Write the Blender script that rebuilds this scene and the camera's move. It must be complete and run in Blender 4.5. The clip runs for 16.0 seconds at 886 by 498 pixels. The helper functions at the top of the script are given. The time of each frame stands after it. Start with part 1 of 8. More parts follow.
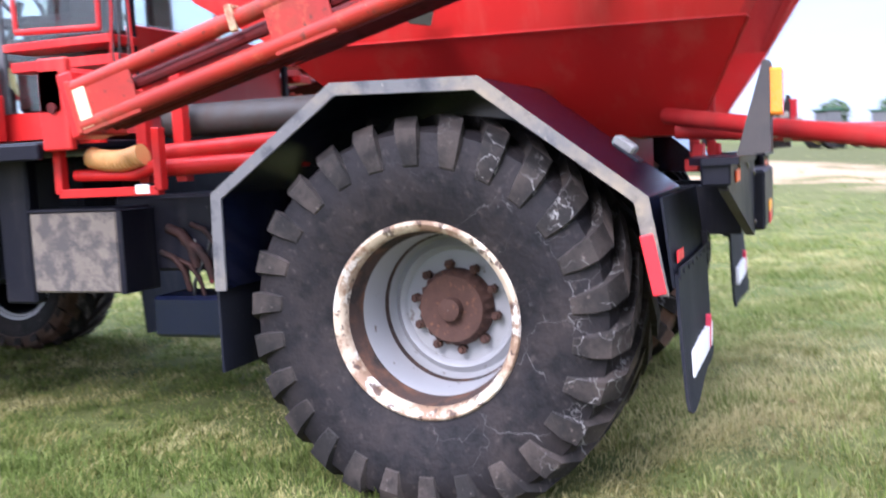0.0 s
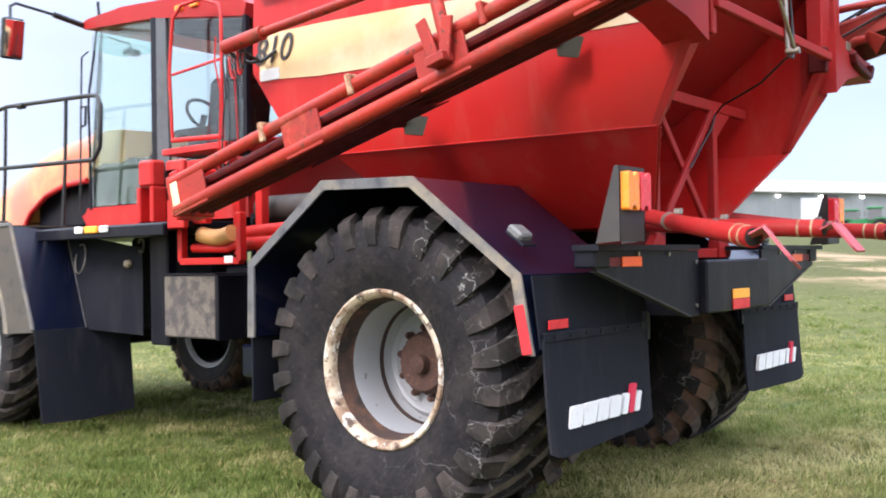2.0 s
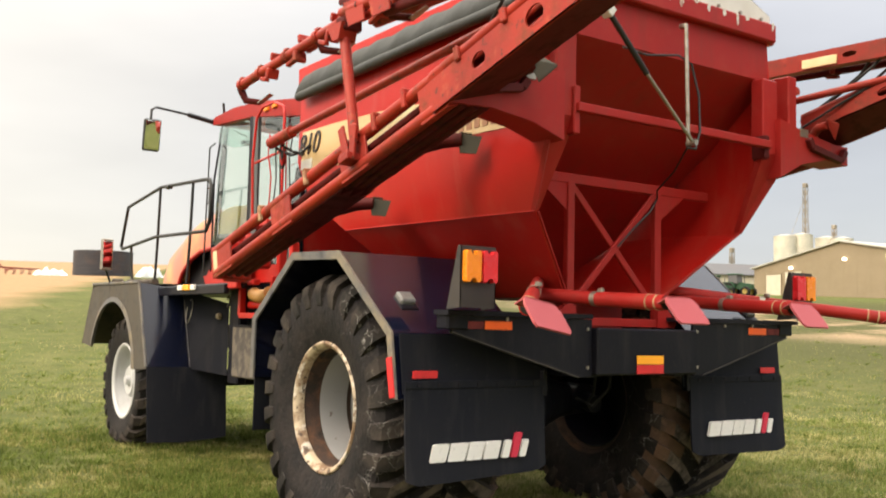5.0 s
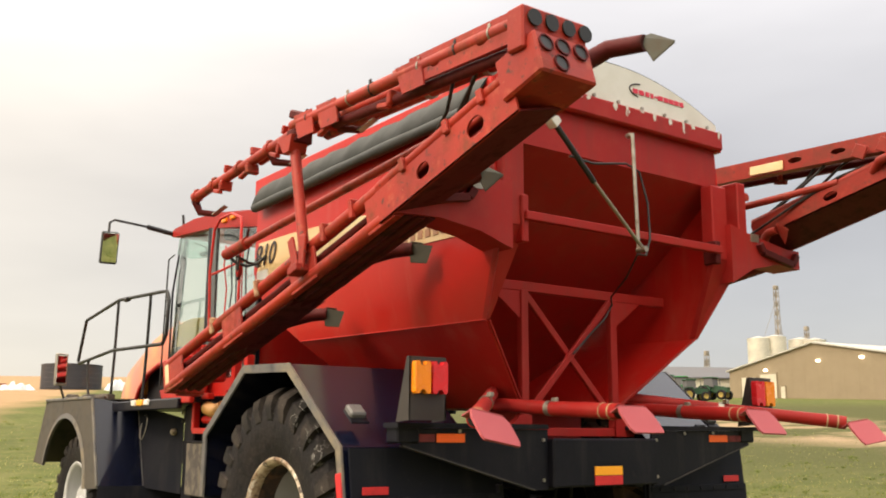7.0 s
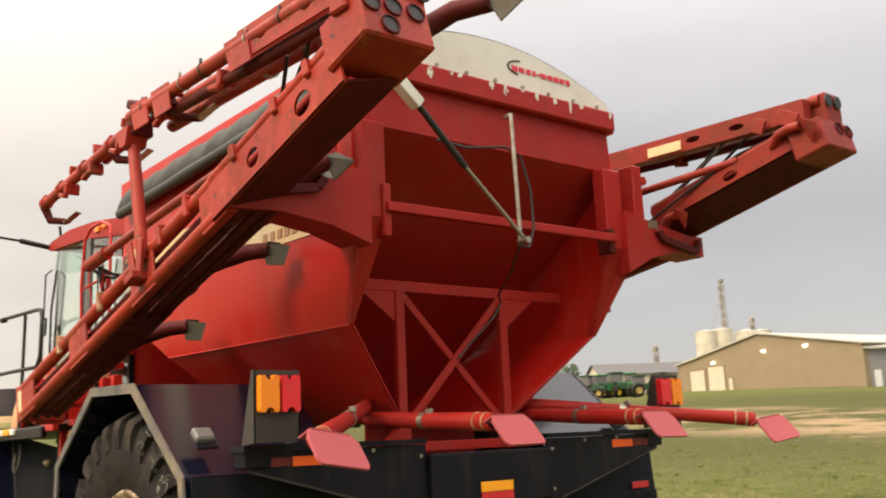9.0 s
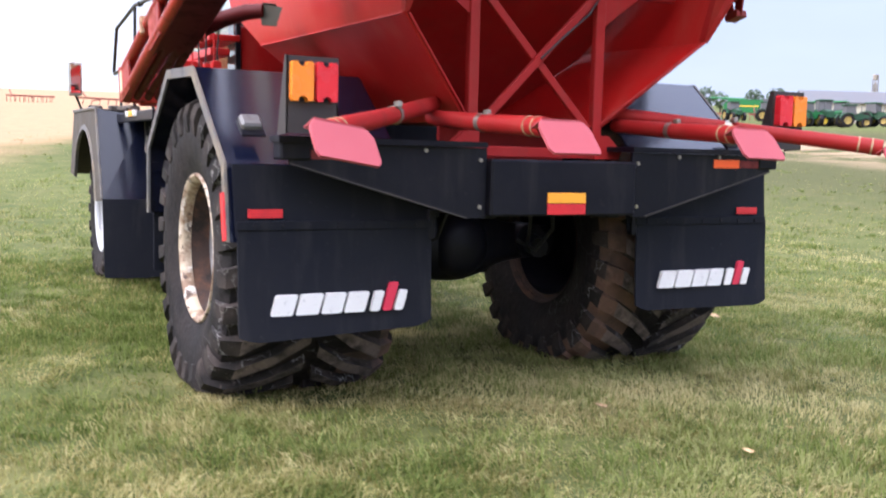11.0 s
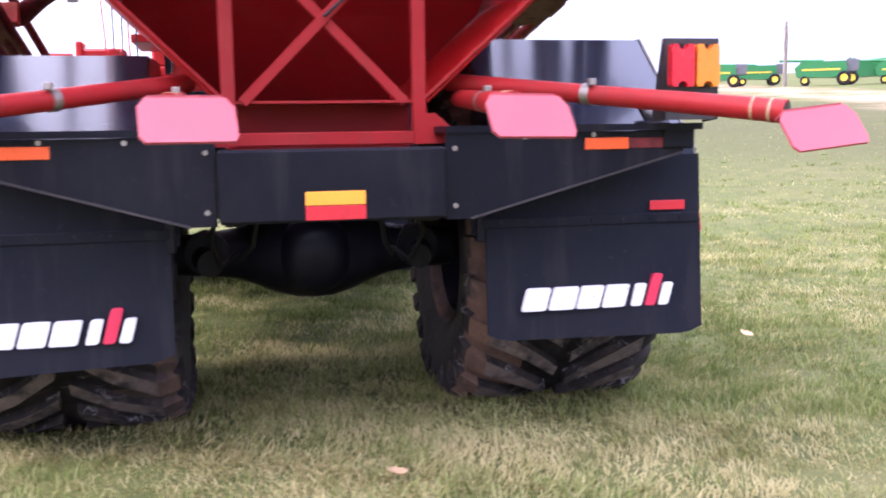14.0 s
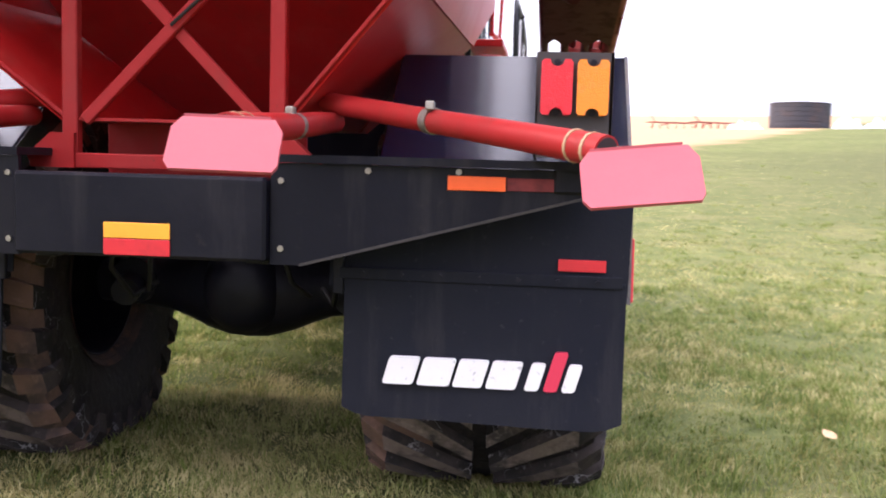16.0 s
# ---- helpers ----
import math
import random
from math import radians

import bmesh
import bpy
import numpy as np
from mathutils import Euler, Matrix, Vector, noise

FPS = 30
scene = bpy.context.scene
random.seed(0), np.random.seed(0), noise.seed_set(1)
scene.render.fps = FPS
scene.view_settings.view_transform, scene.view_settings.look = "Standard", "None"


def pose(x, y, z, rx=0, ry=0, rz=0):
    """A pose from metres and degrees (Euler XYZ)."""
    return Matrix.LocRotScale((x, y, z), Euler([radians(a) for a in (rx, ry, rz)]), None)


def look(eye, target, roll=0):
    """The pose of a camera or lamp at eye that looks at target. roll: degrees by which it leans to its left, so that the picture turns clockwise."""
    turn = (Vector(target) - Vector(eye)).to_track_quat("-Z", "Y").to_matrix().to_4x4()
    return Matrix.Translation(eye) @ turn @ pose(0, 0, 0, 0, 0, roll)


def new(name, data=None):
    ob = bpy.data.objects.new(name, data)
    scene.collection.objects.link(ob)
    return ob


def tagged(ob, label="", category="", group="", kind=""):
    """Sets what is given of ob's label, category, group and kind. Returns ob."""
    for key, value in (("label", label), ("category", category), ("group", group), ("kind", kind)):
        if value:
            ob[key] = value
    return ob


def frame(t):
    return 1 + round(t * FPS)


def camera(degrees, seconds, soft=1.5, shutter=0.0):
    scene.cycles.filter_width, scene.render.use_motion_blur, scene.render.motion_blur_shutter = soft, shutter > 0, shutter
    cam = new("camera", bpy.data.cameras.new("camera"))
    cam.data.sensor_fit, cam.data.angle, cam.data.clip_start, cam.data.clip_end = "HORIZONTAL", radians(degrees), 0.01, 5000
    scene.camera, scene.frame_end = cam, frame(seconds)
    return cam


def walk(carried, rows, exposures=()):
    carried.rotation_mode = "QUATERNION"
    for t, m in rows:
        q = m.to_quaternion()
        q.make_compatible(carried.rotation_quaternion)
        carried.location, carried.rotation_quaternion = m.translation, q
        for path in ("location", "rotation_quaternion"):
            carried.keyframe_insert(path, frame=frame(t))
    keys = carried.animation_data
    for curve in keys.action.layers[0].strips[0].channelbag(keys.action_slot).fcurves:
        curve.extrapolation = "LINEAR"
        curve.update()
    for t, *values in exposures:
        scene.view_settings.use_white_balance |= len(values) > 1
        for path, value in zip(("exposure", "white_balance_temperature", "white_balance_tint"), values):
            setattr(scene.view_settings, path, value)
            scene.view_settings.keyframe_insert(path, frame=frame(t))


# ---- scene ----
cam = camera(49.5, 16.0, 1.9, 0.5)
PATH = [
    (0, (-5.671, -0.569, 1.561), (-3.817, 0.158, 1.372), -2.8),
    (0.4, (-5.644, -0.964, 1.52), (-3.863, -0.062, 1.397), -0.3),
    (0.5, (-5.642, -1.064, 1.51), (-3.88, -0.127, 1.374), -0.3),
    (0.6, (-5.644, -1.165, 1.501), (-3.916, -0.172, 1.338), -0.62),
    (1, (-5.683, -1.573, 1.471), (-4.02, -0.463, 1.425), -2.7),
    (1.5, (-5.725, -2.088, 1.453), (-4.104, -0.917, 1.477), -2.7),
    (2, (-5.719, -2.609, 1.445), (-4.164, -1.351, 1.467), -0.9),
    (2.5, (-5.688, -3.091, 1.415), (-4.229, -1.723, 1.431), -0.0),
    (2.9, (-5.576, -3.464, 1.392), (-4.197, -2.015, 1.399), -0.58),
    (3, (-5.54, -3.557, 1.391), (-4.19, -2.082, 1.426), -0.7),
    (3.5, (-5.37, -4.019, 1.399), (-4.085, -2.487, 1.437), -0.3),
    (4, (-5.241, -4.431, 1.407), (-3.976, -2.884, 1.465), 1.2),
    (4.5, (-5.018, -4.71, 1.393), (-3.846, -3.095, 1.527), 1.9),
    (5, (-4.891, -4.882, 1.418), (-3.754, -3.244, 1.575), 1.3),
    (5.2, (-4.89, -4.906, 1.427), (-3.743, -3.28, 1.631), 0.8),
    (7.3, (-4.646, -4.928, 1.445), (-3.486, -3.344, 1.826), 0.5),
    (7.5, (-4.511, -4.913, 1.447), (-3.359, -3.323, 1.824), 1.1),
    (8, (-4.275, -4.821, 1.463), (-3.02, -3.303, 1.806), -0.5),
    (8.5, (-4.075, -4.707, 1.484), (-2.774, -3.232, 1.85), -0.6),
    (9, (-3.95, -4.741, 1.496), (-2.708, -3.222, 1.885), -2.6),
    (9.5, (-3.81, -4.824, 1.469), (-2.736, -3.163, 1.764), -0.2),
    (10, (-3.651, -4.868, 1.478), (-2.648, -3.14, 1.569), 1.0),
    (10.2, (-3.573, -4.851, 1.472), (-2.585, -3.112, 1.484), 1.2),
    (12.3, (-2.039, -4.55, 1.428), (-1.243, -2.741, 1.124), -0.8),
    (12.5, (-1.88, -4.519, 1.434), (-1.12, -2.691, 1.15), -1.7),
    (12.9, (-1.46, -4.588, 1.464), (-0.956, -2.663, 1.265), 0.28),
    (13, (-1.35, -4.596, 1.467), (-0.857, -2.671, 1.247), 0.7),
    (13.1, (-1.245, -4.588, 1.464), (-0.75, -2.664, 1.234), 0.86),
    (13.4, (-0.957, -4.507, 1.44), (-0.467, -2.578, 1.245), 1.08),
    (13.5, (-0.867, -4.475, 1.437), (-0.399, -2.543, 1.213), 1.0),
    (13.6, (-0.778, -4.447, 1.438), (-0.313, -2.52, 1.176), 0.77),
    (14, (-0.406, -4.384, 1.461), (0.008, -2.441, 1.229), -0.9),
    (14.5, (0.11, -4.338, 1.487), (0.419, -2.377, 1.24), 0.4),
    (14.9, (0.472, -4.152, 1.454), (0.668, -2.167, 1.306), 2.52),
    (15, (0.57, -4.1, 1.45), (0.767, -2.116, 1.292), 2.8),
    (15.1, (0.676, -4.055, 1.452), (0.865, -2.07, 1.289), 2.8),
    (15.4, (1.01, -3.942, 1.47), (1.08, -1.947, 1.352), 1.5),
    (15.5, (1.114, -3.907, 1.477), (1.137, -1.914, 1.315), 1.1),
    (15.6, (1.208, -3.87, 1.483), (1.173, -1.878, 1.302), 0.91),
    (16, (1.518, -3.707, 1.501), (1.296, -1.728, 1.317), 1.6),
]
EXPO = [(0, 2.10, 4900, 23), (1.0, 2.10, 5100, 18), (1.5, 1.95, 5180, 16), (3.0, 1.56, 5480, 15), (4.5, 1.34, 6200, 11), (5.0, 1.34, 6650, 9), (7.5, 1.15, 6950, 11), (9.5, 1.12, 7150, 12), (10.2, 1.33, 6150, 13), (12.3, 2.03, 4980, 35), (13.0, 2.03, 5120, 35), (14.5, 2.28, 5150, 39), (15.5, 2.05, 5330, 33), (16.0, 2.00, 5560, 27)]
walk(cam, [(t, look(eye, target, roll)) for t, eye, target, roll in PATH], EXPO)

import collections

# ---- world and light ----
SUN_AZ, SUN_EL = -82.0, 36.0
world = bpy.data.worlds.new("world")
scene.world = world
world.use_nodes = True
wn = world.node_tree
sky = wn.nodes.new("ShaderNodeTexSky")
sky.sky_type = "NISHITA"
sky.sun_disc = False
sky.sun_elevation = radians(SUN_EL)
sky.sun_rotation = radians(SUN_AZ)
sky.air_density, sky.dust_density, sky.ozone_density = 1.0, 1.2, 1.0
# thin even cloud over the clear sky
cloud = wn.nodes.new("ShaderNodeMix")
cloud.data_type = "RGBA"
cloud.inputs[0].default_value = 0.90
# the veil is brightest overhead, as under any thin overcast
tcw = wn.nodes.new("ShaderNodeTexCoord")
sepw = wn.nodes.new("ShaderNodeSeparateXYZ")
wn.links.new(tcw.outputs["Generated"], sepw.inputs[0])
grad = wn.nodes.new("ShaderNodeMapRange")
grad.interpolation_type = "SMOOTHSTEP"
grad.inputs[1].default_value, grad.inputs[2].default_value, grad.inputs[3].default_value, grad.inputs[4].default_value = 0.20, 0.97, 0.50, 2.35
wn.links.new(sepw.outputs[2], grad.inputs[0])
veil = wn.nodes.new("ShaderNodeVectorMath")
veil.operation = "SCALE"
# warmer towards the sun, cooler away from it, with faint streaks of cloud
side = wn.nodes.new("ShaderNodeVectorMath")
side.operation = "DOT_PRODUCT"
wn.links.new(tcw.outputs["Generated"], side.inputs[0])
side.inputs[1].default_value = (math.sin(radians(SUN_AZ)), math.cos(radians(SUN_AZ)), 0)
sider = wn.nodes.new("ShaderNodeMapRange")
sider.inputs[1].default_value, sider.inputs[2].default_value = -0.50, 0.20
wn.links.new(side.outputs["Value"], sider.inputs[0])
tone = wn.nodes.new("ShaderNodeMix")
tone.data_type = "RGBA"
tone.inputs[6].default_value, tone.inputs[7].default_value = (4.08, 4.05, 4.22, 1), (7.7, 7.1, 6.2, 1)
wn.links.new(sider.outputs[0], tone.inputs[0])
stretch = wn.nodes.new("ShaderNodeMapping")
stretch.inputs["Scale"].default_value = (1.6, 1.6, 5.5)
wn.links.new(tcw.outputs["Generated"], stretch.inputs["Vector"])
streak = wn.nodes.new("ShaderNodeTexNoise")
streak.inputs["Scale"].default_value, streak.inputs["Detail"].default_value = 1.6, 4
wn.links.new(stretch.outputs[0], streak.inputs["Vector"])
streakr = wn.nodes.new("ShaderNodeMapRange")
streakr.inputs[1].default_value, streakr.inputs[2].default_value, streakr.inputs[3].default_value, streakr.inputs[4].default_value = 0.3, 0.7, 0.92, 1.10
wn.links.new(streak.outputs["Fac"], streakr.inputs[0])
soft_veil = wn.nodes.new("ShaderNodeVectorMath")
soft_veil.operation = "SCALE"
wn.links.new(tone.outputs[2], soft_veil.inputs[0])
wn.links.new(streakr.outputs[0], soft_veil.inputs["Scale"])
wn.links.new(soft_veil.outputs[0], veil.inputs[0])
wn.links.new(grad.outputs[0], veil.inputs["Scale"])
wn.links.new(veil.outputs[0], cloud.inputs[7])
wn.links.new(sky.outputs["Color"], cloud.inputs[6])
wn.links.new(cloud.outputs[2], wn.nodes["Background"].inputs["Color"])
wn.nodes["Background"].inputs["Strength"].default_value = 0.12
sun_data = bpy.data.lights.new("sun", "SUN")
sun_data.energy, sun_data.angle, sun_data.color = 1.0, radians(16), (1.0, 0.83, 0.64)
sun = new("sun", sun_data)
_d = Vector((math.sin(radians(SUN_AZ)) * math.cos(radians(SUN_EL)), math.cos(radians(SUN_AZ)) * math.cos(radians(SUN_EL)), math.sin(radians(SUN_EL))))
sun.matrix_world = look(_d * 50, (0, 0, 0))


# ---- materials ----
def material(name, base, rough=0.5, metal=0.0, vary=(), bump=0.0, bump_scale=60.0, coat=0.0, spec=0.5, per_object=0.0, per_island=0.0, space="Object", lines=None):
    """vary: (colour, scale, threshold low, high, amount) layers of noise-shaped stains."""
    m = bpy.data.materials.new(name)
    m.use_nodes = True
    nt = m.node_tree
    b = nt.nodes["Principled BSDF"]
    N, L = nt.nodes.new, nt.links.new
    b.inputs["Roughness"].default_value = rough
    b.inputs["Metallic"].default_value = metal
    b.inputs["Coat Weight"].default_value = coat
    b.inputs["Coat Roughness"].default_value = 0.12
    b.inputs["Specular IOR Level"].default_value = spec
    tc = N("ShaderNodeTexCoord")
    src = tc.outputs[space]
    col = N("ShaderNodeRGB")
    col.outputs[0].default_value = (*base, 1)
    cur = col.outputs[0]
    for k, (c, scale, lo, hi, amt) in enumerate(vary):
        mp = N("ShaderNodeMapping")
        mp.inputs["Location"].default_value = (k * 3.1, k * 1.7, k * 5.3)
        L(src, mp.inputs["Vector"])
        nz = N("ShaderNodeTexNoise")
        if isinstance(scale, tuple):
            mp.inputs["Scale"].default_value = scale
            nz.inputs["Scale"].default_value = 1.0
        else:
            nz.inputs["Scale"].default_value = scale
        nz.inputs["Detail"].default_value = 6
        nz.inputs["Roughness"].default_value = 0.62
        L(mp.outputs[0], nz.inputs["Vector"])
        mr = N("ShaderNodeMapRange")
        mr.inputs[1].default_value, mr.inputs[2].default_value = lo, hi
        mr.inputs[3].default_value, mr.inputs[4].default_value = 0.0, amt
        L(nz.outputs["Fac"], mr.inputs[0])
        mx = N("ShaderNodeMix")
        mx.data_type = "RGBA"
        L(mr.outputs[0], mx.inputs[0])
        L(cur, mx.inputs[6])
        mx.inputs[7].default_value = (*c, 1)
        cur = mx.outputs[2]
        if k == 0:
            rr = N("ShaderNodeMapRange")
            rr.inputs[3].default_value, rr.inputs[4].default_value = rough, min(1.0, rough + 0.3)
            L(mr.outputs[0], rr.inputs[0])
            L(rr.outputs[0], b.inputs["Roughness"])
    if lines:
        # thin jagged cracks that come in patches
        c, scale, width, amt = lines
        wz = N("ShaderNodeTexNoise")
        wz.inputs["Scale"].default_value = scale * 2.2
        wz.inputs["Detail"].default_value = 5
        L(src, wz.inputs["Vector"])
        wv = N("ShaderNodeVectorMath")
        wv.operation = "MULTIPLY_ADD"
        L(wz.outputs["Color"], wv.inputs[0])
        wv.inputs[1].default_value = (0.16, 0.16, 0.16)
        L(src, wv.inputs[2])
        vo = N("ShaderNodeTexVoronoi")
        vo.feature = "DISTANCE_TO_EDGE"
        vo.inputs["Scale"].default_value = scale
        L(wv.outputs[0], vo.inputs["Vector"])
        mr = N("ShaderNodeMapRange")
        mr.inputs[1].default_value, mr.inputs[2].default_value, mr.inputs[3].default_value, mr.inputs[4].default_value = width * 0.35, width, amt, 0.0
        L(vo.outputs["Distance"], mr.inputs[0])
        pz = N("ShaderNodeTexNoise")
        pz.inputs["Scale"].default_value = scale * 0.9
        pz.inputs["Detail"].default_value = 3
        L(src, pz.inputs["Vector"])
        pm = N("ShaderNodeMapRange")
        pm.inputs[1].default_value, pm.inputs[2].default_value = 0.46, 0.60
        L(pz.outputs["Fac"], pm.inputs[0])
        # weather side: the rear of the wheel is cracked most
        sx = N("ShaderNodeSeparateXYZ")
        L(src, sx.inputs[0])
        wm = N("ShaderNodeMapRange")
        wm.inputs[1].default_value, wm.inputs[2].default_value, wm.inputs[3].default_value, wm.inputs[4].default_value = 0.6, 1.15, 1.0, 0.05
        L(sx.outputs[1], wm.inputs[0])
        mw = N("ShaderNodeMath")
        mw.operation = "MULTIPLY"
        L(pm.outputs[0], mw.inputs[0])
        L(wm.outputs[0], mw.inputs[1])
        pm = mw
        ml = N("ShaderNodeMath")
        ml.operation = "MULTIPLY"
        L(mr.outputs[0], ml.inputs[0])
        L(pm.outputs[0], ml.inputs[1])
        mx = N("ShaderNodeMix")
        mx.data_type = "RGBA"
        L(ml.outputs[0], mx.inputs[0])
        L(cur, mx.inputs[6])
        mx.inputs[7].default_value = (*c, 1)
        cur = mx.outputs[2]
    rnd = None
    if per_object:
        rnd, amount = N("ShaderNodeObjectInfo").outputs["Random"], per_object
    elif per_island:
        rnd, amount = N("ShaderNodeNewGeometry").outputs["Random Per Island"], per_island
    if rnd is not None:
        mr = N("ShaderNodeMapRange")
        mr.inputs[3].default_value, mr.inputs[4].default_value = 1 - amount, 1 + amount
        L(rnd, mr.inputs[0])
        mul = N("ShaderNodeVectorMath")
        mul.operation = "SCALE"
        L(cur, mul.inputs[0])
        L(mr.outputs[0], mul.inputs["Scale"])
        cur = mul.outputs[0]
    L(cur, b.inputs["Base Color"])
    if bump:
        nz = N("ShaderNodeTexNoise")
        nz.inputs["Scale"].default_value = bump_scale
        nz.inputs["Detail"].default_value = 4
        L(src, nz.inputs["Vector"])
        bp = N("ShaderNodeBump")
        bp.inputs["Strength"].default_value = bump
        bp.inputs["Distance"].default_value = 0.01
        L(nz.outputs["Fac"], bp.inputs["Height"])
        L(bp.outputs[0], b.inputs["Normal"])
    return m


M_RED = material("red_paint", (0.47, 0.013, 0.009), 0.40, spec=0.30, vary=(((0.40, 0.06, 0.04), 2.2, 0.52, 0.85, 0.3), ((0.34, 0.012, 0.010), 0.9, 0.4, 0.75, 0.5), ((0.46, 0.10, 0.07), (5, 5, 0.7), 0.52, 0.74, 0.35), ((0.16, 0.02, 0.016), 40, 0.68, 0.74, 0.6)), bump=0.04, bump_scale=9, coat=0.04)
M_REDMATT = material("faded_red_paint", (0.335, 0.016, 0.014), 0.5, spec=0.22, vary=(((0.38, 0.075, 0.055), 5, 0.5, 0.85, 0.4), ((0.27, 0.016, 0.013), 1.4, 0.42, 0.75, 0.5), ((0.20, 0.03, 0.022), (8, 8, 0.9), 0.52, 0.72, 0.5), ((0.10, 0.03, 0.022), 34, 0.67, 0.74, 0.7)), bump=0.06, bump_scale=14)
M_BOOM = material("boom_red_paint", (0.36, 0.028, 0.014), 0.46, spec=0.3, vary=(((0.15, 0.050, 0.024), 5, 0.52, 0.68, 0.85), ((0.24, 0.020, 0.014), 1.7, 0.42, 0.66, 0.85), ((0.44, 0.095, 0.042), 9, 0.59, 0.72, 0.65), ((0.05, 0.026, 0.017), 17, 0.60, 0.67, 0.85), ((0.50, 0.22, 0.12), 55, 0.66, 0.72, 0.6)), bump=0.1, bump_scale=30)
# worn paint like the left boom's, on a darker red base
M_BOOMDARK = material("darker_worn_boom_paint", (0.24, 0.022, 0.014), 0.5, spec=0.25, vary=(((0.13, 0.035, 0.022), 5, 0.48, 0.68, 0.8), ((0.34, 0.05, 0.03), 9, 0.56, 0.72, 0.6), ((0.06, 0.03, 0.022), 24, 0.60, 0.70, 0.8)), bump=0.1, bump_scale=30)
# rusted steel, darkened so boom undersides and inner tubes carry their shade
M_RUSTSHADERED = material("rusty_shaded_red_steel", (0.085, 0.007, 0.007), 0.6, spec=0.2, vary=(((0.035, 0.010, 0.008), 8, 0.5, 0.7, 0.8),), bump=0.15, bump_scale=40)
M_PADDLE = material("pink_red_plastic", (0.40, 0.068, 0.080), 0.62, vary=(((0.45, 0.11, 0.12), 6, 0.45, 0.8, 0.4),), bump=0.03)
M_NAVY = material("black_navy_paint", (0.005, 0.007, 0.020), 0.20, spec=0.38, vary=(((0.020, 0.019, 0.020), 3.0, 0.55, 0.9, 0.3), ((0.012, 0.011, 0.012), 14, 0.5, 0.8, 0.4), ((0.035, 0.033, 0.034), (8, 2.5, 1.5), 0.60, 0.76, 0.35), ((0.12, 0.12, 0.12), (3, 60, 60), 0.70, 0.74, 0.5)), bump=0.09, bump_scale=3.2, coat=0.3)
M_BLACK = material("dusty_black_steel", (0.006, 0.006, 0.011), 0.40, spec=0.18, vary=(((0.020, 0.0185, 0.022), 2.4, 0.46, 0.8, 0.55), ((0.05, 0.04, 0.034), 16, 0.62, 0.78, 0.4), ((0.040, 0.036, 0.036), (7, 7, 1.0), 0.52, 0.75, 0.5)), bump=0.1, bump_scale=30)
M_FLAP = material("black_rubber_flap", (0.010, 0.011, 0.017), 0.6, spec=0.12, vary=(((0.026, 0.025, 0.027), 1.6, 0.36, 0.8, 0.5), ((0.07, 0.066, 0.064), 30, 0.64, 0.75, 0.4), ((0.040, 0.037, 0.038), (9, 9, 1.2), 0.52, 0.76, 0.5)), bump=0.08, bump_scale=80)
# grey base paints the sky reflected in the edges; the blotches are wear
M_EDGE = material("worn_reflecting_edge", (0.110, 0.105, 0.105), 0.5, vary=(((0.27, 0.215, 0.14), 2.2, 0.47, 0.64, 0.75), ((0.025, 0.027, 0.036), 9, 0.52, 0.72, 0.8), ((0.34, 0.30, 0.24), 40, 0.64, 0.72, 0.7)), bump=0.12)
M_DUSTBLACK = material("dust_caked_black_paint", (0.060, 0.050, 0.041), 0.6, vary=(((0.105, 0.085, 0.064), 3.0, 0.42, 0.7, 0.7), ((0.016, 0.016, 0.018), 7, 0.52, 0.7, 0.7)), bump=0.12, bump_scale=40)
M_TYRE = material("worn_tyre_rubber", (0.013, 0.011, 0.012), 0.66, spec=0.2, lines=((0.34, 0.325, 0.32), 4.6, 0.009, 0.42), vary=(((0.050, 0.039, 0.034), 3.5, 0.46, 0.75, 0.5), ((0.10, 0.08, 0.07), 20, 0.58, 0.76, 0.4), ((0.004, 0.004, 0.005), 9, 0.5, 0.66, 0.7)), bump=0.6, bump_scale=28)
M_LUG = material("muddy_tread_rubber", (0.018, 0.016, 0.015), 0.8, spec=0.2, lines=((0.5, 0.48, 0.46), 6.0, 0.02, 0.42), vary=(((0.080, 0.063, 0.053), 3.5, 0.40, 0.66, 0.7), ((0.010, 0.009, 0.009), 6, 0.5, 0.62, 0.7), ((0.22, 0.18, 0.15), 30, 0.62, 0.74, 0.5)), bump=0.35, bump_scale=45)
M_LUGTOP = material("mud_caked_lug_tops", (0.125, 0.096, 0.080), 0.85, vary=(((0.022, 0.019, 0.018), 5, 0.45, 0.58, 0.9), ((0.22, 0.175, 0.15), 18, 0.55, 0.72, 0.6)), bump=0.6, bump_scale=30)
M_MUDTYRE = material("dried_mud_rubber", (0.125, 0.070, 0.045), 0.9, vary=(((0.035, 0.028, 0.024), 3.2, 0.42, 0.64, 0.85), ((0.20, 0.125, 0.085), 16, 0.55, 0.75, 0.6)), bump=0.5, bump_scale=45)
M_LIP = material("flaking_cream_paint", (0.52, 0.42, 0.30), 0.42, vary=(((0.17, 0.09, 0.045), 6, 0.44, 0.56, 0.85), ((0.70, 0.65, 0.57), 9, 0.54, 0.60, 0.85), ((0.05, 0.026, 0.016), 15, 0.55, 0.60, 0.9)), bump=0.35, bump_scale=40)
M_RIMRUST = material("rust_band", (0.038, 0.021, 0.015), 0.85, vary=(((0.12, 0.055, 0.028), 10, 0.48, 0.7, 0.8), ((0.010, 0.008, 0.007), 7, 0.54, 0.62, 0.8), ((0.26, 0.23, 0.19), 12, 0.66, 0.69, 0.4)), bump=0.4, bump_scale=50)
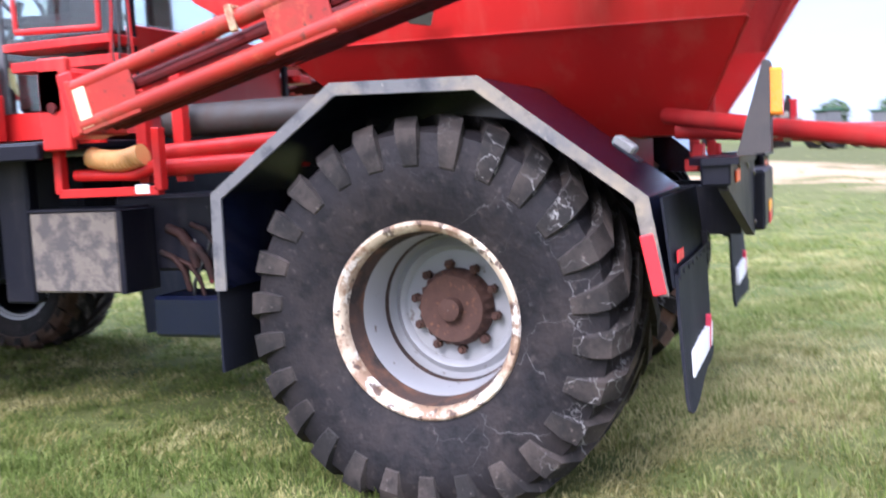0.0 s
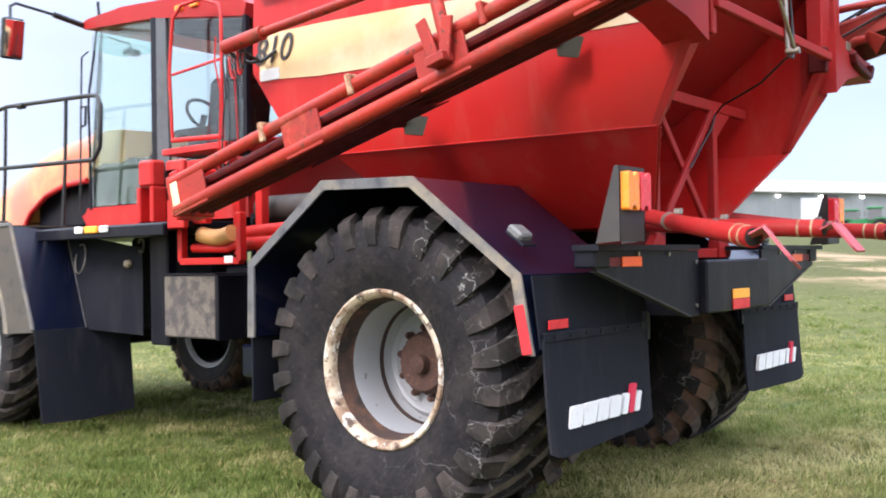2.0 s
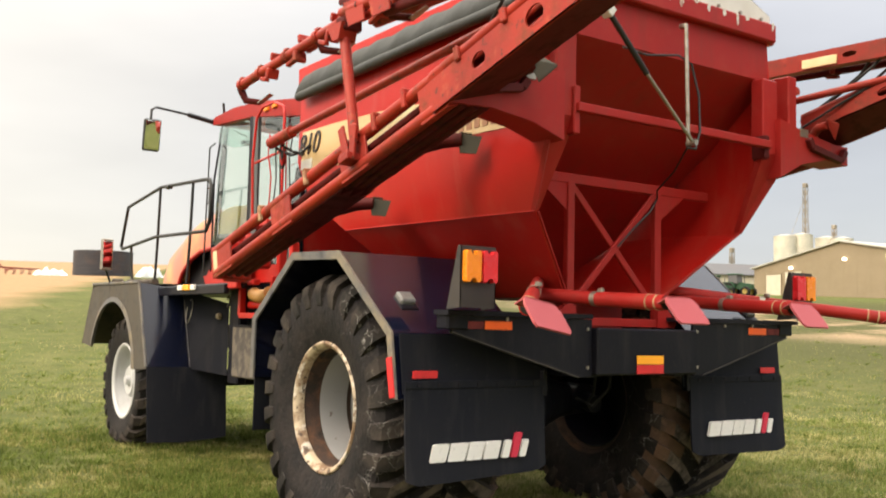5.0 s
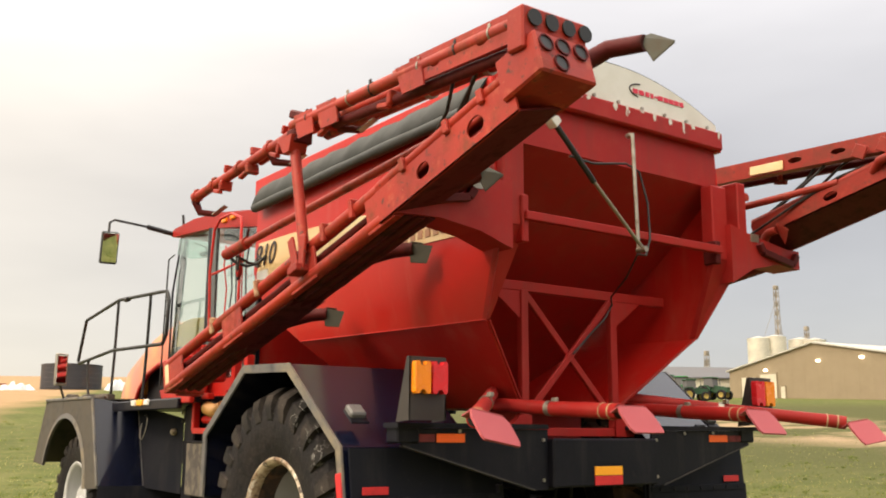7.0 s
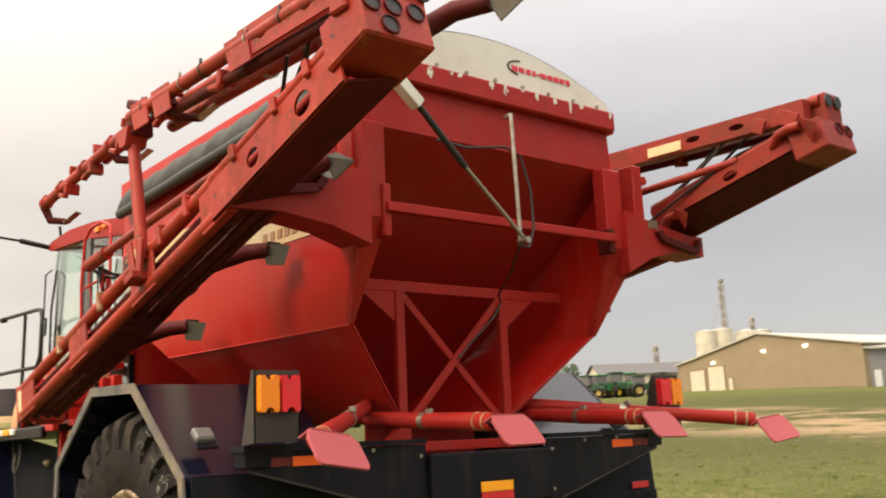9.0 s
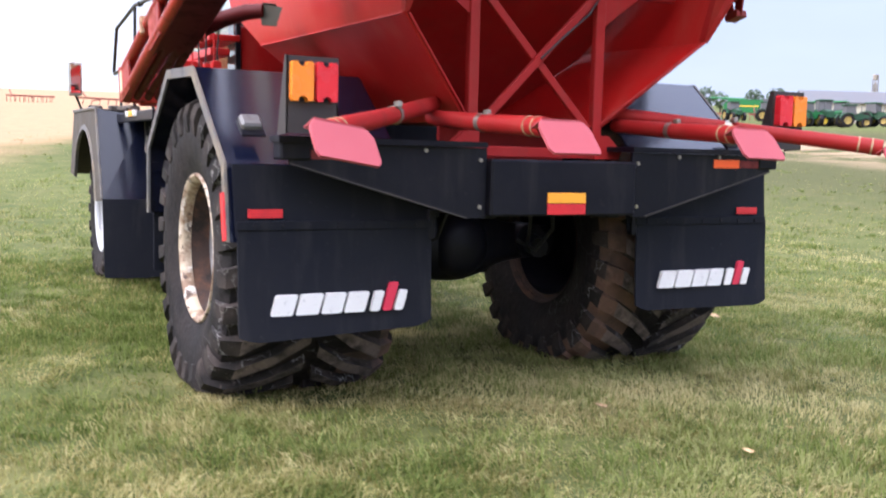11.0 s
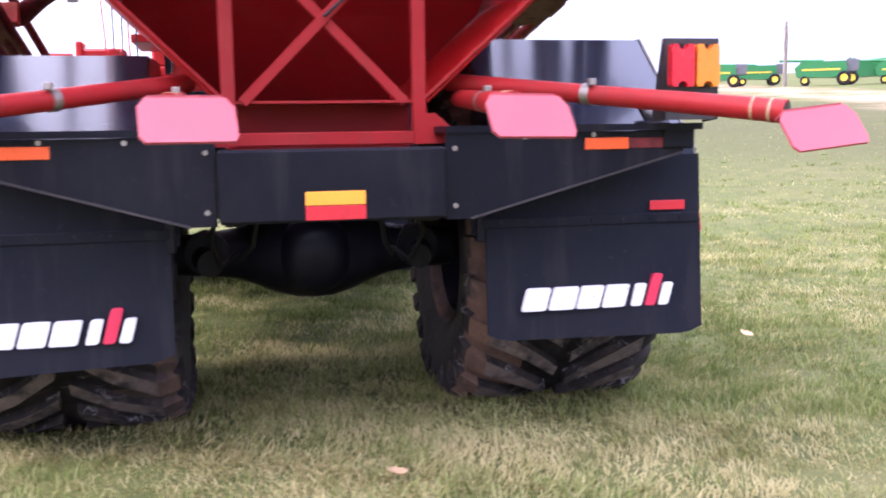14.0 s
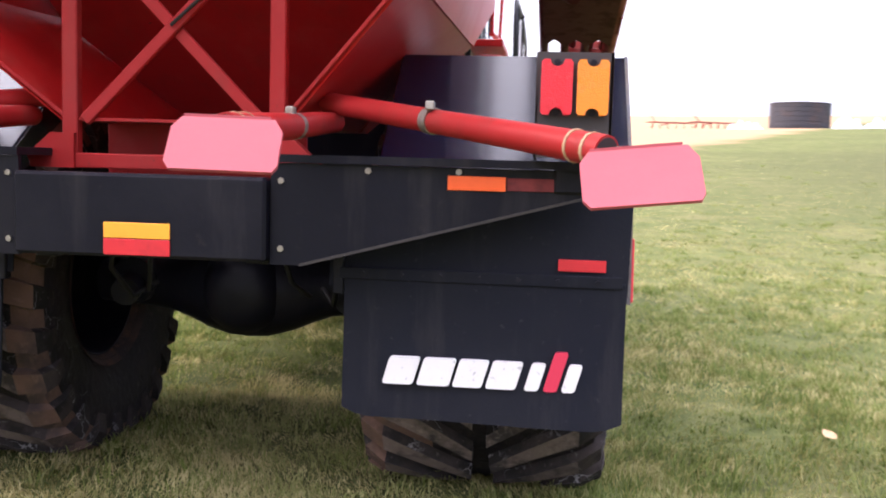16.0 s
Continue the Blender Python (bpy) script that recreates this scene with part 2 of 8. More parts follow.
M_PLATE = material("dusty_brown_black_plate", (0.030, 0.025, 0.024), 0.55, vary=(((0.07, 0.055, 0.046), 5, 0.45, 0.75, 0.6),), bump=0.1, bump_scale=30)
M_RIMPALE = material("pale_rim_paint", (0.52, 0.52, 0.53), 0.4, vary=(((0.34, 0.33, 0.32), 5, 0.5, 0.8, 0.5),), bump=0.05)
M_RIM = material("grey_rim_paint", (0.31, 0.31, 0.315), 0.45, vary=(((0.10, 0.07, 0.05), 16, 0.64, 0.70, 0.9), ((0.26, 0.25, 0.24), 3, 0.4, 0.8, 0.5)), bump=0.05)
M_HUB = material("rusty_hub", (0.064, 0.030, 0.020), 0.85, vary=(((0.055, 0.028, 0.02), 20, 0.45, 0.65, 0.8), ((0.26, 0.11, 0.05), 35, 0.58, 0.75, 0.7)), bump=0.4, bump_scale=60)
M_STEEL = material("dull_steel", (0.36, 0.33, 0.28), 0.4, metal=0.8, vary=(((0.16, 0.12, 0.08), 15, 0.5, 0.75, 0.7),), bump=0.05)
M_DARKPIPE = material("dark_rusty_pipe", (0.030, 0.013, 0.010), 0.7, spec=0.2, vary=(((0.014, 0.012, 0.012), 9, 0.45, 0.65, 0.8),), bump=0.15)
M_DULLPIPE = material("dirty_grey_pipe", (0.050, 0.046, 0.043), 0.55, metal=0.3, vary=(((0.06, 0.045, 0.035), 9, 0.45, 0.68, 0.8),), bump=0.1)
M_OLIVE = material("olive_steel_plate", (0.042, 0.041, 0.028), 0.55, metal=0.4, vary=(((0.07, 0.05, 0.03), 14, 0.5, 0.75, 0.7),), bump=0.1)
M_TARP = material("dark_green_tarp", (0.026, 0.030, 0.030), 0.6, vary=(((0.065, 0.066, 0.060), 3, 0.45, 0.8, 0.6), ((0.015, 0.016, 0.016), 14, 0.5, 0.7, 0.6)), bump=0.3, bump_scale=12)
M_WHITE = material("white_cover_sheet", (0.66, 0.64, 0.60), 0.5, vary=(((0.45, 0.42, 0.36), 2.5, 0.5, 0.8, 0.5), ((0.4, 0.25, 0.15), 20, 0.68, 0.74, 0.8)), bump=0.04)
M_FLAKE = material("bare_flaked_patch", (0.62, 0.60, 0.55), 0.7, vary=(((0.3, 0.08, 0.06), 22, 0.5, 0.62, 0.8),), bump=0.1)
M_AMBER = material("amber_plastic", (0.90, 0.26, 0.012), 0.25, vary=(((0.8, 0.16, 0.01), 9, 0.5, 0.7, 0.4),), bump=0.2, bump_scale=160)
M_REDLENS = material("red_plastic", (0.70, 0.022, 0.03), 0.25, vary=(((0.5, 0.014, 0.02), 9, 0.5, 0.7, 0.4),), bump=0.2, bump_scale=160)
M_ORANGETAPE = material("orange_reflective_tape", (0.95, 0.13, 0.012), 0.35, vary=(((0.8, 0.10, 0.01), 30, 0.5, 0.7, 0.3),))
M_YELLOWTAPE = material("yellow_reflective_tape", (0.95, 0.40, 0.02), 0.35, vary=(((0.8, 0.33, 0.02), 30, 0.5, 0.7, 0.3),))
M_REDTAPE = material("red_reflective_tape", (0.62, 0.022, 0.028), 0.4, vary=(((0.35, 0.015, 0.02), 12, 0.5, 0.75, 0.6),))
M_FADETAPE = material("faded_red_tape", (0.20, 0.018, 0.018), 0.55, vary=(((0.07, 0.012, 0.012), 12, 0.45, 0.75, 0.8),))
M_LETTER = material("white_print", (0.78, 0.76, 0.74), 0.6, vary=(((0.3, 0.3, 0.3), 40, 0.63, 0.7, 0.6),))
M_LETTERRED = material("red_print", (0.62, 0.03, 0.07), 0.6)
M_DARKPRINT = material("dark_print", (0.03, 0.025, 0.025), 0.5)
M_FADEPRINT = material("faded_brown_print", (0.40, 0.20, 0.11), 0.5)
M_STRIPE = material("pale_gold_decal", (0.66, 0.46, 0.22), 0.32, vary=(((0.75, 0.64, 0.42), 1.1, 0.42, 0.6, 0.9), ((0.50, 0.10, 0.03), 2.4, 0.66, 0.75, 0.5)), coat=0.3)
M_CLIP = material("worn_cream_clip", (0.42, 0.28, 0.15), 0.5, vary=(((0.22, 0.06, 0.03), 14, 0.5, 0.62, 0.8),), bump=0.1)
M_BOX = material("mud_splashed_grey_box", (0.135, 0.112, 0.088), 0.8, vary=(((0.048, 0.044, 0.046), 9, 0.44, 0.56, 0.75), ((0.20, 0.165, 0.125), 13, 0.5, 0.8, 0.5), ((0.03, 0.028, 0.03), 35, 0.6, 0.7, 0.6)), bump=0.15)
M_LAMPGREY = material("dull_grey_lamp_cap", (0.15, 0.145, 0.14), 0.45, vary=(((0.06, 0.055, 0.05), 18, 0.5, 0.7, 0.7),), bump=0.1)
M_HOSE = material("black_hose", (0.012, 0.012, 0.012), 0.5, bump=0.05)
M_YHOSE = material("yellow_spiral_hose", (0.52, 0.28, 0.09), 0.5, bump=0.1)
M_SEAT = material("dark_seat_fabric", (0.008, 0.008, 0.009), 0.85, spec=0.15, bump=0.1)
# dark green that the lower door glass reflects, painted as a surface
M_GREENREFLECT = material("green_glass_reflection", (0.035, 0.052, 0.040), 0.5, vary=(((0.014, 0.022, 0.018), 5, 0.42, 0.62, 0.8),))
M_TRIM = material("grey_pillar_trim", (0.085, 0.088, 0.092), 0.4, vary=(((0.05, 0.05, 0.052), 4, 0.45, 0.7, 0.6),))
# yellow of the field as the cab glass reflects it, put into a paint
M_YELLOWREFLECT = material("yellow_glass_reflection", (0.80, 0.66, 0.30), 0.4, vary=(((0.66, 0.50, 0.20), 2, 0.45, 0.7, 0.6),))
M_HOOD = material("hood_orange_cream_paint", (0.60, 0.13, 0.035), 0.3, vary=(((0.72, 0.44, 0.18), 1.1, 0.40, 0.60, 0.8),), coat=0.2)
M_LEDWHITE = material("white_lens", (0.8, 0.78, 0.75), 0.2)


def glass(name, tint, rough=0.02):
    m = bpy.data.materials.new(name)
    m.use_nodes = True
    b = m.node_tree.nodes["Principled BSDF"]
    b.inputs["Base Color"].default_value = (*tint, 1)
    b.inputs["Transmission Weight"].default_value = 1.0
    b.inputs["Roughness"].default_value = rough
    b.inputs["IOR"].default_value = 1.45
    return m


M_STRIPGLASS = glass("green_sun_strip", (0.70, 0.86, 0.80))
M_GLASS = glass("tinted_cab_glass", (0.90, 0.965, 0.90))
M_MIRROR = material("mirror_glass", (0.8, 0.82, 0.83), 0.03, metal=1.0)


# ---- mesh helpers ----
class Shape:
    """Collects bevelled boxes, prisms and tubes into one mesh."""

    def __init__(self):
        self.v, self.f = [], []

    def add(self, verts, faces):
        n = len(self.v)
        self.v += [tuple(p) for p in verts]
        self.f += [tuple(n + i for i in f) for f in faces]

    def prism(self, axis, pts, a, b):
        """The polygon pts, in the two other axes, drawn out from a to b along axis."""
        def put(p, k):
            q = list(p)
            q.insert("xyz".index(axis), k)
            return tuple(q)
        n = len(pts)
        self.add([put(p, a) for p in pts] + [put(p, b) for p in pts],
                 [tuple(range(n))[::-1], tuple(range(n, 2 * n))] + [(i, (i + 1) % n, n + (i + 1) % n, n + i) for i in range(n)])

    def box(self, c, s, m=None, bevel=0.006):
        """A bevelled box about c; m turns it."""
        h = [k / 2 for k in s]
        bv = min(bevel, min(h) * 0.45)
        v, f = [], []
        idx = {}
        for sx in (-1, 1):
            for sy in (-1, 1):
                for sz in (-1, 1):
                    for k in range(3):
                        p = [sx * h[0], sy * h[1], sz * h[2]]
                        for j in range(3):
                            if j != k:
                                p[j] -= (sx, sy, sz)[j] * bv
                        idx[(sx, sy, sz, k)] = len(v)
                        v.append(Vector(p))
        for k in range(3):
            i, j = [q for q in range(3) if q != k]
            for s0 in (-1, 1):
                ring = []
                for a, b in ((-1, -1), (1, -1), (1, 1), (-1, 1)):
                    t = [0, 0, 0]
                    t[k], t[i], t[j] = s0, a, b
                    ring.append(idx[(*t, k)])
                f.append(ring)
            for a in (-1, 1):
                for b in (-1, 1):
                    q = []
                    for s0, kk in ((-1, i), (-1, j), (1, j), (1, i)):
                        t = [0, 0, 0]
                        t[k], t[i], t[j] = s0, a, b
                        q.append(idx[(*t, kk)])
                    f.append(q)
        for sx in (-1, 1):
            for sy in (-1, 1):
                for sz in (-1, 1):
                    f.append([idx[(sx, sy, sz, k)] for k in range(3)])
        if m is not None:
            v = [m @ p for p in v]
        self.add([p + Vector(c) for p in v], f)

    def bar(self, p0, p1, w, h, up=(0, 0, 1), bevel=0.005):
        """A rectangular bar from p0 to p1, w across and h along up."""
        p0, p1 = Vector(p0), Vector(p1)
        y = (p1 - p0).normalized()
        x = y.cross(Vector(up)).normalized()
        z = x.cross(y)
        m = Matrix((x, y, z)).transposed()
        self.box((p0 + p1) / 2, (w, (p1 - p0).length, h), m, bevel)

    def tube(self, pts, r, seg=12, caps=True):
        """A round tube along pts; r is one radius or one for each point."""
        pts = [Vector(p) for p in pts]
        rs = r if isinstance(r, (list, tuple)) else [r] * len(pts)
        prev = None
        verts, faces = [], []
        for i, p in enumerate(pts):
            a = pts[max(i - 1, 0)]
            b = pts[min(i + 1, len(pts) - 1)]
            t = (b - a).normalized()
            if prev is None:
                x = t.orthogonal().normalized()
            else:
                x = (prev - t * prev.dot(t)).normalized()
            prev = x
            y = t.cross(x)
            for k in range(seg):
                an = 2 * math.pi * k / seg
                verts.append(p + (x * math.cos(an) + y * math.sin(an)) * rs[i])
        for i in range(len(pts) - 1):
            for k in range(seg):
                k2 = (k + 1) % seg
                faces.append((i * seg + k, i * seg + k2, (i + 1) * seg + k2, (i + 1) * seg + k))
        if caps:
            faces.append(tuple(range(seg))[::-1])
            faces.append(tuple(range((len(pts) - 1) * seg, len(pts) * seg)))
        self.add(verts, faces)

    def revolve(self, prof, centre, axis="x", seg=48, closed=False):
        """Spins (along axis, radius) pairs about the axis through centre."""
        c = Vector(centre)
        n = len(prof)
        verts, faces = [], []
        for k in range(seg):
            an = 2 * math.pi * k / seg
            for u, r in prof:
                p = {"x": (u, r * math.cos(an), r * math.sin(an)), "y": (r * math.cos(an), u, r * math.sin(an)), "z": (r * math.cos(an), r * math.sin(an), u)}[axis]
                verts.append(c + Vector(p))
        for k in range(seg):
            k2 = (k + 1) % seg
            for i in range(n if closed else n - 1):
                j = (i + 1) % n
                faces.append((k * n + i, k2 * n + i, k2 * n + j, k * n + j))
        self.add(verts, faces)

    def sheet(self, a, b, thick=None):
        """A strip between two equally long lines of points, with thickness along the given vector."""
        n = len(a)
        if thick is None:
            self.add(list(a) + list(b), [(i, i + 1, n + i + 1, n + i) for i in range(n - 1)])
            return
        t = Vector(thick)
        a, b = [Vector(p) for p in a], [Vector(p) for p in b]
        self.solid(a, b, [p + t for p in a], [p + t for p in b])

    def solid(self, a, b, a2, b2):
        n = len(a)
        v = list(a) + list(b) + list(a2) + list(b2)
        f = []
        for i in range(n - 1):
            f += [(i, i + 1, n + i + 1, n + i), (2 * n + i + 1, 2 * n + i, 3 * n + i, 3 * n + i + 1),
                  (i + 1, i, 2 * n + i, 2 * n + i + 1), (n + i, n + i + 1, 3 * n + i + 1, 3 * n + i)]
        f += [(0, n, 3 * n, 2 * n), (n - 1, 3 * n - 1, 4 * n - 1, 2 * n - 1)]
        self.add(v, f)

    def mesh(self, name, mat, smooth=35, mirror=False):
        me = bpy.data.meshes.new(name)
        v = [(-x, y, z) for x, y, z in self.v] if mirror else self.v
        # strips laid end to end leave pairs of walls inside: drop both of each pair
        snap = [(round(p[0] * 4000), round(p[1] * 4000), round(p[2] * 4000)) for p in v]
        keys = [frozenset(snap[i] for i in f) for f in self.f]
        seen = collections.Counter(keys)
        me.from_pydata(v, [], [f for f, k in zip(self.f, keys) if seen[k] == 1])
        bm = bmesh.new()
        bm.from_mesh(me)
        bmesh.ops.remove_doubles(bm, verts=bm.verts, dist=0.0002)
        bmesh.ops.recalc_face_normals(bm, faces=bm.faces)
        bm.to_mesh(me)
        bm.free()
        me.materials.append(mat)
        if smooth:
            me.polygons.foreach_set("use_smooth", [True] * len(me.polygons))
            me.set_sharp_from_angle(angle=radians(smooth))
        me.update()
        return me


def part(name, shape, mat, parent, label="", smooth=35, mirror=False):
    ob = new(name, shape.mesh(name, mat, smooth, mirror))
    ob.parent = parent
    if label:
        ob["label"] = label
    if mat in (M_GLASS, M_STRIPGLASS):
        ob.visible_shadow = False
    return ob


def thing(name, label, category, group="", kind="", at=(0, 0, 0)):
    ob = new(name)
    ob.location = at
    return tagged(ob, label, category, group, kind)


def plate_with_holes(sh, o, u, v, n, length, height, holes, thick):
    """A flat plate from o along u and v with elliptic holes (centre along u, half width, half height)."""
    o, u, v, n = Vector(o), Vector(u), Vector(v), Vector(n)
    cuts = [0.0]
    for c, a, b in holes:
        cuts += [c - height / 2, c + height / 2]
    cuts.append(length)
    k = 24
    for i in range(0, len(cuts), 2):
        if cuts[i + 1] - cuts[i] > 0.002:
            p = [o + u * cuts[i], o + u * cuts[i + 1]]
            sh.sheet(p, [q + v * height for q in p], n * thick)
    for c, a, b in holes:
        mid = o + u * c + v * (height / 2)
        h = height / 2
        outer, inner = [], []
        for j in range(k + 1):
            an = 2 * math.pi * j / k
            cx, cy = math.cos(an), math.sin(an)
            m = max(abs(cx), abs(cy))
            outer.append(mid + u * (cx / m * h) + v * (cy / m * h))
            inner.append(mid + u * (cx * a) + v * (cy * b))
        sh.sheet(outer, inner, n * thick)


# ---- ground ----
SLOPE_AZ = np.array([-180, -120, -60, -25, 10, 30, 50, 60, 70, 80, 90, 105, 130, 180])
SLOPE = np.array([0, 0, 0.02, 0.045, 0.052, 0.057, 0.053, 0.052, 0.043, 0.026, 0.010, 0.0, 0.0, 0.0])


def ground_z(x, y):
    """Height of the land: level round the machine, rising gently far ahead of it."""
    x, y = np.asarray(x, float), np.asarray(y, float)
    r = np.hypot(x + 3, y + 4)
    s = np.interp(np.degrees(np.arctan2(x + 3, y + 4)), SLOPE_AZ, SLOPE)
    return s * 4.0 * np.logaddexp(0, (r - 20) / 4.0)


def build_ground():
    rings = np.concatenate([[0.4], np.geomspace(1.0, 3500, 150)])
    na = 240
    an = np.linspace(0, 2 * np.pi, na, endpoint=False)
    X = rings[:, None] * np.cos(an) - 1.0
    Y = rings[:, None] * np.sin(an) + 0.5
    Z = ground_z(X, Y)
    near = np.clip(1 - rings / 40, 0, 1)[:, None]
    lump = np.sin(X * 2.1 + 0.7 * np.sin(Y * 1.3)) * np.sin(Y * 1.7 + 1.1 * np.sin(X * 0.9)) * 0.018 + np.sin(X * 5.3 + Y * 3.1) * np.sin(Y * 6.1 - X * 2.2) * 0.007
    Z = Z + lump * near - 0.012
    v = np.stack([X, Y, Z], -1).reshape(-1, 3)
    f = []
    for i in range(len(rings) - 1):
        for k in range(na):
            k2 = (k + 1) % na
            f.append((i * na + k, i * na + k2, (i + 1) * na + k2, (i + 1) * na + k))
    f.append(tuple(range(na))[::-1])
    me = bpy.data.meshes.new("ground")
    me.from_pydata(v.tolist(), [], f)
    me.polygons.foreach_set("use_smooth", [True] * len(me.polygons))
    m = bpy.data.materials.new("short_grass_and_soil")
    m.use_nodes = True
    nt = m.node_tree
    b = nt.nodes["Principled BSDF"]
    b.inputs["Roughness"].default_value = 0.95
    b.inputs["Specular IOR Level"].default_value = 0.1
    N, L = nt.nodes.new, nt.links.new
    geo = N("ShaderNodeNewGeometry")
    pos = geo.outputs["Position"]

    def noise_at(scale, detail=5, off=0.0):
        mp = N("ShaderNodeMapping")
        mp.inputs["Location"].default_value = (off, off * 2.3, 0)
        L(pos, mp.inputs["Vector"])
        n = N("ShaderNodeTexNoise")
        n.inputs["Scale"].default_value = scale
        n.inputs["Detail"].default_value = detail
        n.inputs["Roughness"].default_value = 0.65
        L(mp.outputs[0], n.inputs["Vector"])
        return n.outputs["Fac"]

    def ramp(fac, lo, hi, top=1.0):
        r = N("ShaderNodeMapRange")
        r.inputs[1].default_value, r.inputs[2].default_value, r.inputs[4].default_value = lo, hi, top
        L(fac, r.inputs[0])
        return r.outputs[0]

    def mix(fac, a, c):
        x = N("ShaderNodeMix")
        x.data_type = "RGBA"
        L(fac, x.inputs[0])
        for s, q in ((6, a), (7, c)):
            if isinstance(q, tuple):
                x.inputs[s].default_value = (*q, 1)
            else:
                L(q, x.inputs[s])
        return x.outputs[2]

    def math_node(op, a, c):
        x = N("ShaderNodeMath")
        x.operation = op
        for s, q in ((0, a), (1, c)):
            if isinstance(q, (int, float)):
                x.inputs[s].default_value = q
            else:
                L(q, x.inputs[s])
        return x.outputs[0]

    green = mix(ramp(noise_at(14), 0.35, 0.7), (0.078, 0.098, 0.024), (0.140, 0.146, 0.044))
    green = mix(ramp(noise_at(0.7, 6, 3.0), 0.48, 0.68, 0.50), green, (0.225, 0.185, 0.090))
    green = mix(ramp(noise_at(5.0, 6, 9.0), 0.57, 0.72, 0.45), green, (0.20, 0.165, 0.080))
    green = mix(ramp(noise_at(0.06, 4, 5.0), 0.36, 0.60, 0.70), green, (0.074, 0.086, 0.026))
    green = mix(ramp(noise_at(0.9, 7, 12.0), 0.55, 0.63, 0.60), green, (0.055, 0.078, 0.018))
    green = mix(ramp(noise_at(2.2, 7, 20.0), 0.53, 0.60, 0.55), green, (0.046, 0.060, 0.017))
    green = mix(ramp(noise_at(1.5, 7, 31.0), 0.55, 0.62, 0.50), green, (0.175, 0.168, 0.062))
    # darker olive turf towards a point far off to the right
    ds = N("ShaderNodeVectorMath")
    ds.operation = "DISTANCE"
    L(pos, ds.inputs[0])
    ds.inputs[1].default_value = (56.0, 29.0, 0)
    green = mix(ramp(ds.outputs["Value"], 56.0, 34.0, 0.8), green, (0.070, 0.070, 0.027))
    sep = N("ShaderNodeSeparateXYZ")
    L(pos, sep.inputs[0])
    wob = math_node("MULTIPLY", noise_at(0.05, 5, 1.0), 14.0)
    # the stubble field beyond an oblique border
    edge = math_node("SUBTRACT", math_node("ADD", math_node("MULTIPLY", math_node("SUBTRACT", sep.outputs[1], 36.0), 0.36), -6.0), sep.outputs[0])
    edge = math_node("ADD", edge, wob)
    far = ramp(sep.outputs[1], 27.0, 31.0)
    stub = math_node("MULTIPLY", ramp(edge, 0.0, 5.0), far)
    stubble = mix(ramp(noise_at(1.2, 6, 2.0), 0.35, 0.7), (0.36, 0.235, 0.125), (0.27, 0.18, 0.10))
    col = mix(stub, green, stubble)
    # bare lot beside the sheds
    lot = math_node("SUBTRACT", sep.outputs[0], math_node("MULTIPLY", sep.outputs[1], 0.35))
    lot = math_node("ADD", lot, wob)
    band = math_node("MULTIPLY", ramp(lot, 29.0, 35.0), math_node("SUBTRACT", 1.0, ramp(lot, 48.0, 54.0)))
    band = math_node("MULTIPLY", band, ramp(noise_at(0.14, 7, 7.0), 0.43, 0.52))
    col = mix(band, col, (0.29, 0.21, 0.128))
    L(col, b.inputs["Base Color"])
    bp = N("ShaderNodeBump")
    bp.inputs["Strength"].default_value = 0.5
    bp.inputs["Distance"].default_value = 0.03
    L(noise_at(30, 4), bp.inputs["Height"])
    L(bp.outputs[0], b.inputs["Normal"])
    me.materials.append(m)
    return tagged(new("ground", me), "short mown grass with straw patches and bare soil", "ground", kind="structure")


def blade_mesh(name, x, y, h, w, lean, way, twist):
    """One mesh of bent blades rooted at x, y."""
    n = len(x)
    a = way + np.pi / 2 + twist
    z = ground_z(x, y) - 0.02
    P = np.zeros((n, 5, 3))
    dx, dy = np.cos(a) * w, np.sin(a) * w
    lx, ly = np.cos(way) * lean, np.sin(way) * lean
    P[:, 0] = np.stack([x - dx, y - dy, z], -1)
    P[:, 1] = np.stack([x + dx, y + dy, z], -1)
    P[:, 2] = np.stack([x + dx * 0.8 + lx * 0.35, y + dy * 0.8 + ly * 0.35, z + h * 0.7 + 0.012], -1)
    P[:, 3] = np.stack([x - dx * 0.8 + lx * 0.35, y - dy * 0.8 + ly * 0.35, z + h * 0.7 + 0.012], -1)
    P[:, 4] = np.stack([x + lx, y + ly, z + h + 0.012], -1)
    me = bpy.data.meshes.new(name)
    me.vertices.add(n * 5)
    me.vertices.foreach_set("co", P.reshape(-1))
    k = np.arange(n)[:, None] * 5
    loops = np.concatenate([k + np.array([0, 1, 2, 3]), k + np.array([3, 2, 4])], 1).reshape(-1)
    me.loops.add(len(loops))
    me.loops.foreach_set("vertex_index", loops.astype(np.int32))
    me.polygons.add(n * 2)
    start = (np.arange(n)[:, None] * 7 + np.array([0, 4])).reshape(-1)
    me.polygons.foreach_set("loop_start", start.astype(np.int32))
    me.polygons.foreach_set("loop_total", np.tile([4, 3], n).astype(np.int32))
    me.update(calc_edges=True)
    return me


TURF_PATCHES = (((1.6, -1.6, 0), 3.4, 0.24), ((0.0, 0.6, 0), 2.2, 0.28), ((26.0, 13.0, 0), 22.0, -0.22), ((-6.5, 6.5, 0), 9.0, -0.30))


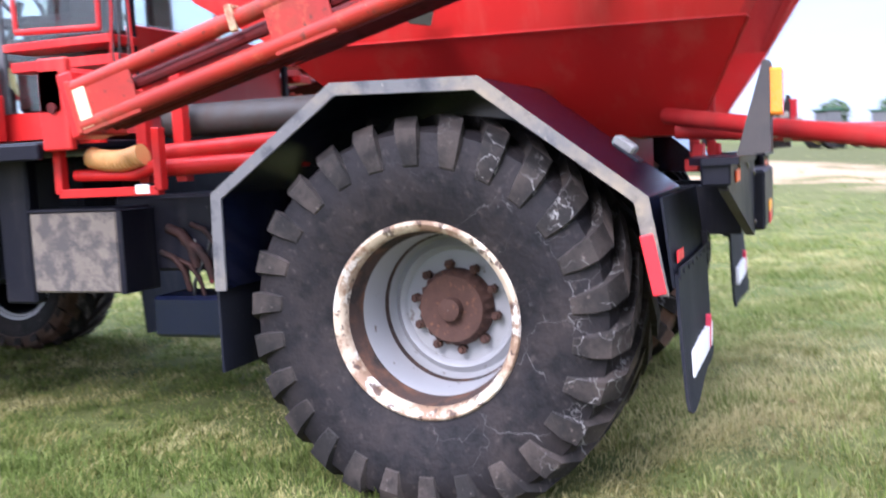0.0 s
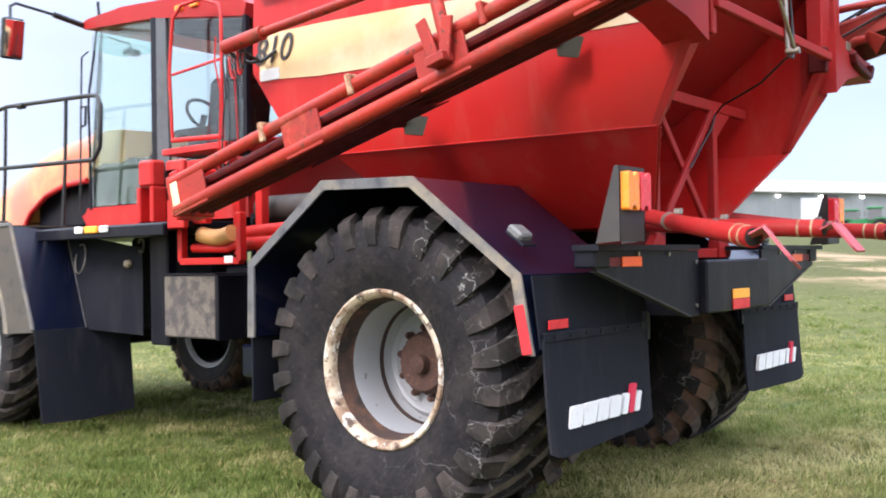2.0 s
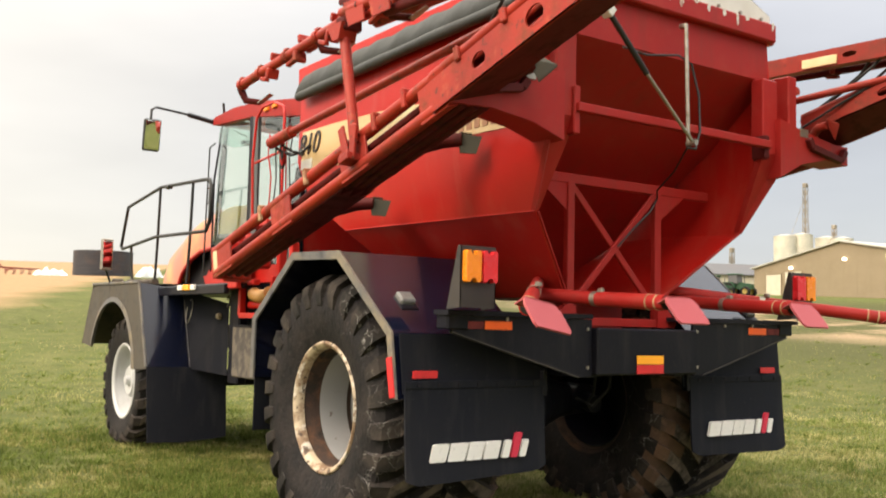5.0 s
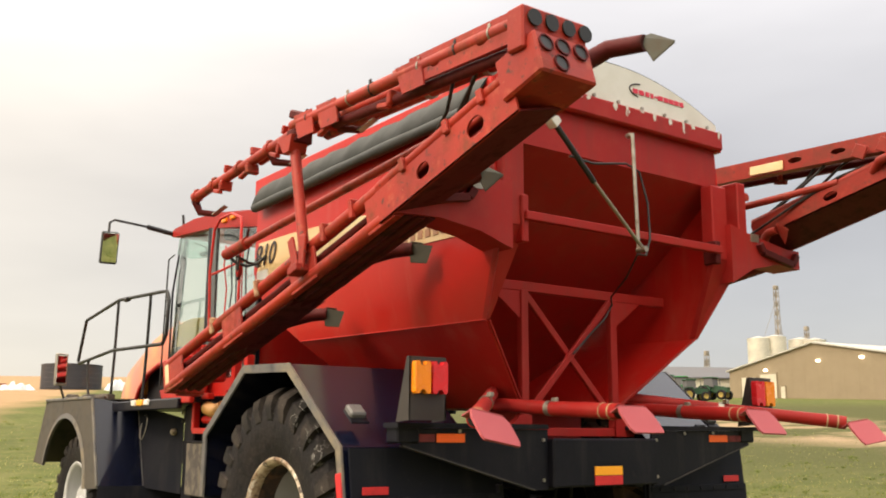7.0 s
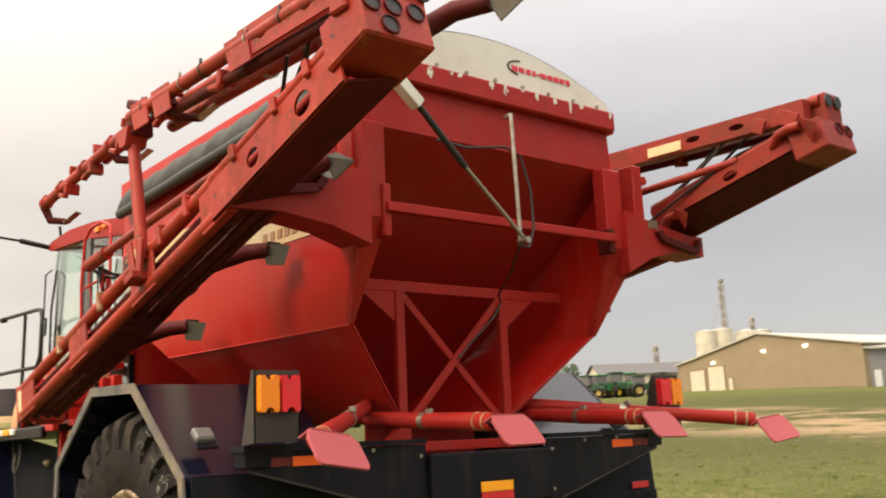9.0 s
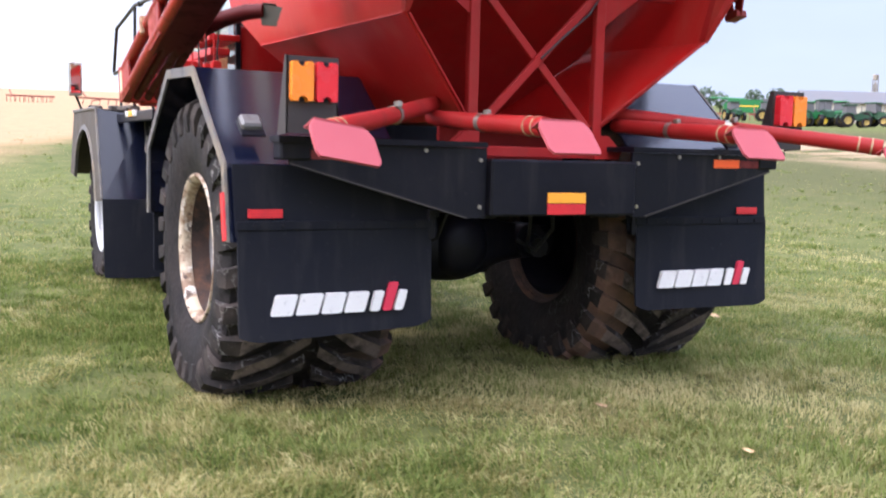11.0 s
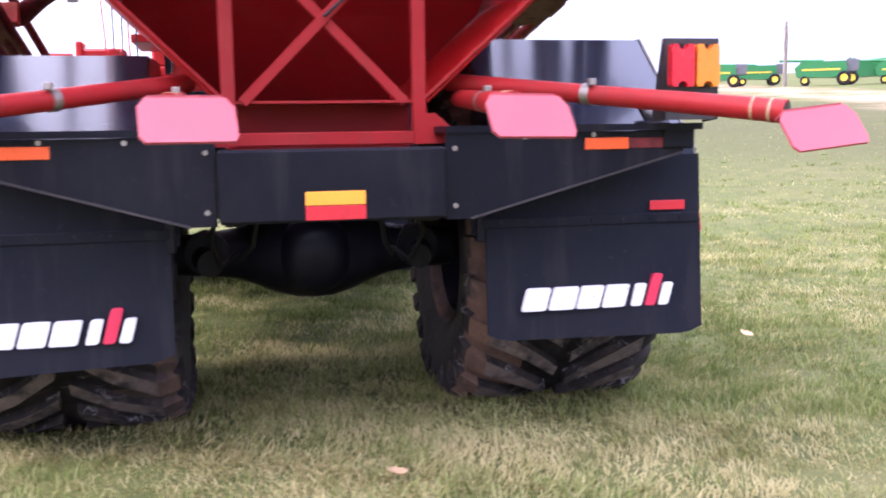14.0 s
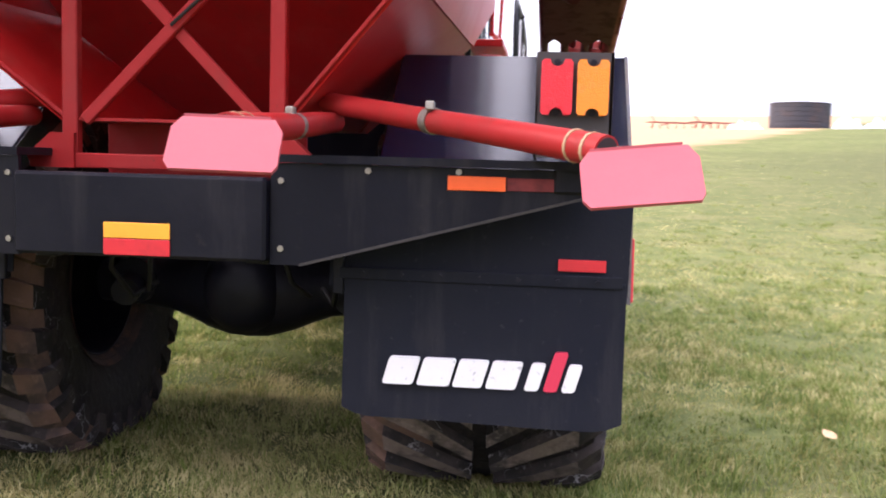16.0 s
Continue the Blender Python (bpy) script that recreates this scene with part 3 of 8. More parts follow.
def blade_material(name, ramp, spread, shift, layers):
    """Thin blades, coloured along a ramp by chance and by drifting patches."""
    m = bpy.data.materials.new(name)
    m.use_nodes = True
    nt = m.node_tree
    bs = nt.nodes["Principled BSDF"]
    bs.inputs["Roughness"].default_value = 0.8
    bs.inputs["Specular IOR Level"].default_value = 0.12
    N, L = nt.nodes.new, nt.links.new
    geo = N("ShaderNodeNewGeometry")
    rp = N("ShaderNodeValToRGB")
    el = rp.color_ramp.elements
    el[0].position, el[0].color = 0.0, (*ramp[0][1], 1)
    el[1].position, el[1].color = 1.0, (*ramp[-1][1], 1)
    for p, c in ramp[1:-1]:
        el.new(p).color = (*c, 1)
    sc = N("ShaderNodeMath")
    sc.operation = "MULTIPLY_ADD"
    L(geo.outputs["Random Per Island"], sc.inputs[0])
    sc.inputs[1].default_value, sc.inputs[2].default_value = spread, shift
    cur = sc.outputs[0]
    for scale, off, amt in layers:
        mp = N("ShaderNodeMapping")
        mp.inputs["Location"].default_value = (off, off * 2.3, 0)
        L(geo.outputs["Position"], mp.inputs["Vector"])
        nz = N("ShaderNodeTexNoise")
        nz.inputs["Scale"].default_value = scale
        nz.inputs["Detail"].default_value = 5
        L(mp.outputs[0], nz.inputs["Vector"])
        mr = N("ShaderNodeMapRange")
        mr.inputs[1].default_value, mr.inputs[2].default_value, mr.inputs[3].default_value, mr.inputs[4].default_value = 0.3, 0.7, -amt / 2, amt / 2
        L(nz.outputs["Fac"], mr.inputs[0])
        ad = N("ShaderNodeMath")
        L(cur, ad.inputs[0])
        L(mr.outputs[0], ad.inputs[1])
        cur = ad.outputs[0]
    # drier turf where the machine drove and parked, darker green at two other centres
    for centre, reach, amt in TURF_PATCHES:
        ds = N("ShaderNodeVectorMath")
        ds.operation = "DISTANCE"
        L(geo.outputs["Position"], ds.inputs[0])
        ds.inputs[1].default_value = centre
        mr = N("ShaderNodeMapRange")
        mr.interpolation_type = "SMOOTHSTEP"
        mr.inputs[1].default_value, mr.inputs[2].default_value, mr.inputs[3].default_value, mr.inputs[4].default_value = reach * 0.35, reach, amt, 0.0
        L(ds.outputs["Value"], mr.inputs[0])
        ad = N("ShaderNodeMath")
        L(cur, ad.inputs[0])
        L(mr.outputs[0], ad.inputs[1])
        cur = ad.outputs[0]
    L(cur, rp.inputs[0])
    L(rp.outputs[0], bs.inputs["Base Color"])
    # thin blades let half of the light through
    tr = N("ShaderNodeBsdfTranslucent")
    L(rp.outputs[0], tr.inputs["Color"])
    mixs = N("ShaderNodeMixShader")
    mixs.inputs[0].default_value = 0.45
    L(bs.outputs[0], mixs.inputs[1])
    L(tr.outputs[0], mixs.inputs[2])
    L(mixs.outputs[0], nt.nodes["Material Output"].inputs["Surface"])
    return m


def scatter(rng, count, reach):
    """Points thickest round the machine, thinning out evenly in every direction."""
    u = rng.uniform(0, 0.985, count)
    rad, ang = reach * np.sqrt(u / (1 - u)), rng.uniform(0, 2 * np.pi, count)
    return rad * np.cos(ang) - 0.5, rad * np.sin(ang) + 0.3, np.clip(0.8 + 0.045 * rad, 1, 3.2)


def build_grass(count, seed):
    rng = np.random.default_rng(seed)
    x, y, sc = scatter(rng, count, 7.0)
    clump = np.sin(x * 3.1 + 2 * np.sin(y * 1.9)) * np.sin(y * 2.7 + 1.6 * np.sin(x * 2.3)) + 0.7 * np.sin(x * 9.1 + y * 4.2) * np.sin(y * 8.3 - x * 3.7) + 0.5 * np.sin(x * 1.1 - y * 0.7) * np.sin(y * 0.9 + x * 0.5)
    keep = rng.uniform(0, 1, len(x)) < np.clip(0.66 + 0.3 * clump, 0.2, 1)
    x, y, sc, clump = x[keep], y[keep], sc[keep], clump[keep]
    n = len(x)
    h = (0.014 + 0.030 * rng.random(n) ** 1.8) * np.clip(1 + 0.4 * clump, 0.45, 1.9) * (0.7 + 0.3 * sc)
    w = (0.0020 + 0.003 * rng.random(n)) * sc
    # most blades lie over, combed in drifting directions
    way = 2.2 * np.sin(x * 0.8 + 1.3 * np.sin(y * 0.6)) + 1.5 * np.sin(y * 1.9 + x) + rng.normal(0, 1.1, n)
    me = blade_mesh("grass", x, y, h, w, rng.uniform(0.5, 2.8, n) * h, way, rng.normal(0, 0.5, n))
    me.materials.append(blade_material("grass_blade", ((0.0, (0.075, 0.105, 0.022)), (0.30, (0.165, 0.198, 0.046)), (0.55, (0.275, 0.255, 0.090)), (0.75, (0.38, 0.345, 0.140)), (1.0, (0.52, 0.455, 0.22))), 0.62, 0.28, ((0.45, 3.0, 0.7), (1.3, 6.0, 0.6), (3.6, 8.0, 0.8))))
    return tagged(new("grass", me), "short matted grass blades mixed with dry straw", "grass", kind="stuff")


def build_tufts(count, blades, seed):
    """Greener tufts that stand above the matted turf."""
    rng = np.random.default_rng(seed)
    cx, cy, cs = scatter(rng, count, 7.0)
    patch = np.sin(cx * 1.3 + 1.7 * np.sin(cy * 0.9)) * np.sin(cy * 1.6 + 1.2 * np.sin(cx * 1.1 + 2))
    keep = rng.uniform(0, 1, count) < np.clip(0.5 + 0.6 * patch, 0.08, 1)
    cx, cy, cs = cx[keep], cy[keep], cs[keep]
    m = len(cx)
    size = rng.uniform(0.5, 1.5, m)
    way = rng.uniform(0, 2 * np.pi, (m, blades))
    off = rng.random((m, blades)) ** 0.7 * 0.085 * size[:, None] * cs[:, None]
    x = (cx[:, None] + np.cos(way) * off).reshape(-1)
    y = (cy[:, None] + np.sin(way) * off).reshape(-1)
    h = ((0.024 + 0.055 * rng.random((m, blades)) ** 1.6) * (0.6 + 0.4 * size[:, None]) * (0.7 + 0.3 * cs[:, None])).reshape(-1)
    w = ((0.0022 + 0.0026 * rng.random((m, blades))) * cs[:, None]).reshape(-1)
    n = len(x)
    me = blade_mesh("grass_tufts", x, y, h, w, rng.uniform(0.3, 1.8, n) * h, way.reshape(-1) + rng.normal(0, 0.5, n), rng.normal(0, 0.5, n))
    me.materials.append(blade_material("green_blade", ((0.0, (0.080, 0.115, 0.022)), (0.5, (0.185, 0.230, 0.054)), (1.0, (0.33, 0.33, 0.13))), 0.8, 0.1, ((1.1, 5.0, 0.6),)))
    return tagged(new("grass_tufts", me), "greener tufts of uneven grass", "grass", kind="stuff")


build_ground()
build_grass(600000, 4)
build_tufts(19000, 20, 9)


def dry_leaf(x, y, turn, size):
    """A curled dry leaf on the turf."""
    s = Shape()
    rows = []
    for i in range(7):
        u = i / 6
        wd = size * 0.32 * math.sin(math.pi * (0.06 + 0.9 * u))
        rows.append([Vector((wd * k, size * (u - 0.5), 0.25 * wd * abs(k) + 0.10 * size * (2 * u - 1) ** 2)) for k in (-1, -0.4, 0.4, 1)])
    for p, q in zip(rows, rows[1:]):
        s.sheet(p, q, (0, 0, 0.0015))
    ob = new("dry_leaf", s.mesh("dry_leaf", M_DRYLEAF, 60))
    ob.matrix_basis = pose(x, y, float(ground_z(x, y)) + 0.022, 12, -9, turn)
    return tagged(ob, "curled tan dry leaf on the grass", "leaf", "dry leaves")


M_DRYLEAF = material("dry_leaf", (0.50, 0.33, 0.17), 0.7, vary=(((0.34, 0.20, 0.10), 30, 0.45, 0.7, 0.7),), per_object=0.25)
for lx, ly, tn, sz in ((3.1, 1.74, 20, 0.11), (0.22, -0.42, 100, 0.10), (0.39, -1.39, 60, 0.07), (0.91, -1.17, 140, 0.06), (-3.4, 2.1, 30, 0.08)):
    dry_leaf(lx, ly, tn, sz)


# ---- the spreader ----
truck = thing("fertilizer_spreader", "red and black dry fertilizer spreader truck parked on grass", "farm vehicle")

WY, WZ = 1.09, 0.83          # rear axle
FENDER = [(2.11, 0.98), (2.10, 1.44), (1.44, 1.91), (0.75, 1.89), (0.06, 1.365), (-0.01, 0.97)]
# the right one is arched a little higher
FENDER_R = [(2.11, 0.98), (2.10, 1.50), (1.44, 1.99), (0.73, 1.98), (0.05, 1.39), (-0.01, 0.97)]


def profile_points(prof, n):
    """n points evenly along a polyline."""
    d = [0]
    for a, b in zip(prof, prof[1:]):
        d.append(d[-1] + math.dist(a, b))
    out = []
    for t in np.linspace(0, d[-1], n):
        i = max(k for k in range(len(d)) if d[k] <= t + 1e-9)
        i = min(i, len(prof) - 2)
        u = (t - d[i]) / (d[i + 1] - d[i])
        out.append((prof[i][0] + (prof[i + 1][0] - prof[i][0]) * u, prof[i][1] + (prof[i + 1][1] - prof[i][1]) * u))
    return out


def squash(sh, cz, floor, cx, gain):
    """Presses a tyre flat on the ground, with a bulge beside the contact."""
    out = []
    for x, y, z in sh.v:
        if z < floor + 0.25:
            k = (floor + 0.25 - z) / 0.25
            x += (1 if x > cx else -1) * gain * max(0.0, min(1.0, k)) * max(0.0, 1 - abs(z - floor - 0.1) / 0.25)
        out.append((x, y, max(z, floor - 0.004 + 0.1 * min(0.0, z - floor))))
    sh.v = out


def build_wheel(name, side, centre, R, W, rim_r, dish, lugs, lug_h, mats, label):
    """side: -1 for the wheel whose dish faces -x, 1 for the other."""
    cx, cy, cz = centre
    h = W / 2
    o = side
    prof = [(h * 0.87, rim_r * 0.94), (h * 0.895, rim_r * 1.012), (h * 0.98, rim_r + (R - rim_r) * 0.28), (h, rim_r + (R - rim_r) * 0.5), (h * 0.985, rim_r + (R - rim_r) * 0.68), (h * 0.93, R * 0.915), (h * 0.80, R * 0.945), (h * 0.4, R * 0.955), (0, R * 0.957)]
    full = prof + [(-u, r) for u, r in prof[::-1][1:]]
    wheel = part("wheel", Shape_ring(cx, cy, cz, rim_r, h, o, dish), mats["rim"], truck, label, smooth=40)
    t = Shape()
    t.revolve([(u, r) for u, r in full], (cx, cy, cz), "x", 72)
    squash(t, cz, 0.0, cx, 0.03)
    part("tyre", t, mats["tyre"], wheel, "worn black rubber tyre")
    tyre = wheel.children[0]
    tyre.data.materials.append(M_MUDTYRE)
    for poly in tyre.data.polygons:
        c = poly.center
        if (c.x - cx) * o < -h * 0.60 and math.hypot(c.y - cy, c.z - cz) > R * 0.80:
            poly.material_index = 1
    g = Shape()
    side_path = [(0.03, R * 0.955)] + [(h * 0.42, R * 0.955), (h * 0.80, R * 0.945), (h * 0.93, R * 0.915), (h * 0.985, rim_r + (R - rim_r) * 0.70), (h * 0.999, rim_r + (R - rim_r) * 0.53)]
    top_add = [lug_h, lug_h, lug_h, lug_h * 0.95, lug_h * 0.75, lug_h * 0.2]
    skew = [0.0, 0.17, 0.30, 0.335, 0.35, 0.36]
    wid = [0.080, 0.09, 0.108, 0.112, 0.105, 0.085]
    for k in range(lugs):
        for sd in (-1, 1):
            a0 = 2 * math.pi * (k + (0.5 if sd > 0 else 0)) / lugs
            verts, faces = [], []
            for (u, r), ad, sk, w in zip(side_path, top_add, skew, wid):
                a = a0 + sk * o * -1
                nu = 1.0 if r < R * 0.93 else 0.0
                for da, up in ((-w / 2 - 0.012, 0), (-w / 2, 1), (w / 2, 1), (w / 2 + 0.012, 0)):
                    rr = r + (ad * (1 - nu * 0.6) if up else -0.012)
                    uu = u + (ad * 0.7 * nu if up else -0.012 * nu)
                    an = a + da / R
                    verts.append((cx + sd * uu, cy + rr * math.cos(an), cz + rr * math.sin(an)))
            m = len(side_path)
            for i in range(m - 1):
                for j in range(3):
                    faces.append((i * 4 + j, i * 4 + j + 1, (i + 1) * 4 + j + 1, (i + 1) * 4 + j))
            faces += [(0, 1, 2, 3), (m * 4 - 1, m * 4 - 2, m * 4 - 3, m * 4 - 4)]
            g.add(verts, faces)
    squash(g, cz, 0.0, cx, 0.03)
    tread = part("tread", g, mats["lug"], wheel, "muddy chevron tread lugs", smooth=30)
    tread.data.materials.append(M_LUGTOP)
    tread.data.materials.append(M_MUDTYRE)
    for poly in tread.data.polygons:
        c = poly.center
        if abs(c.x - cx) < h * 0.84 and math.hypot(c.y - cy, c.z - cz) > R * 0.95 + lug_h * 0.55:
            poly.material_index = 1
        elif (c.x - cx) * o < -h * 0.80 and math.hypot(c.y - cy, c.z - cz) > R * 0.90:
            poly.material_index = 2
    lip = Shape()
    lip.revolve([(o * h * 0.79, rim_r * 0.905), (o * h * 0.85, rim_r * 0.908), (o * h * 0.892, rim_r * 0.928), (o * h * 0.917, rim_r * 0.968), (o * h * 0.925, rim_r * 0.985), (o * h * 0.922, rim_r * 1.005), (o * h * 0.90, rim_r * 1.02), (o * h * 0.87, rim_r * 1.0)], (cx, cy, cz), "x", 72)
    part("rim_lip", lip, mats["lip"], wheel, "flaking cream rim lip with rust" if mats["lip"] is M_LIP else "")
    lip2 = Shape()
    lip2.revolve([(-o * h * 0.80, rim_r * 0.90), (-o * h * 0.875, rim_r * 0.95), (-o * h * 0.92, rim_r * 1.015), (-o * h * 0.87, rim_r * 0.98)], (cx, cy, cz), "x", 48)
    part("rim_lip", lip2, mats["band"], wheel)
    band = Shape()
    band.revolve([(o * h * 0.855, rim_r * 0.936), (o * h * 0.815, rim_r * 0.93), (o * (h * 0.79 - 0.01), rim_r * 0.915), (o * (h * 0.79 - 0.04), rim_r * 0.885), (o * (h * 0.80 - 0.11), rim_r * 0.868), (o * (h * 0.80 - 0.12), rim_r * 0.858)], (cx, cy, cz), "x", 72)
    part("rust_band", band, mats["band"], wheel)
    x0 = o * (h * 0.80 - dish)
    back = Shape()
    back.revolve([(x0 - o * 0.012, 0.02), (x0 - o * 0.012, rim_r * 0.60), (x0 - o * 0.02, rim_r * 0.78), (-o * h * 0.80, rim_r * 0.88), (-o * h * 0.80, rim_r * 0.90)], (cx, cy, cz), "x", 48)
    part("wheel_back", back, M_BLACK, wheel, "dirty dark back of the wheel")
    seam = Shape()
    seam.revolve([(x0 + o * 0.075, rim_r * 0.822), (x0 + o * 0.06, rim_r * 0.812), (x0 + o * 0.045, rim_r * 0.805)], (cx, cy, cz), "x", 60)
    part("rust_seam", seam, mats["band"], wheel)
    hub = Shape()
    hub.revolve([(x0 + o * 0.02, rim_r * 0.43), (x0 + o * 0.07, rim_r * 0.425), (x0 + o * 0.08, rim_r * 0.41), (x0 + o * 0.105, rim_r * 0.385), (x0 + o * 0.112, rim_r * 0.36), (x0 + o * 0.100, rim_r * 0.13), (x0 + o * 0.15, rim_r * 0.12), (x0 + o * 0.155, rim_r * 0.09), (x0 + o * 0.155, 0.002)], (cx, cy, cz), "x", 48)
    # toothed rim of the hub cover
    n = 9
    for i, (x, y, z) in enumerate(hub.v):
        if i % n in (1, 2, 3) and (i // n) % 2:
            hub.v[i] = (x, cy + (y - cy) * 0.93, cz + (z - cz) * 0.93)
    part("hub", hub, mats["hub"], wheel, "rusty brown wheel hub")
    for k in range(10):
        a = 2 * math.pi * k / 10 + 0.2
        nut = Shape()
        p = (cx + x0 + o * 0.02, cy + rim_r * 0.475 * math.cos(a), cz + rim_r * 0.475 * math.sin(a))
        nut.tube([p, (p[0] + o * 0.040, p[1], p[2])], 0.024, 6)
        nut.tube([(p[0] + o * 0.034, p[1], p[2]), (p[0] + o * 0.055, p[1], p[2])], 0.013, 8)
        part("wheel_nut", nut, mats["hub"], wheel)
    return wheel


def Shape_ring(cx, cy, cz, rim_r, h, o, dish):
    """The barrel and the dished disc of a wheel."""
    s = Shape()
    x0 = h * 0.80 - dish
    s.revolve([(o * (h * 0.80 - 0.118), rim_r * 0.86), (o * (h * 0.80 - 0.14), rim_r * 0.85), (o * (x0 + 0.06), rim_r * 0.82), (o * (x0 + 0.02), rim_r * 0.79),
               (o * (x0 - 0.005), rim_r * 0.76), (o * (x0 + 0.012), rim_r * 0.72), (o * (x0 + 0.03), rim_r * 0.68), (o * (x0 + 0.02), rim_r * 0.645), (o * x0, rim_r * 0.62), (o * (x0 + 0.015), rim_r * 0.3), (o * x0, 0.02)], (cx, cy, cz), "x", 72)
    return s


REAR = dict(rim=M_RIM, tyre=M_TYRE, lug=M_LUG, lip=M_LIP, band=M_RIMRUST, hub=M_HUB)
FRONT = dict(rim=M_RIMPALE, tyre=M_TYRE, lug=M_LUG, lip=M_RIMPALE, band=M_RIMPALE, hub=M_RIMPALE)
for sd in (-1, 1):
    build_wheel("wheel", sd, (sd * 1.245, WY, WZ), 0.925, 1.06, 0.448, 0.41, 26, 0.05, REAR, "wide rear wheel with a deep grey dish")
    build_wheel("wheel", sd, (sd * 1.28, 6.25, 0.70), 0.73, 0.62, 0.42, 0.14, 20, 0.035, FRONT, "narrower front wheel with a pale grey rim")


def build_rear_fender(sd):
    """Bent sheet over a rear wheel, with its worn outer edge."""
    X0, X1 = sd * 1.815, sd * 0.82
    sh = Shape()
    up = FENDER if sd < 0 else FENDER_R

    def offset(pts, d):
        c = (WY, 1.0)
        return [(y + (c[0] - y) / math.dist((y, z), c) * d, z + (c[1] - z) / math.dist((y, z), c) * d) for y, z in pts]
    inn = offset(up, 0.012)
    sh.solid([Vector((X0, y, z)) for y, z in up], [Vector((X1, y, z)) for y, z in up], [Vector((X0, y, z)) for y, z in inn], [Vector((X1, y, z)) for y, z in inn])
    # inner side wall towards the chassis
    sh.prism("x", [(y, z - 0.01) for y, z in up[1:5]], X1, X1 - sd * 0.01)
    fender = part("rear_fender", sh, M_NAVY, truck, "glossy black angular fender with scuffs", smooth=0)
    lip = Shape()
    a, b = offset(up, -0.006), offset(up, 0.055)
    lip.solid([Vector((X0, y, z)) for y, z in a], [Vector((X0, y, z)) for y, z in b], [Vector((X0 + sd * 0.014, y, z)) for y, z in a], [Vector((X0 + sd * 0.014, y, z)) for y, z in b])
    part("fender_edge", lip, M_EDGE, fender, "worn fender edge, greyed for its sky reflection", smooth=0)
    front = Shape()
    front.box((sd * 1.28, 2.135, 0.80), (1.0, 0.014, 0.46), None, 0.004)
    front.box((sd * 1.28, 2.118, 1.02), (1.02, 0.02, 0.08), None, 0.004)
    part("front_flap", front, M_FLAP, fender, "black rubber front flap")
    refl = Shape()
    refl.bar((sd * 1.832, 0.067, 1.215), (sd * 1.832, 0.018, 0.975), 0.014, 0.055, (0, 1, 0))
    part("side_reflector", refl, M_REDTAPE, fender, "red side reflector")
    rr = Shape()
    rr.box((sd * 1.64, -0.04, 1.115), (0.18, 0.006, 0.045), None, 0.002)
    part("rear_reflector", rr, M_REDTAPE, fender, "red rear reflector")
    lamp = Shape()
    lamp.box((sd * 1.66, 0.17, 1.575), (0.11, 0.10, 0.05), Matrix.Rotation(radians(37), 3, "X"), 0.018)
    part("marker_lamp", lamp, M_LAMPGREY, fender, "small dull grey marker lamp")
    lb = Shape()
    lb.box((sd * 1.66, 0.16, 1.545), (0.13, 0.13, 0.014), Matrix.Rotation(radians(37), 3, "X"), 0.004)
    part("lamp_base", lb, M_BLACK, fender)
    # rear skirt down to the mud flap
    sk = Shape()
    xo = 1.80 if sd < 0 else 1.825
    sk.solid([Vector((sd * xo, 0.004, 1.36)), Vector((sd * (xo - 0.01), -0.036, 1.0))], [Vector((sd * 0.66, 0.004, 1.36)), Vector((sd * 0.66, -0.036, 1.0))],
             [Vector((sd * xo, 0.014, 1.36)), Vector((sd * (xo - 0.01), -0.024, 1.0))], [Vector((sd * 0.66, 0.014, 1.36)), Vector((sd * 0.66, -0.024, 1.0))])
    part("skirt", sk, M_FLAP, fender, smooth=0)
    return fender


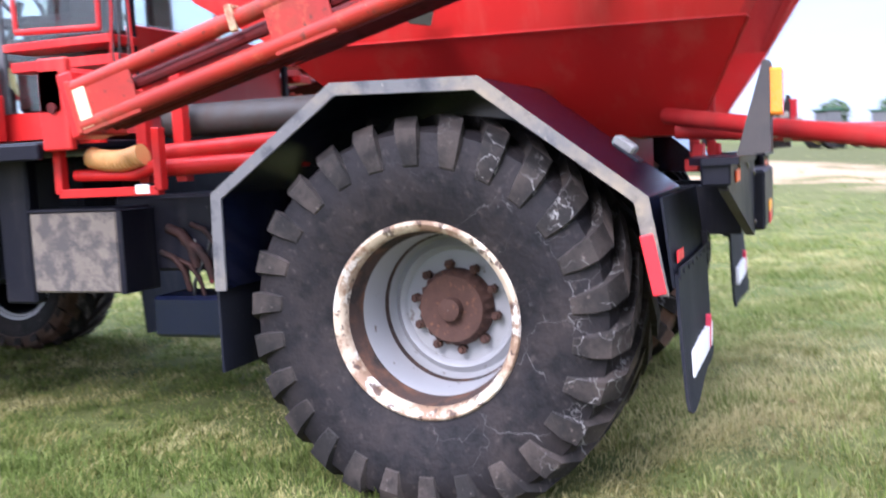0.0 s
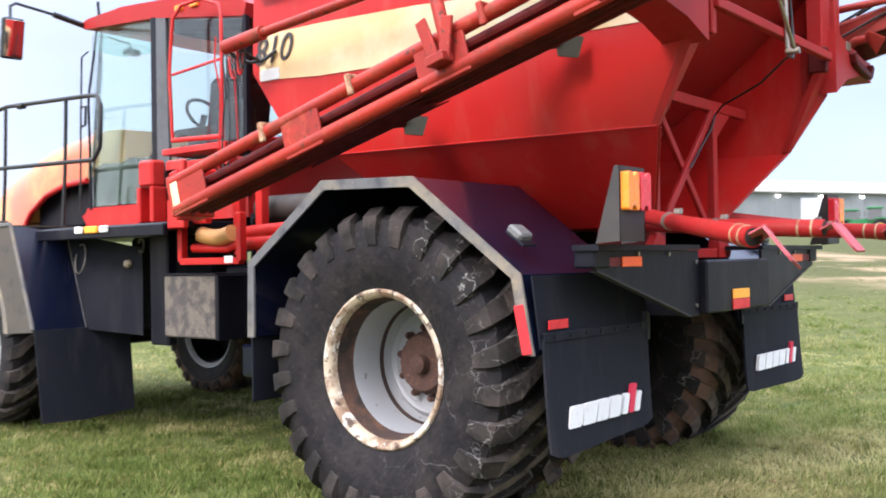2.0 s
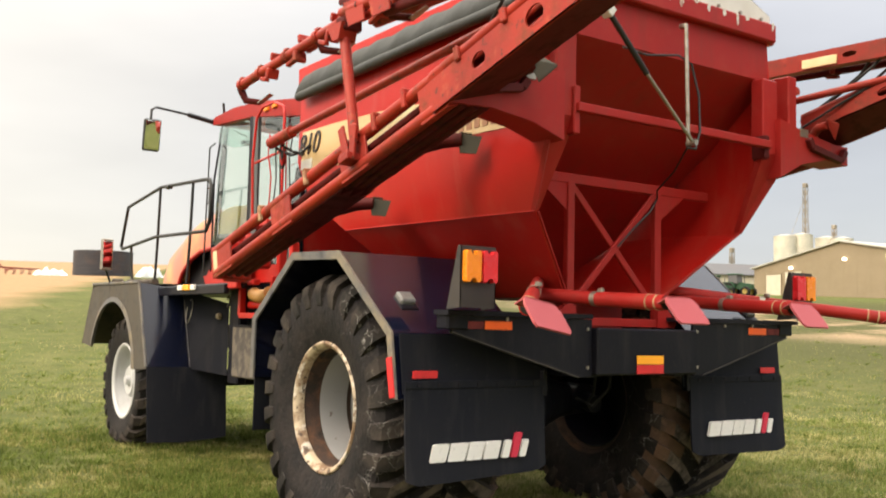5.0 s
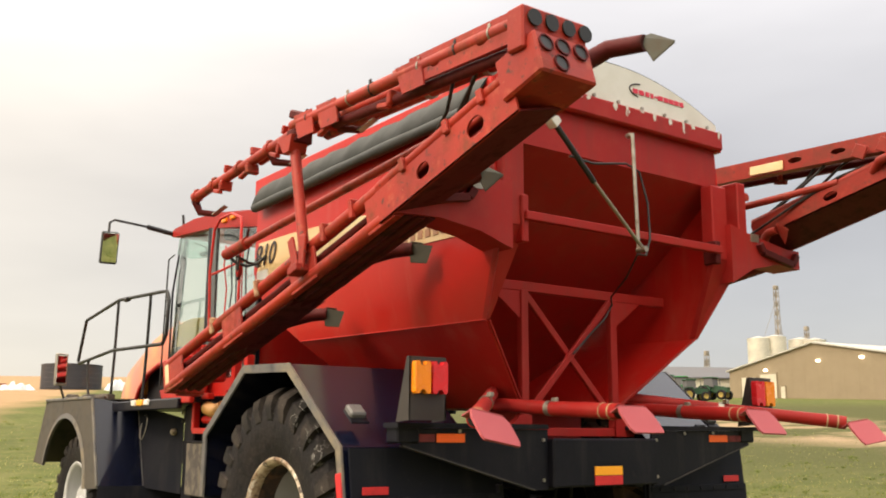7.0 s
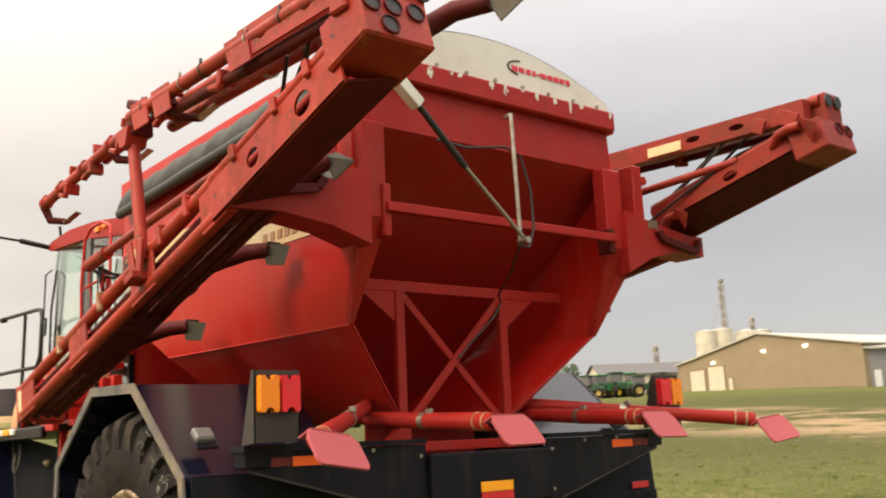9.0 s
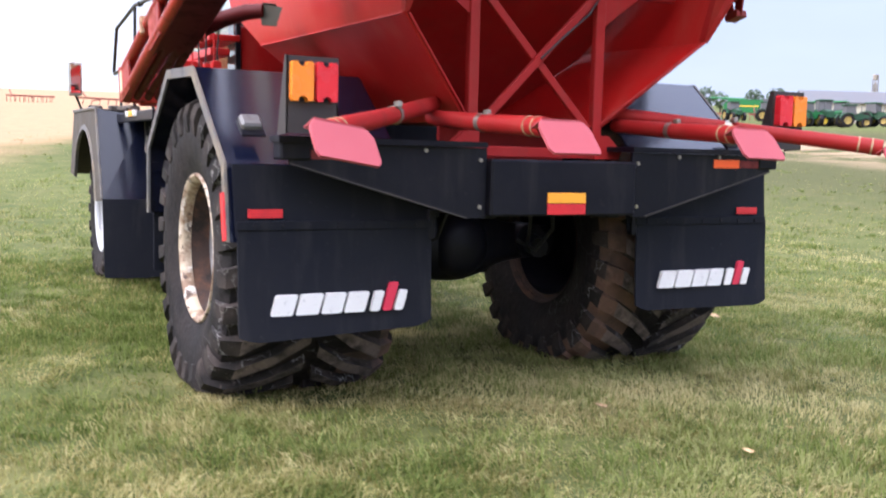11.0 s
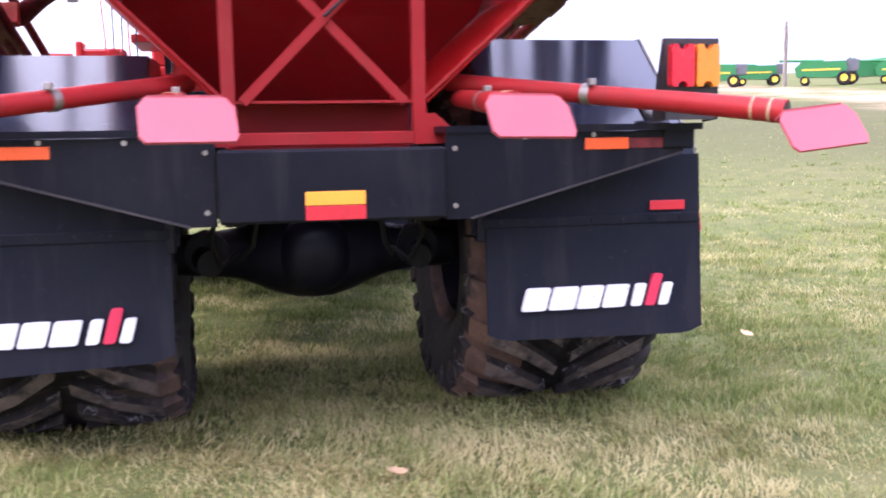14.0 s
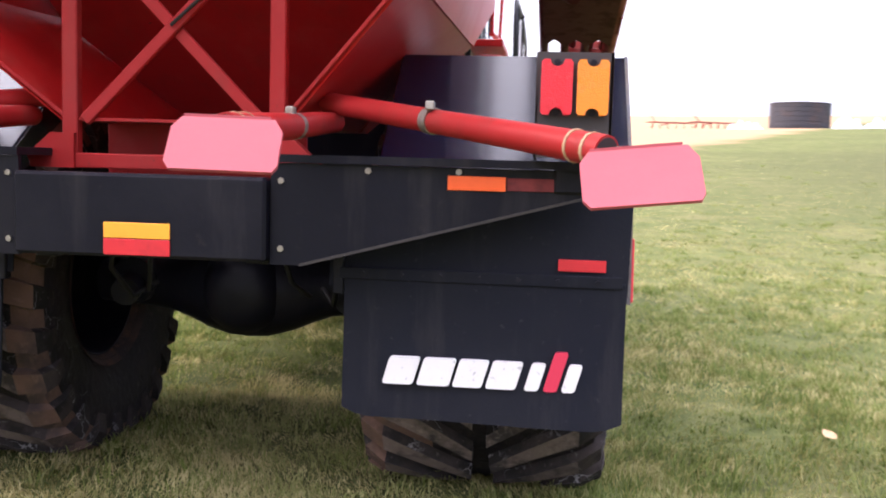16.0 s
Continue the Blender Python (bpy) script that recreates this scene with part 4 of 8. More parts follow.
def build_flap(sd):
    """Rubber mud flap with a moulded white and red badge shown as plain bars."""
    xa, xb, drop = (0.70, 1.785, 0.035) if sd < 0 else (0.725, 1.81, 0.008)
    n = 20
    sh = Shape()
    rows = []
    for i in range(9):
        z = 1.05 - (1.05 - 0.494) * i / 8
        row = []
        for j in range(n + 1):
            u = j / n
            x = xa + (xb - xa) * u
            zz = z
            zz -= drop * u * (i / 8)
            edge = min(j, n - j)
            if i == 8 and edge < 2:
                zz += 0.034 - 0.024 * edge
            y = -0.048 - 0.03 * (i / 8) ** 1.5 + 0.012 * math.sin(u * 5 + 0.5) * (i / 8)
            row.append(Vector((sd * x, y, zz)))
        rows.append(row)
    for a, b in zip(rows, rows[1:]):
        sh.sheet(a, b, (0, 0.014, 0))
    flap = part("mud_flap", sh, M_FLAP, truck, "black rubber mud flap with white and red bars", smooth=50)
    clamp = Shape()
    clamp.box((sd * 1.25, -0.055, 1.055), (1.09, 0.008, 0.045), None, 0.003)
    part("clamp_strip", clamp, M_FLAP, flap)
    for k in range(7):
        bolt = Shape()
        p = (sd * (0.80 + 0.15 * k), -0.058, 1.055)
        bolt.tube([p, (p[0], p[1] - 0.008, p[2])], 0.010, 6)
        part("bolt", bolt, M_BLACK, flap)
    # six slanted white bars and one red bar
    for u0, u1, z1, mt in ((0.148, 0.258, 1.0, 0), (0.272, 0.388, 1.0, 0), (0.400, 0.505, 1.0, 0), (0.518, 0.625, 1.0, 0), (0.655, 0.705, 1.0, 0), (0.785, 0.832, 1.0, 0), (0.722, 0.770, 1.42, 1)):
        bs = Shape()
        # read from behind: the machine's left is the reader's left
        lo, hi = (-xb, -xa) if sd < 0 else (xa, xb)
        X = [lo + (hi - lo) * u for u in (u0, u1)]
        zb = 0.592 if sd < 0 else 0.632
        zt = zb + 0.108 * z1
        y = -0.084
        ring = []
        # slanted bars with rounded corners
        for px, pz, a0 in ((X[0], zb, 180), (X[1], zb, 270), (X[1], zt, 0), (X[0], zt, 90)):
            cr = 0.012
            ccx, ccz = px + (cr if px == X[0] else -cr), pz + (cr if pz == zb else -cr)
            for k in range(4):
                an = radians(a0 + 30 * k)
                qz = ccz + cr * math.sin(an)
                ring.append((ccx + cr * math.cos(an) + 0.28 * (qz - zb), qz))
        bs.prism("y", ring, y, y + 0.022)
        part("badge_bar", bs, M_LETTERRED if mt else M_LETTER, flap, "red badge bar" if mt else "white badge bar", smooth=0)
    br = Shape()
    br.box((sd * 0.70, -0.03, 1.05), (0.04, 0.05, 0.16), None, 0.004)
    part("flap_bracket", br, M_BLACK, flap)


for sd in (-1, 1):
    build_rear_fender(sd)
    build_flap(sd)


def build_bumper():
    c = Shape()
    c.box((0, -0.27, 1.265), (0.97, 0.10, 0.31), None, 0.012)
    bumper = part("rear_bumper", c, M_BLACK, truck, "dusty black steel rear bumper")
    for sd in (-1, 1):
        w = Shape()
        # tapered side wing
        xe = 1.58 if sd < 0 else 1.63
        a = [(sd * 0.49, 1.10), (sd * 0.60, 1.10), (sd * xe, 1.375), (sd * xe, 1.475), (sd * 0.49, 1.475)]
        yo = lambda x: -0.27 + 0.045 * (abs(x) - 0.49) / 1.14
        n = len(a)
        v = [(x, yo(x), z) for x, z in a] + [(x, yo(x) + 0.02, z) for x, z in a]
        w.add(v, [tuple(range(n)), tuple(range(n, 2 * n))[::-1]] + [(i, (i + 1) % n, n + (i + 1) % n, n + i) for i in range(n)])
        b = [(sd * 0.60, 1.10), (sd * xe, 1.375)]
        wing = part("bumper_wing", w, M_BLACK, bumper, "tapered black bumper wing", smooth=0)
        fl = Shape()
        fl.sheet([Vector((x, yo(x) - 0.006, z - 0.004)) for x, z in b], [Vector((x, yo(x) + 0.035, z - 0.004)) for x, z in b], (0, 0, 0.010))
        part("lower_flange", fl, M_PLATE, wing, "rusty lower flange", smooth=0)
        t = Shape()
        t.prism("z", [(sd * 0.49, -0.28), (sd * 0.49, 0.02), (sd * 1.45, -0.06), (sd * (xe + 0.07), -0.13), (sd * (xe + 0.07), -0.28)], 1.477, 1.507)
        t.box((sd * (xe - 0.03), -0.185, 1.44), (0.16, 0.12, 0.10), None, 0.01)
        part("top_shelf", t, M_BLACK, bumper)
        r = Shape()
        r.box((sd * 1.245, yo(1.245) - 0.004, 1.42), (0.21, 0.008, 0.052), None, 0.002)
        part("amber_reflector", r, M_ORANGETAPE, bumper, "bright orange reflector strip")
        r = Shape()
        r.box((sd * 1.475, yo(1.475) - 0.003, 1.42), (0.245, 0.006, 0.046), None, 0.002)
        part("faded_reflector", r, M_FADETAPE, bumper, "faded red reflector strip")
        for x, z in ((0.53, 1.41), (0.53, 1.16), (0.85, 1.455), (1.18, 1.46)):
            bo = Shape()
            bo.tube([(sd * x, yo(x), z), (sd * x, yo(x) - 0.010, z)], 0.012, 6)
            part("bolt", bo, M_STEEL, bumper, "pale bolt head")
    r = Shape()
    r.box((0.0, -0.324, 1.211), (0.255, 0.008, 0.058), None, 0.002)
    part("yellow_reflector", r, M_YELLOWTAPE, bumper, "yellow reflector")
    r = Shape()
    r.box((0.0, -0.324, 1.149), (0.255, 0.008, 0.060), None, 0.002)
    part("red_reflector", r, M_REDTAPE, bumper, "red reflector")


build_bumper()


def build_tail_light(sd):
    p = Shape()
    dx, dz = (-0.045, 0.0) if sd < 0 else (0.006, -0.005)
    # upright plate, wider at its foot, on a bent bracket
    p.prism("y", [(sd * (1.44 + dx), 1.52), (sd * (1.70 + dx), 1.52), (sd * (1.70 + dx), 1.88 + dz), (sd * (1.45 + dx), 1.88 + dz)], -0.40, -0.385)
    p.prism("x", [(-0.40, 1.52), (-0.40, 1.88 + dz), (-0.375, 1.88 + dz), (-0.27, 1.51)], sd * (1.692 + dx), sd * (1.702 + dx))
    p.prism("x", [(-0.40, 1.52), (-0.40, 1.88 + dz), (-0.375, 1.88 + dz), (-0.27, 1.51)], sd * (1.442 + dx), sd * (1.450 + dx))
    lamp = part("tail_light", p, M_PLATE, truck, "amber and red tail light on a black plate", smooth=0)
    for (xa, xb), mt, nm in (((1.58, 1.685), M_AMBER, "amber_lens"), ((1.46, 1.565), M_REDLENS, "red_lens")):
        s = Shape()
        z0, z1 = 1.668 + dz, 1.852 + dz
        x0, x1 = sorted((sd * (xa + dx), sd * (xb + dx)))
        w = x1 - x0
        notch = []
        for k in range(7):
            an = math.pi * k / 6
            notch.append((x0 + w / 2 + 0.024 * math.cos(an), z1 - 0.024 * math.sin(an)))
        low = []
        for k in range(7):
            an = math.pi * k / 6
            low.append((x0 + w / 2 - 0.024 * math.cos(an), z0 + 0.024 * math.sin(an)))
        pts = [(x1 - 0.008, z0), (x1, z0 + 0.01), (x1, z1 - 0.01), (x1 - 0.008, z1)] + notch + [(x0 + 0.008, z1), (x0, z1 - 0.01), (x0, z0 + 0.01), (x0 + 0.008, z0)] + low
        s.prism("y", pts, -0.445, -0.40)
        part(nm, s, mt, lamp, nm.replace("_", " "), smooth=0)
        for z in (z0 + 0.008, z1 - 0.008):
            sc = Shape()
            sc.tube([((x0 + x1) / 2 if 1 else 0, -0.402, z), ((x0 + x1) / 2, -0.415, z)], 0.012, 8)
            part("screw", sc, M_BLACK, lamp)


for sd in (-1, 1):
    build_tail_light(sd)


def build_spout(path, paddle_at, tilt, outer, yaw):
    """An air tube that ends in a pink deflector paddle."""
    s = Shape()
    s.tube(path, [0.042] * (len(path) - 2) + [0.046, 0.047], 16)
    tube = part("air_tube", s, M_REDMATT, truck, "shiny red air tube", smooth=40)
    cl = Shape()
    a, b = Vector(path[0]), Vector(path[1])
    m = a.lerp(b, 0.9)
    t = (b - a).normalized()
    cl.tube([m - t * 0.02, m + t * 0.02], 0.047, 16)
    cl.box(m + Vector((0, -0.045, 0.05)), (0.03, 0.04, 0.03), None, 0.004)
    part("clamp", cl, M_STEEL, tube, "steel clamp band")
    e0, e1 = Vector(path[-2]), Vector(path[-1])
    te = (e1 - e0).normalized()
    for back in (0.055, 0.125):
        bd = Shape()
        q = e1 - te * back
        bd.tube([q - te * 0.005, q + te * 0.005], 0.0495, 16)
        part("band", bd, M_CLIP, tube, "thin dull gold band", smooth=40)
    # dark disc on the capped end for the shade inside the tube
    mo = Shape()
    mo.tube([e1 - te * 0.01, e1 + te * 0.003], 0.040, 16)
    part("tube_mouth", mo, M_HOSE, tube, "dark disc for the shade in a tube mouth")
    c = Vector(paddle_at) + Vector((0, -0.045, 0))
    pd = Shape()
    w, h = 0.158, 0.092
    pts = [(-w * 0.98, -h * 0.72), (-w * 0.86, -h), (w * 0.92, -h), (w * 1.0, -h * 0.75), (w, h * 0.52), (w * 0.84, h), (-w * 0.82, h), (-w * 0.98, h * 0.6)]
    if outer < 0:
        pts = [(-a, b) for a, b in pts]
    R = Matrix.Rotation(radians(yaw), 3, "Z") @ Matrix.Rotation(radians(tilt), 3, "Y") @ Matrix.Rotation(radians(-38), 3, "X")
    n = len(pts)
    v = [c + R @ Vector((a, 0, b)) for a, b in pts] + [c + R @ Vector((a, 0.012, b)) for a, b in pts]
    top = [c + R @ Vector((-w * 0.8, 0, h)), c + R @ Vector((w * 0.75, 0, h))]
    pd.add(v, [tuple(range(n)), tuple(range(n, 2 * n))[::-1]] + [(i, (i + 1) % n, n + (i + 1) % n, n + i) for i in range(n)])
    pd.sheet(top, [q + R @ Vector((0, 0.075, 0.012)) for q in top], (0, 0, 0.008))
    part("paddle", pd, M_PADDLE, tube, "pink-red plastic deflector paddle", smooth=0)
    for k in (-0.28, 0.30):
        bo = Shape()
        q = c + R @ Vector((w * k, 0.03, h + 0.01))
        bo.tube([q, q + Vector((0, 0, 0.02))], 0.009, 6)
        part("bolt", bo, M_STEEL, tube)


build_spout([(-0.60, 0.15, 1.72), (-1.15, -0.45, 1.615), (-1.56, -0.90, 1.545), (-1.70, -1.06, 1.52)], (-1.66, -1.13, 1.475), 8, -1, 12)
build_spout([(-0.64, 0.10, 1.64), (-0.62, -0.5, 1.60), (-0.62, -1.02, 1.575)], (-0.555, -1.08, 1.53), 0, 1, 8)
build_spout([(0.64, 0.10, 1.64), (0.62, -0.5, 1.60), (0.58, -1.02, 1.575)], (0.61, -1.08, 1.53), 1, 1, 6)
build_spout([(0.60, 0.15, 1.72), (1.15, -0.46, 1.625), (1.60, -0.96, 1.548), (1.66, -1.03, 1.536)], (1.745, -1.10, 1.475), -6, 1, 0)


# ---- hopper ----
# half cross-section: (half width, height); the body is lofted along y
TOP_Z, FOLD_Z = 3.56, 2.17


def build_hopper():
    def side_pts(s):
        # rows from top to bottom, each front to back
        top = [(s * 1.08, 2.90, TOP_Z), (s * 1.10, 1.3, TOP_Z), (s * 1.08, -0.46, TOP_Z)]
        mid = [(s * 1.10, 2.90, 2.84), (s * 1.12, 1.3, 2.86), (s * 1.10, -0.50, 2.86)]
        lowb = [(s * 1.10, 2.63, 2.48), (s * 1.11, 1.3, 2.54), (s * 1.09, -0.48, 2.54)]
        fold = [(s * 1.01, 2.16, 2.19), (s * 1.01, 0.9, 2.165), (s * 1.0, -0.28, 2.142)]
        bot = [(s * 0.45, 1.75, 1.64), (s * 0.45, 0.9, 1.63), (s * 0.47, 0.02, 1.62)]
        return [top, mid, lowb, fold, bot]
    hop = None
    for s in (-1, 1):
        rows = side_pts(s)
        sh = Shape()
        t = Vector((-s * 0.012, 0, 0))
        for a, b in zip(rows, rows[1:]):
            sh.sheet([Vector(p) for p in a], [Vector(p) for p in b], t)
        if hop is None:
            hop = part("hopper", sh, M_RED, truck, "glossy red V-shaped hopper with dusty streaks", smooth=20)
        else:
            part("side_panel", sh, M_RED, hop, smooth=20)
        # rolled edge under the cover
        e = Shape()
        e.bar((s * 1.09, 2.90, TOP_Z + 0.06), (s * 1.09, -0.50, TOP_Z + 0.06), 0.06, 0.14)
        part("top_rail", e, M_RED, hop)
        # pale decal band with its darker lower tongue
        d = Shape()
        ys = (2.82, 2.2, 1.3, 0.4, -0.1, -0.42)
        tops, lows = (3.10, 3.09, 3.05, 2.98, 2.90, 2.74), (2.775, 2.725, 2.70, 2.70, 2.69, 2.69)

        def flank(y, z, out):
            k = 1 - abs(y - 1.27) / 1.60
            x = (1.10 + 0.02 * k) - (0.02 * max(0.0, z - 2.86) / 0.7)
            return Vector((s * (x + out), y, z))
        d.solid([flank(y, z, 0.005) for y, z in zip(ys, tops)], [flank(y, z, 0.005) for y, z in zip(ys, lows)], [flank(y, z, -0.004) for y, z in zip(ys, tops)], [flank(y, z, -0.004) for y, z in zip(ys, lows)])
        part("decal", d, M_STRIPE, hop, "pale gold decal band", smooth=30)
        for k in range(7):
            b = Shape()
            b.box((s * 1.112, 0.46 - 0.088 * k, 2.762), (0.012, 0.055, 0.06), None, 0.002)
            part("decal_bar", b, M_FADEPRINT, hop, "faded decal lettering bar")
        tg = Shape()
        tg.box((s * 1.112, 2.70, 2.80), (0.012, 0.20, 0.085), None, 0.002)
        part("white_label", tg, M_LEDWHITE, hop, "white label")
        rib = Shape()
        rib.bar((s * 1.012, 2.15, 2.185), (s * 1.003, -0.28, 2.144), 0.014, 0.010)
        part("fold_seam", rib, M_RED, hop)
    # front wall and floor
    f = Shape()
    l, r = side_pts(-1), side_pts(1)
    f.sheet([Vector(q[0]) for q in l], [Vector(q[0]) for q in r], (0, -0.012, 0))
    f.sheet([Vector(p) for p in l[4]], [Vector(p) for p in r[4]], (0, 0, 0.012))
    part("front_wall", f, M_REDMATT, hop, smooth=0)
    # rear wall: top panel, two slopes, lower wall
    w = Shape()
    line = [(-0.47, TOP_Z), (-0.47, 3.27), (0.10, 2.80), (0.95, 2.13), (1.50, 1.64)]
    hw = [1.07, 1.09, 1.09, 0.94, 0.47]
    w.solid([Vector((-h, y, z)) for (y, z), h in zip(line, hw)], [Vector((h, y, z)) for (y, z), h in zip(line, hw)],
            [Vector((-h, y + 0.014, z + 0.002)) for (y, z), h in zip(line, hw)], [Vector((h, y + 0.014, z + 0.002)) for (y, z), h in zip(line, hw)])
    part("rear_wall", w, M_REDMATT, hop, "recessed dull red rear wall", smooth=0)
    rim = Shape()
    rim.box((0, -0.50, TOP_Z + 0.065), (2.20, 0.07, 0.14), None, 0.012)
    part("rear_rim", rim, M_REDMATT, hop, "red rim with flaked paint", smooth=35)
    rng = random.Random(8)
    for k in range(13):
        x = -0.95 + 1.95 * k / 12 + rng.uniform(-0.09, 0.09)
        fl = Shape()
        n = 9
        hgt = rng.choice((0.014, 0.02, 0.03, 0.05))
        zc = TOP_Z + 0.135 - hgt * 0.9
        pts = [(x + hgt * 0.3 + (0.008 + 0.022 * rng.random()) * math.cos(2 * math.pi * j / n), zc + hgt * (0.7 + 0.5 * rng.random()) * math.sin(2 * math.pi * j / n)) for j in range(n)]
        fl.prism("y", pts, -0.5375, -0.533)
        part("paint_flake", fl, M_FLAKE, hop, "patch of flaked paint", smooth=0)
    # columns with tapered feet
    for s in (-1, 1):
        c = Shape()
        c.box((s * 0.995, -0.50, 2.98), (0.17, 0.11, 0.56), None, 0.01)
        foot = [(s * 0.91, -0.555, 2.70), (s * 1.08, -0.555, 2.70), (s * 1.10, -0.52, 2.53), (s * 1.003, -0.29, 2.142), (s * 0.975, -0.29, 2.156)]
        back = [(x, y + 0.05, z) for x, y, z in foot]
        n = 5
        c.add(foot + back, [tuple(range(n)), tuple(range(n, 2 * n))[::-1]] + [(i, (i + 1) % n, n + (i + 1) % n, n + i) for i in range(n)])
        c.bar((s * 0.978, -0.285, 2.142), (s * 0.445, 0.02, 1.63), 0.014, 0.018)
        part("corner_column", c, M_REDMATT, hop, "square red corner column", smooth=0)
        # boom carrier arm
        a = Shape()
        lf = 0.0 if s < 0 else 0.07
        prof = [(s * 1.05, 2.54), (s * 1.30, 2.62 + lf * 0.6), (s * 1.60, 2.66 + lf), (s * 1.886, 2.645 + lf), (s * 1.886, 2.79 + lf), (s * 1.72, 2.86), (s * 1.30, 2.92), (s * 1.05, 2.97)]
        a.prism("y", prof, -0.60, -0.36)
        a.box((s * 1.27, -0.46, 3.10), (0.10, 0.18, 0.46), None, 0.01)
        arm = part("boom_carrier", a, M_REDMATT, truck, "dull red arm that carries the boom", smooth=0)
        h = Shape()
        for q0, q1 in (((1.40, 2.80), (1.76, 2.74)), ((1.76, 2.74), (1.82, 2.82)), ((1.40, 2.80), (1.36, 2.86))):
            h.bar((s * q0[0], -0.62, q0[1]), (s * q1[0], -0.62, q1[1]), 0.05, 0.045, (0, 1, 0))
        part("hinge_hook", h, M_RUSTSHADERED, arm, "rusty hinge bracket")
        tg = Shape()
        tg.box((s * 1.33, -0.602, 2.90), (0.10, 0.006, 0.06), None, 0.002)
        part("plate", tg, M_STEEL, arm)
        bx = Shape()
        bx.box((s * 0.925, -0.52, 2.75), (0.055, 0.12, 0.30 if s < 0 else 0.17), None, 0.008)
        part("bar_socket", bx, M_REDMATT if s < 0 else M_RUSTSHADERED, hop)
    bar = Shape()
    bar.bar((-0.94, -0.585, 2.765), (0.94, -0.585, 2.765), 0.05, 0.055)
    part("cross_bar", bar, M_REDMATT, hop, "red cross bar")
    # X-braced frame under the rear wall
    fr = Shape()
    fr.bar((-0.78, 0.04, 2.445), (1.0, 0.04, 2.445), 0.05, 0.07)
    frame_ob = part("rear_frame", fr, M_REDMATT, truck, "red X-braced rear frame")
    for s in (-1, 1):
        p = Shape()
        p.bar((s * 0.43, 0.03, 1.48), (s * 0.43, 0.03, 2.42), 0.065, 0.05, (0, 1, 0))
        part("post", p, M_REDMATT, frame_ob)
        g = Shape()
        g.prism("y", [(s * 0.46, 2.41), (s * 0.72, 2.41), (s * 0.46, 2.22)], 0.02, 0.034)
        part("gusset", g, M_REDMATT, frame_ob, smooth=0)
        d = Shape()
        d.bar((s * 0.37, 0.03 + 0.012 * s, 1.62), (-s * 0.40, 0.03 + 0.012 * s, 2.40), 0.05, 0.03, (0, 1, 0))
        part("diagonal", d, M_REDMATT, frame_ob)
        ft = Shape()
        ft.prism("y", [(s * 0.40, 1.43), (s * 0.58, 1.43), (s * 0.60, 1.48), (s * 0.50, 1.57), (s * 0.40, 1.57)], -0.02, 0.03)
        part("foot", ft, M_REDMATT, frame_ob, smooth=0)
    sill = Shape()
    sill.bar((-0.60, 0.03, 1.46), (0.60, 0.03, 1.46), 0.07, 0.06)
    part("sill", sill, M_REDMATT, frame_ob)
    lowp = Shape()
    lowp.box((0, 0.40, 1.465), (0.90, 0.03, 0.33), None, 0.006)
    part("lower_panel", lowp, M_REDMATT, frame_ob)
    # white arched cover end and rolled tarp
    cv = Shape()
    n = 20
    lowl = [(-1.06 + 2.12 * k / n, TOP_Z + 0.135) for k in range(n + 1)]
    arc = [(-1.06 + 2.12 * k / n, TOP_Z + 0.19 + 0.235 * (1 - (2 * k / n - 1) ** 2)) for k in range(n + 1)]
    cv.solid([Vector((x, -0.505, z)) for x, z in lowl], [Vector((x, -0.505, z)) for x, z in arc], [Vector((x, -0.485, z)) for x, z in lowl], [Vector((x, -0.485, z)) for x, z in arc])
    cover = part("cover_end", cv, M_WHITE, truck, "weathered white arched hopper cover end", smooth=30)
    tp = Shape()
    ys = np.linspace(-0.50, 2.78, 9)


    def hoop(y, up):
        # the sheet slackens towards the cab
        k = min(1.0, (y + 0.5) / 1.2)
        return [Vector((x, y, TOP_Z + 0.19 - 0.08 * k + (z - TOP_Z - 0.19) * (1 - 0.72 * k) + up)) for x, z in arc]
    for y0, y1 in zip(ys, ys[1:]):
        tp.solid(hoop(y0, 0.008), hoop(y1, 0.008), hoop(y0, -0.004), hoop(y1, -0.004))
    part("tarp", tp, M_TARP, cover, "dark green tarpaulin cover", smooth=60)
    # loose flank of the tarpaulin, hanging over the left edge down to its roller
    rng3 = random.Random(21)
    cols = []
    for i in range(30):
        y = -0.46 + 3.22 * i / 29
        sag = 0.010 * math.sin(i * 1.9) + rng3.uniform(-0.006, 0.006)
        fall = 0.05 * i / 29
        cols.append([Vector((x, y + dy, z - fall)) for x, z, dy in ((-1.04, TOP_Z + 0.15, 0), (-1.10, TOP_Z + 0.125 + sag * 0.5, 0), (-1.145 - sag, TOP_Z + 0.07, 0.015), (-1.17 - sag, TOP_Z + 0.01, 0.045), (-1.175, TOP_Z - 0.05 + sag * 0.4, 0.08), (-1.16, TOP_Z - 0.085, 0.10))])
    fl2 = Shape()
    for p, q in zip(cols, cols[1:]):
        fl2.sheet(p, q, (0.012, 0, -0.006))
    part("tarp_flank", fl2, M_TARP, cover, "dark green tarpaulin flank with slack folds", smooth=70)
    roll = Shape()
    roll.tube([(-1.165, y, TOP_Z - 0.095 - 0.016 * (y + 0.45) + 0.004 * math.sin(y * 2)) for y in np.linspace(-0.45, 2.80, 15)], [0.042 + 0.003 * math.sin(i * 1.7) for i in range(15)], 14)
    part("tarp_roller", roll, M_TARP, cover, "rolled tarpaulin edge", smooth=60)
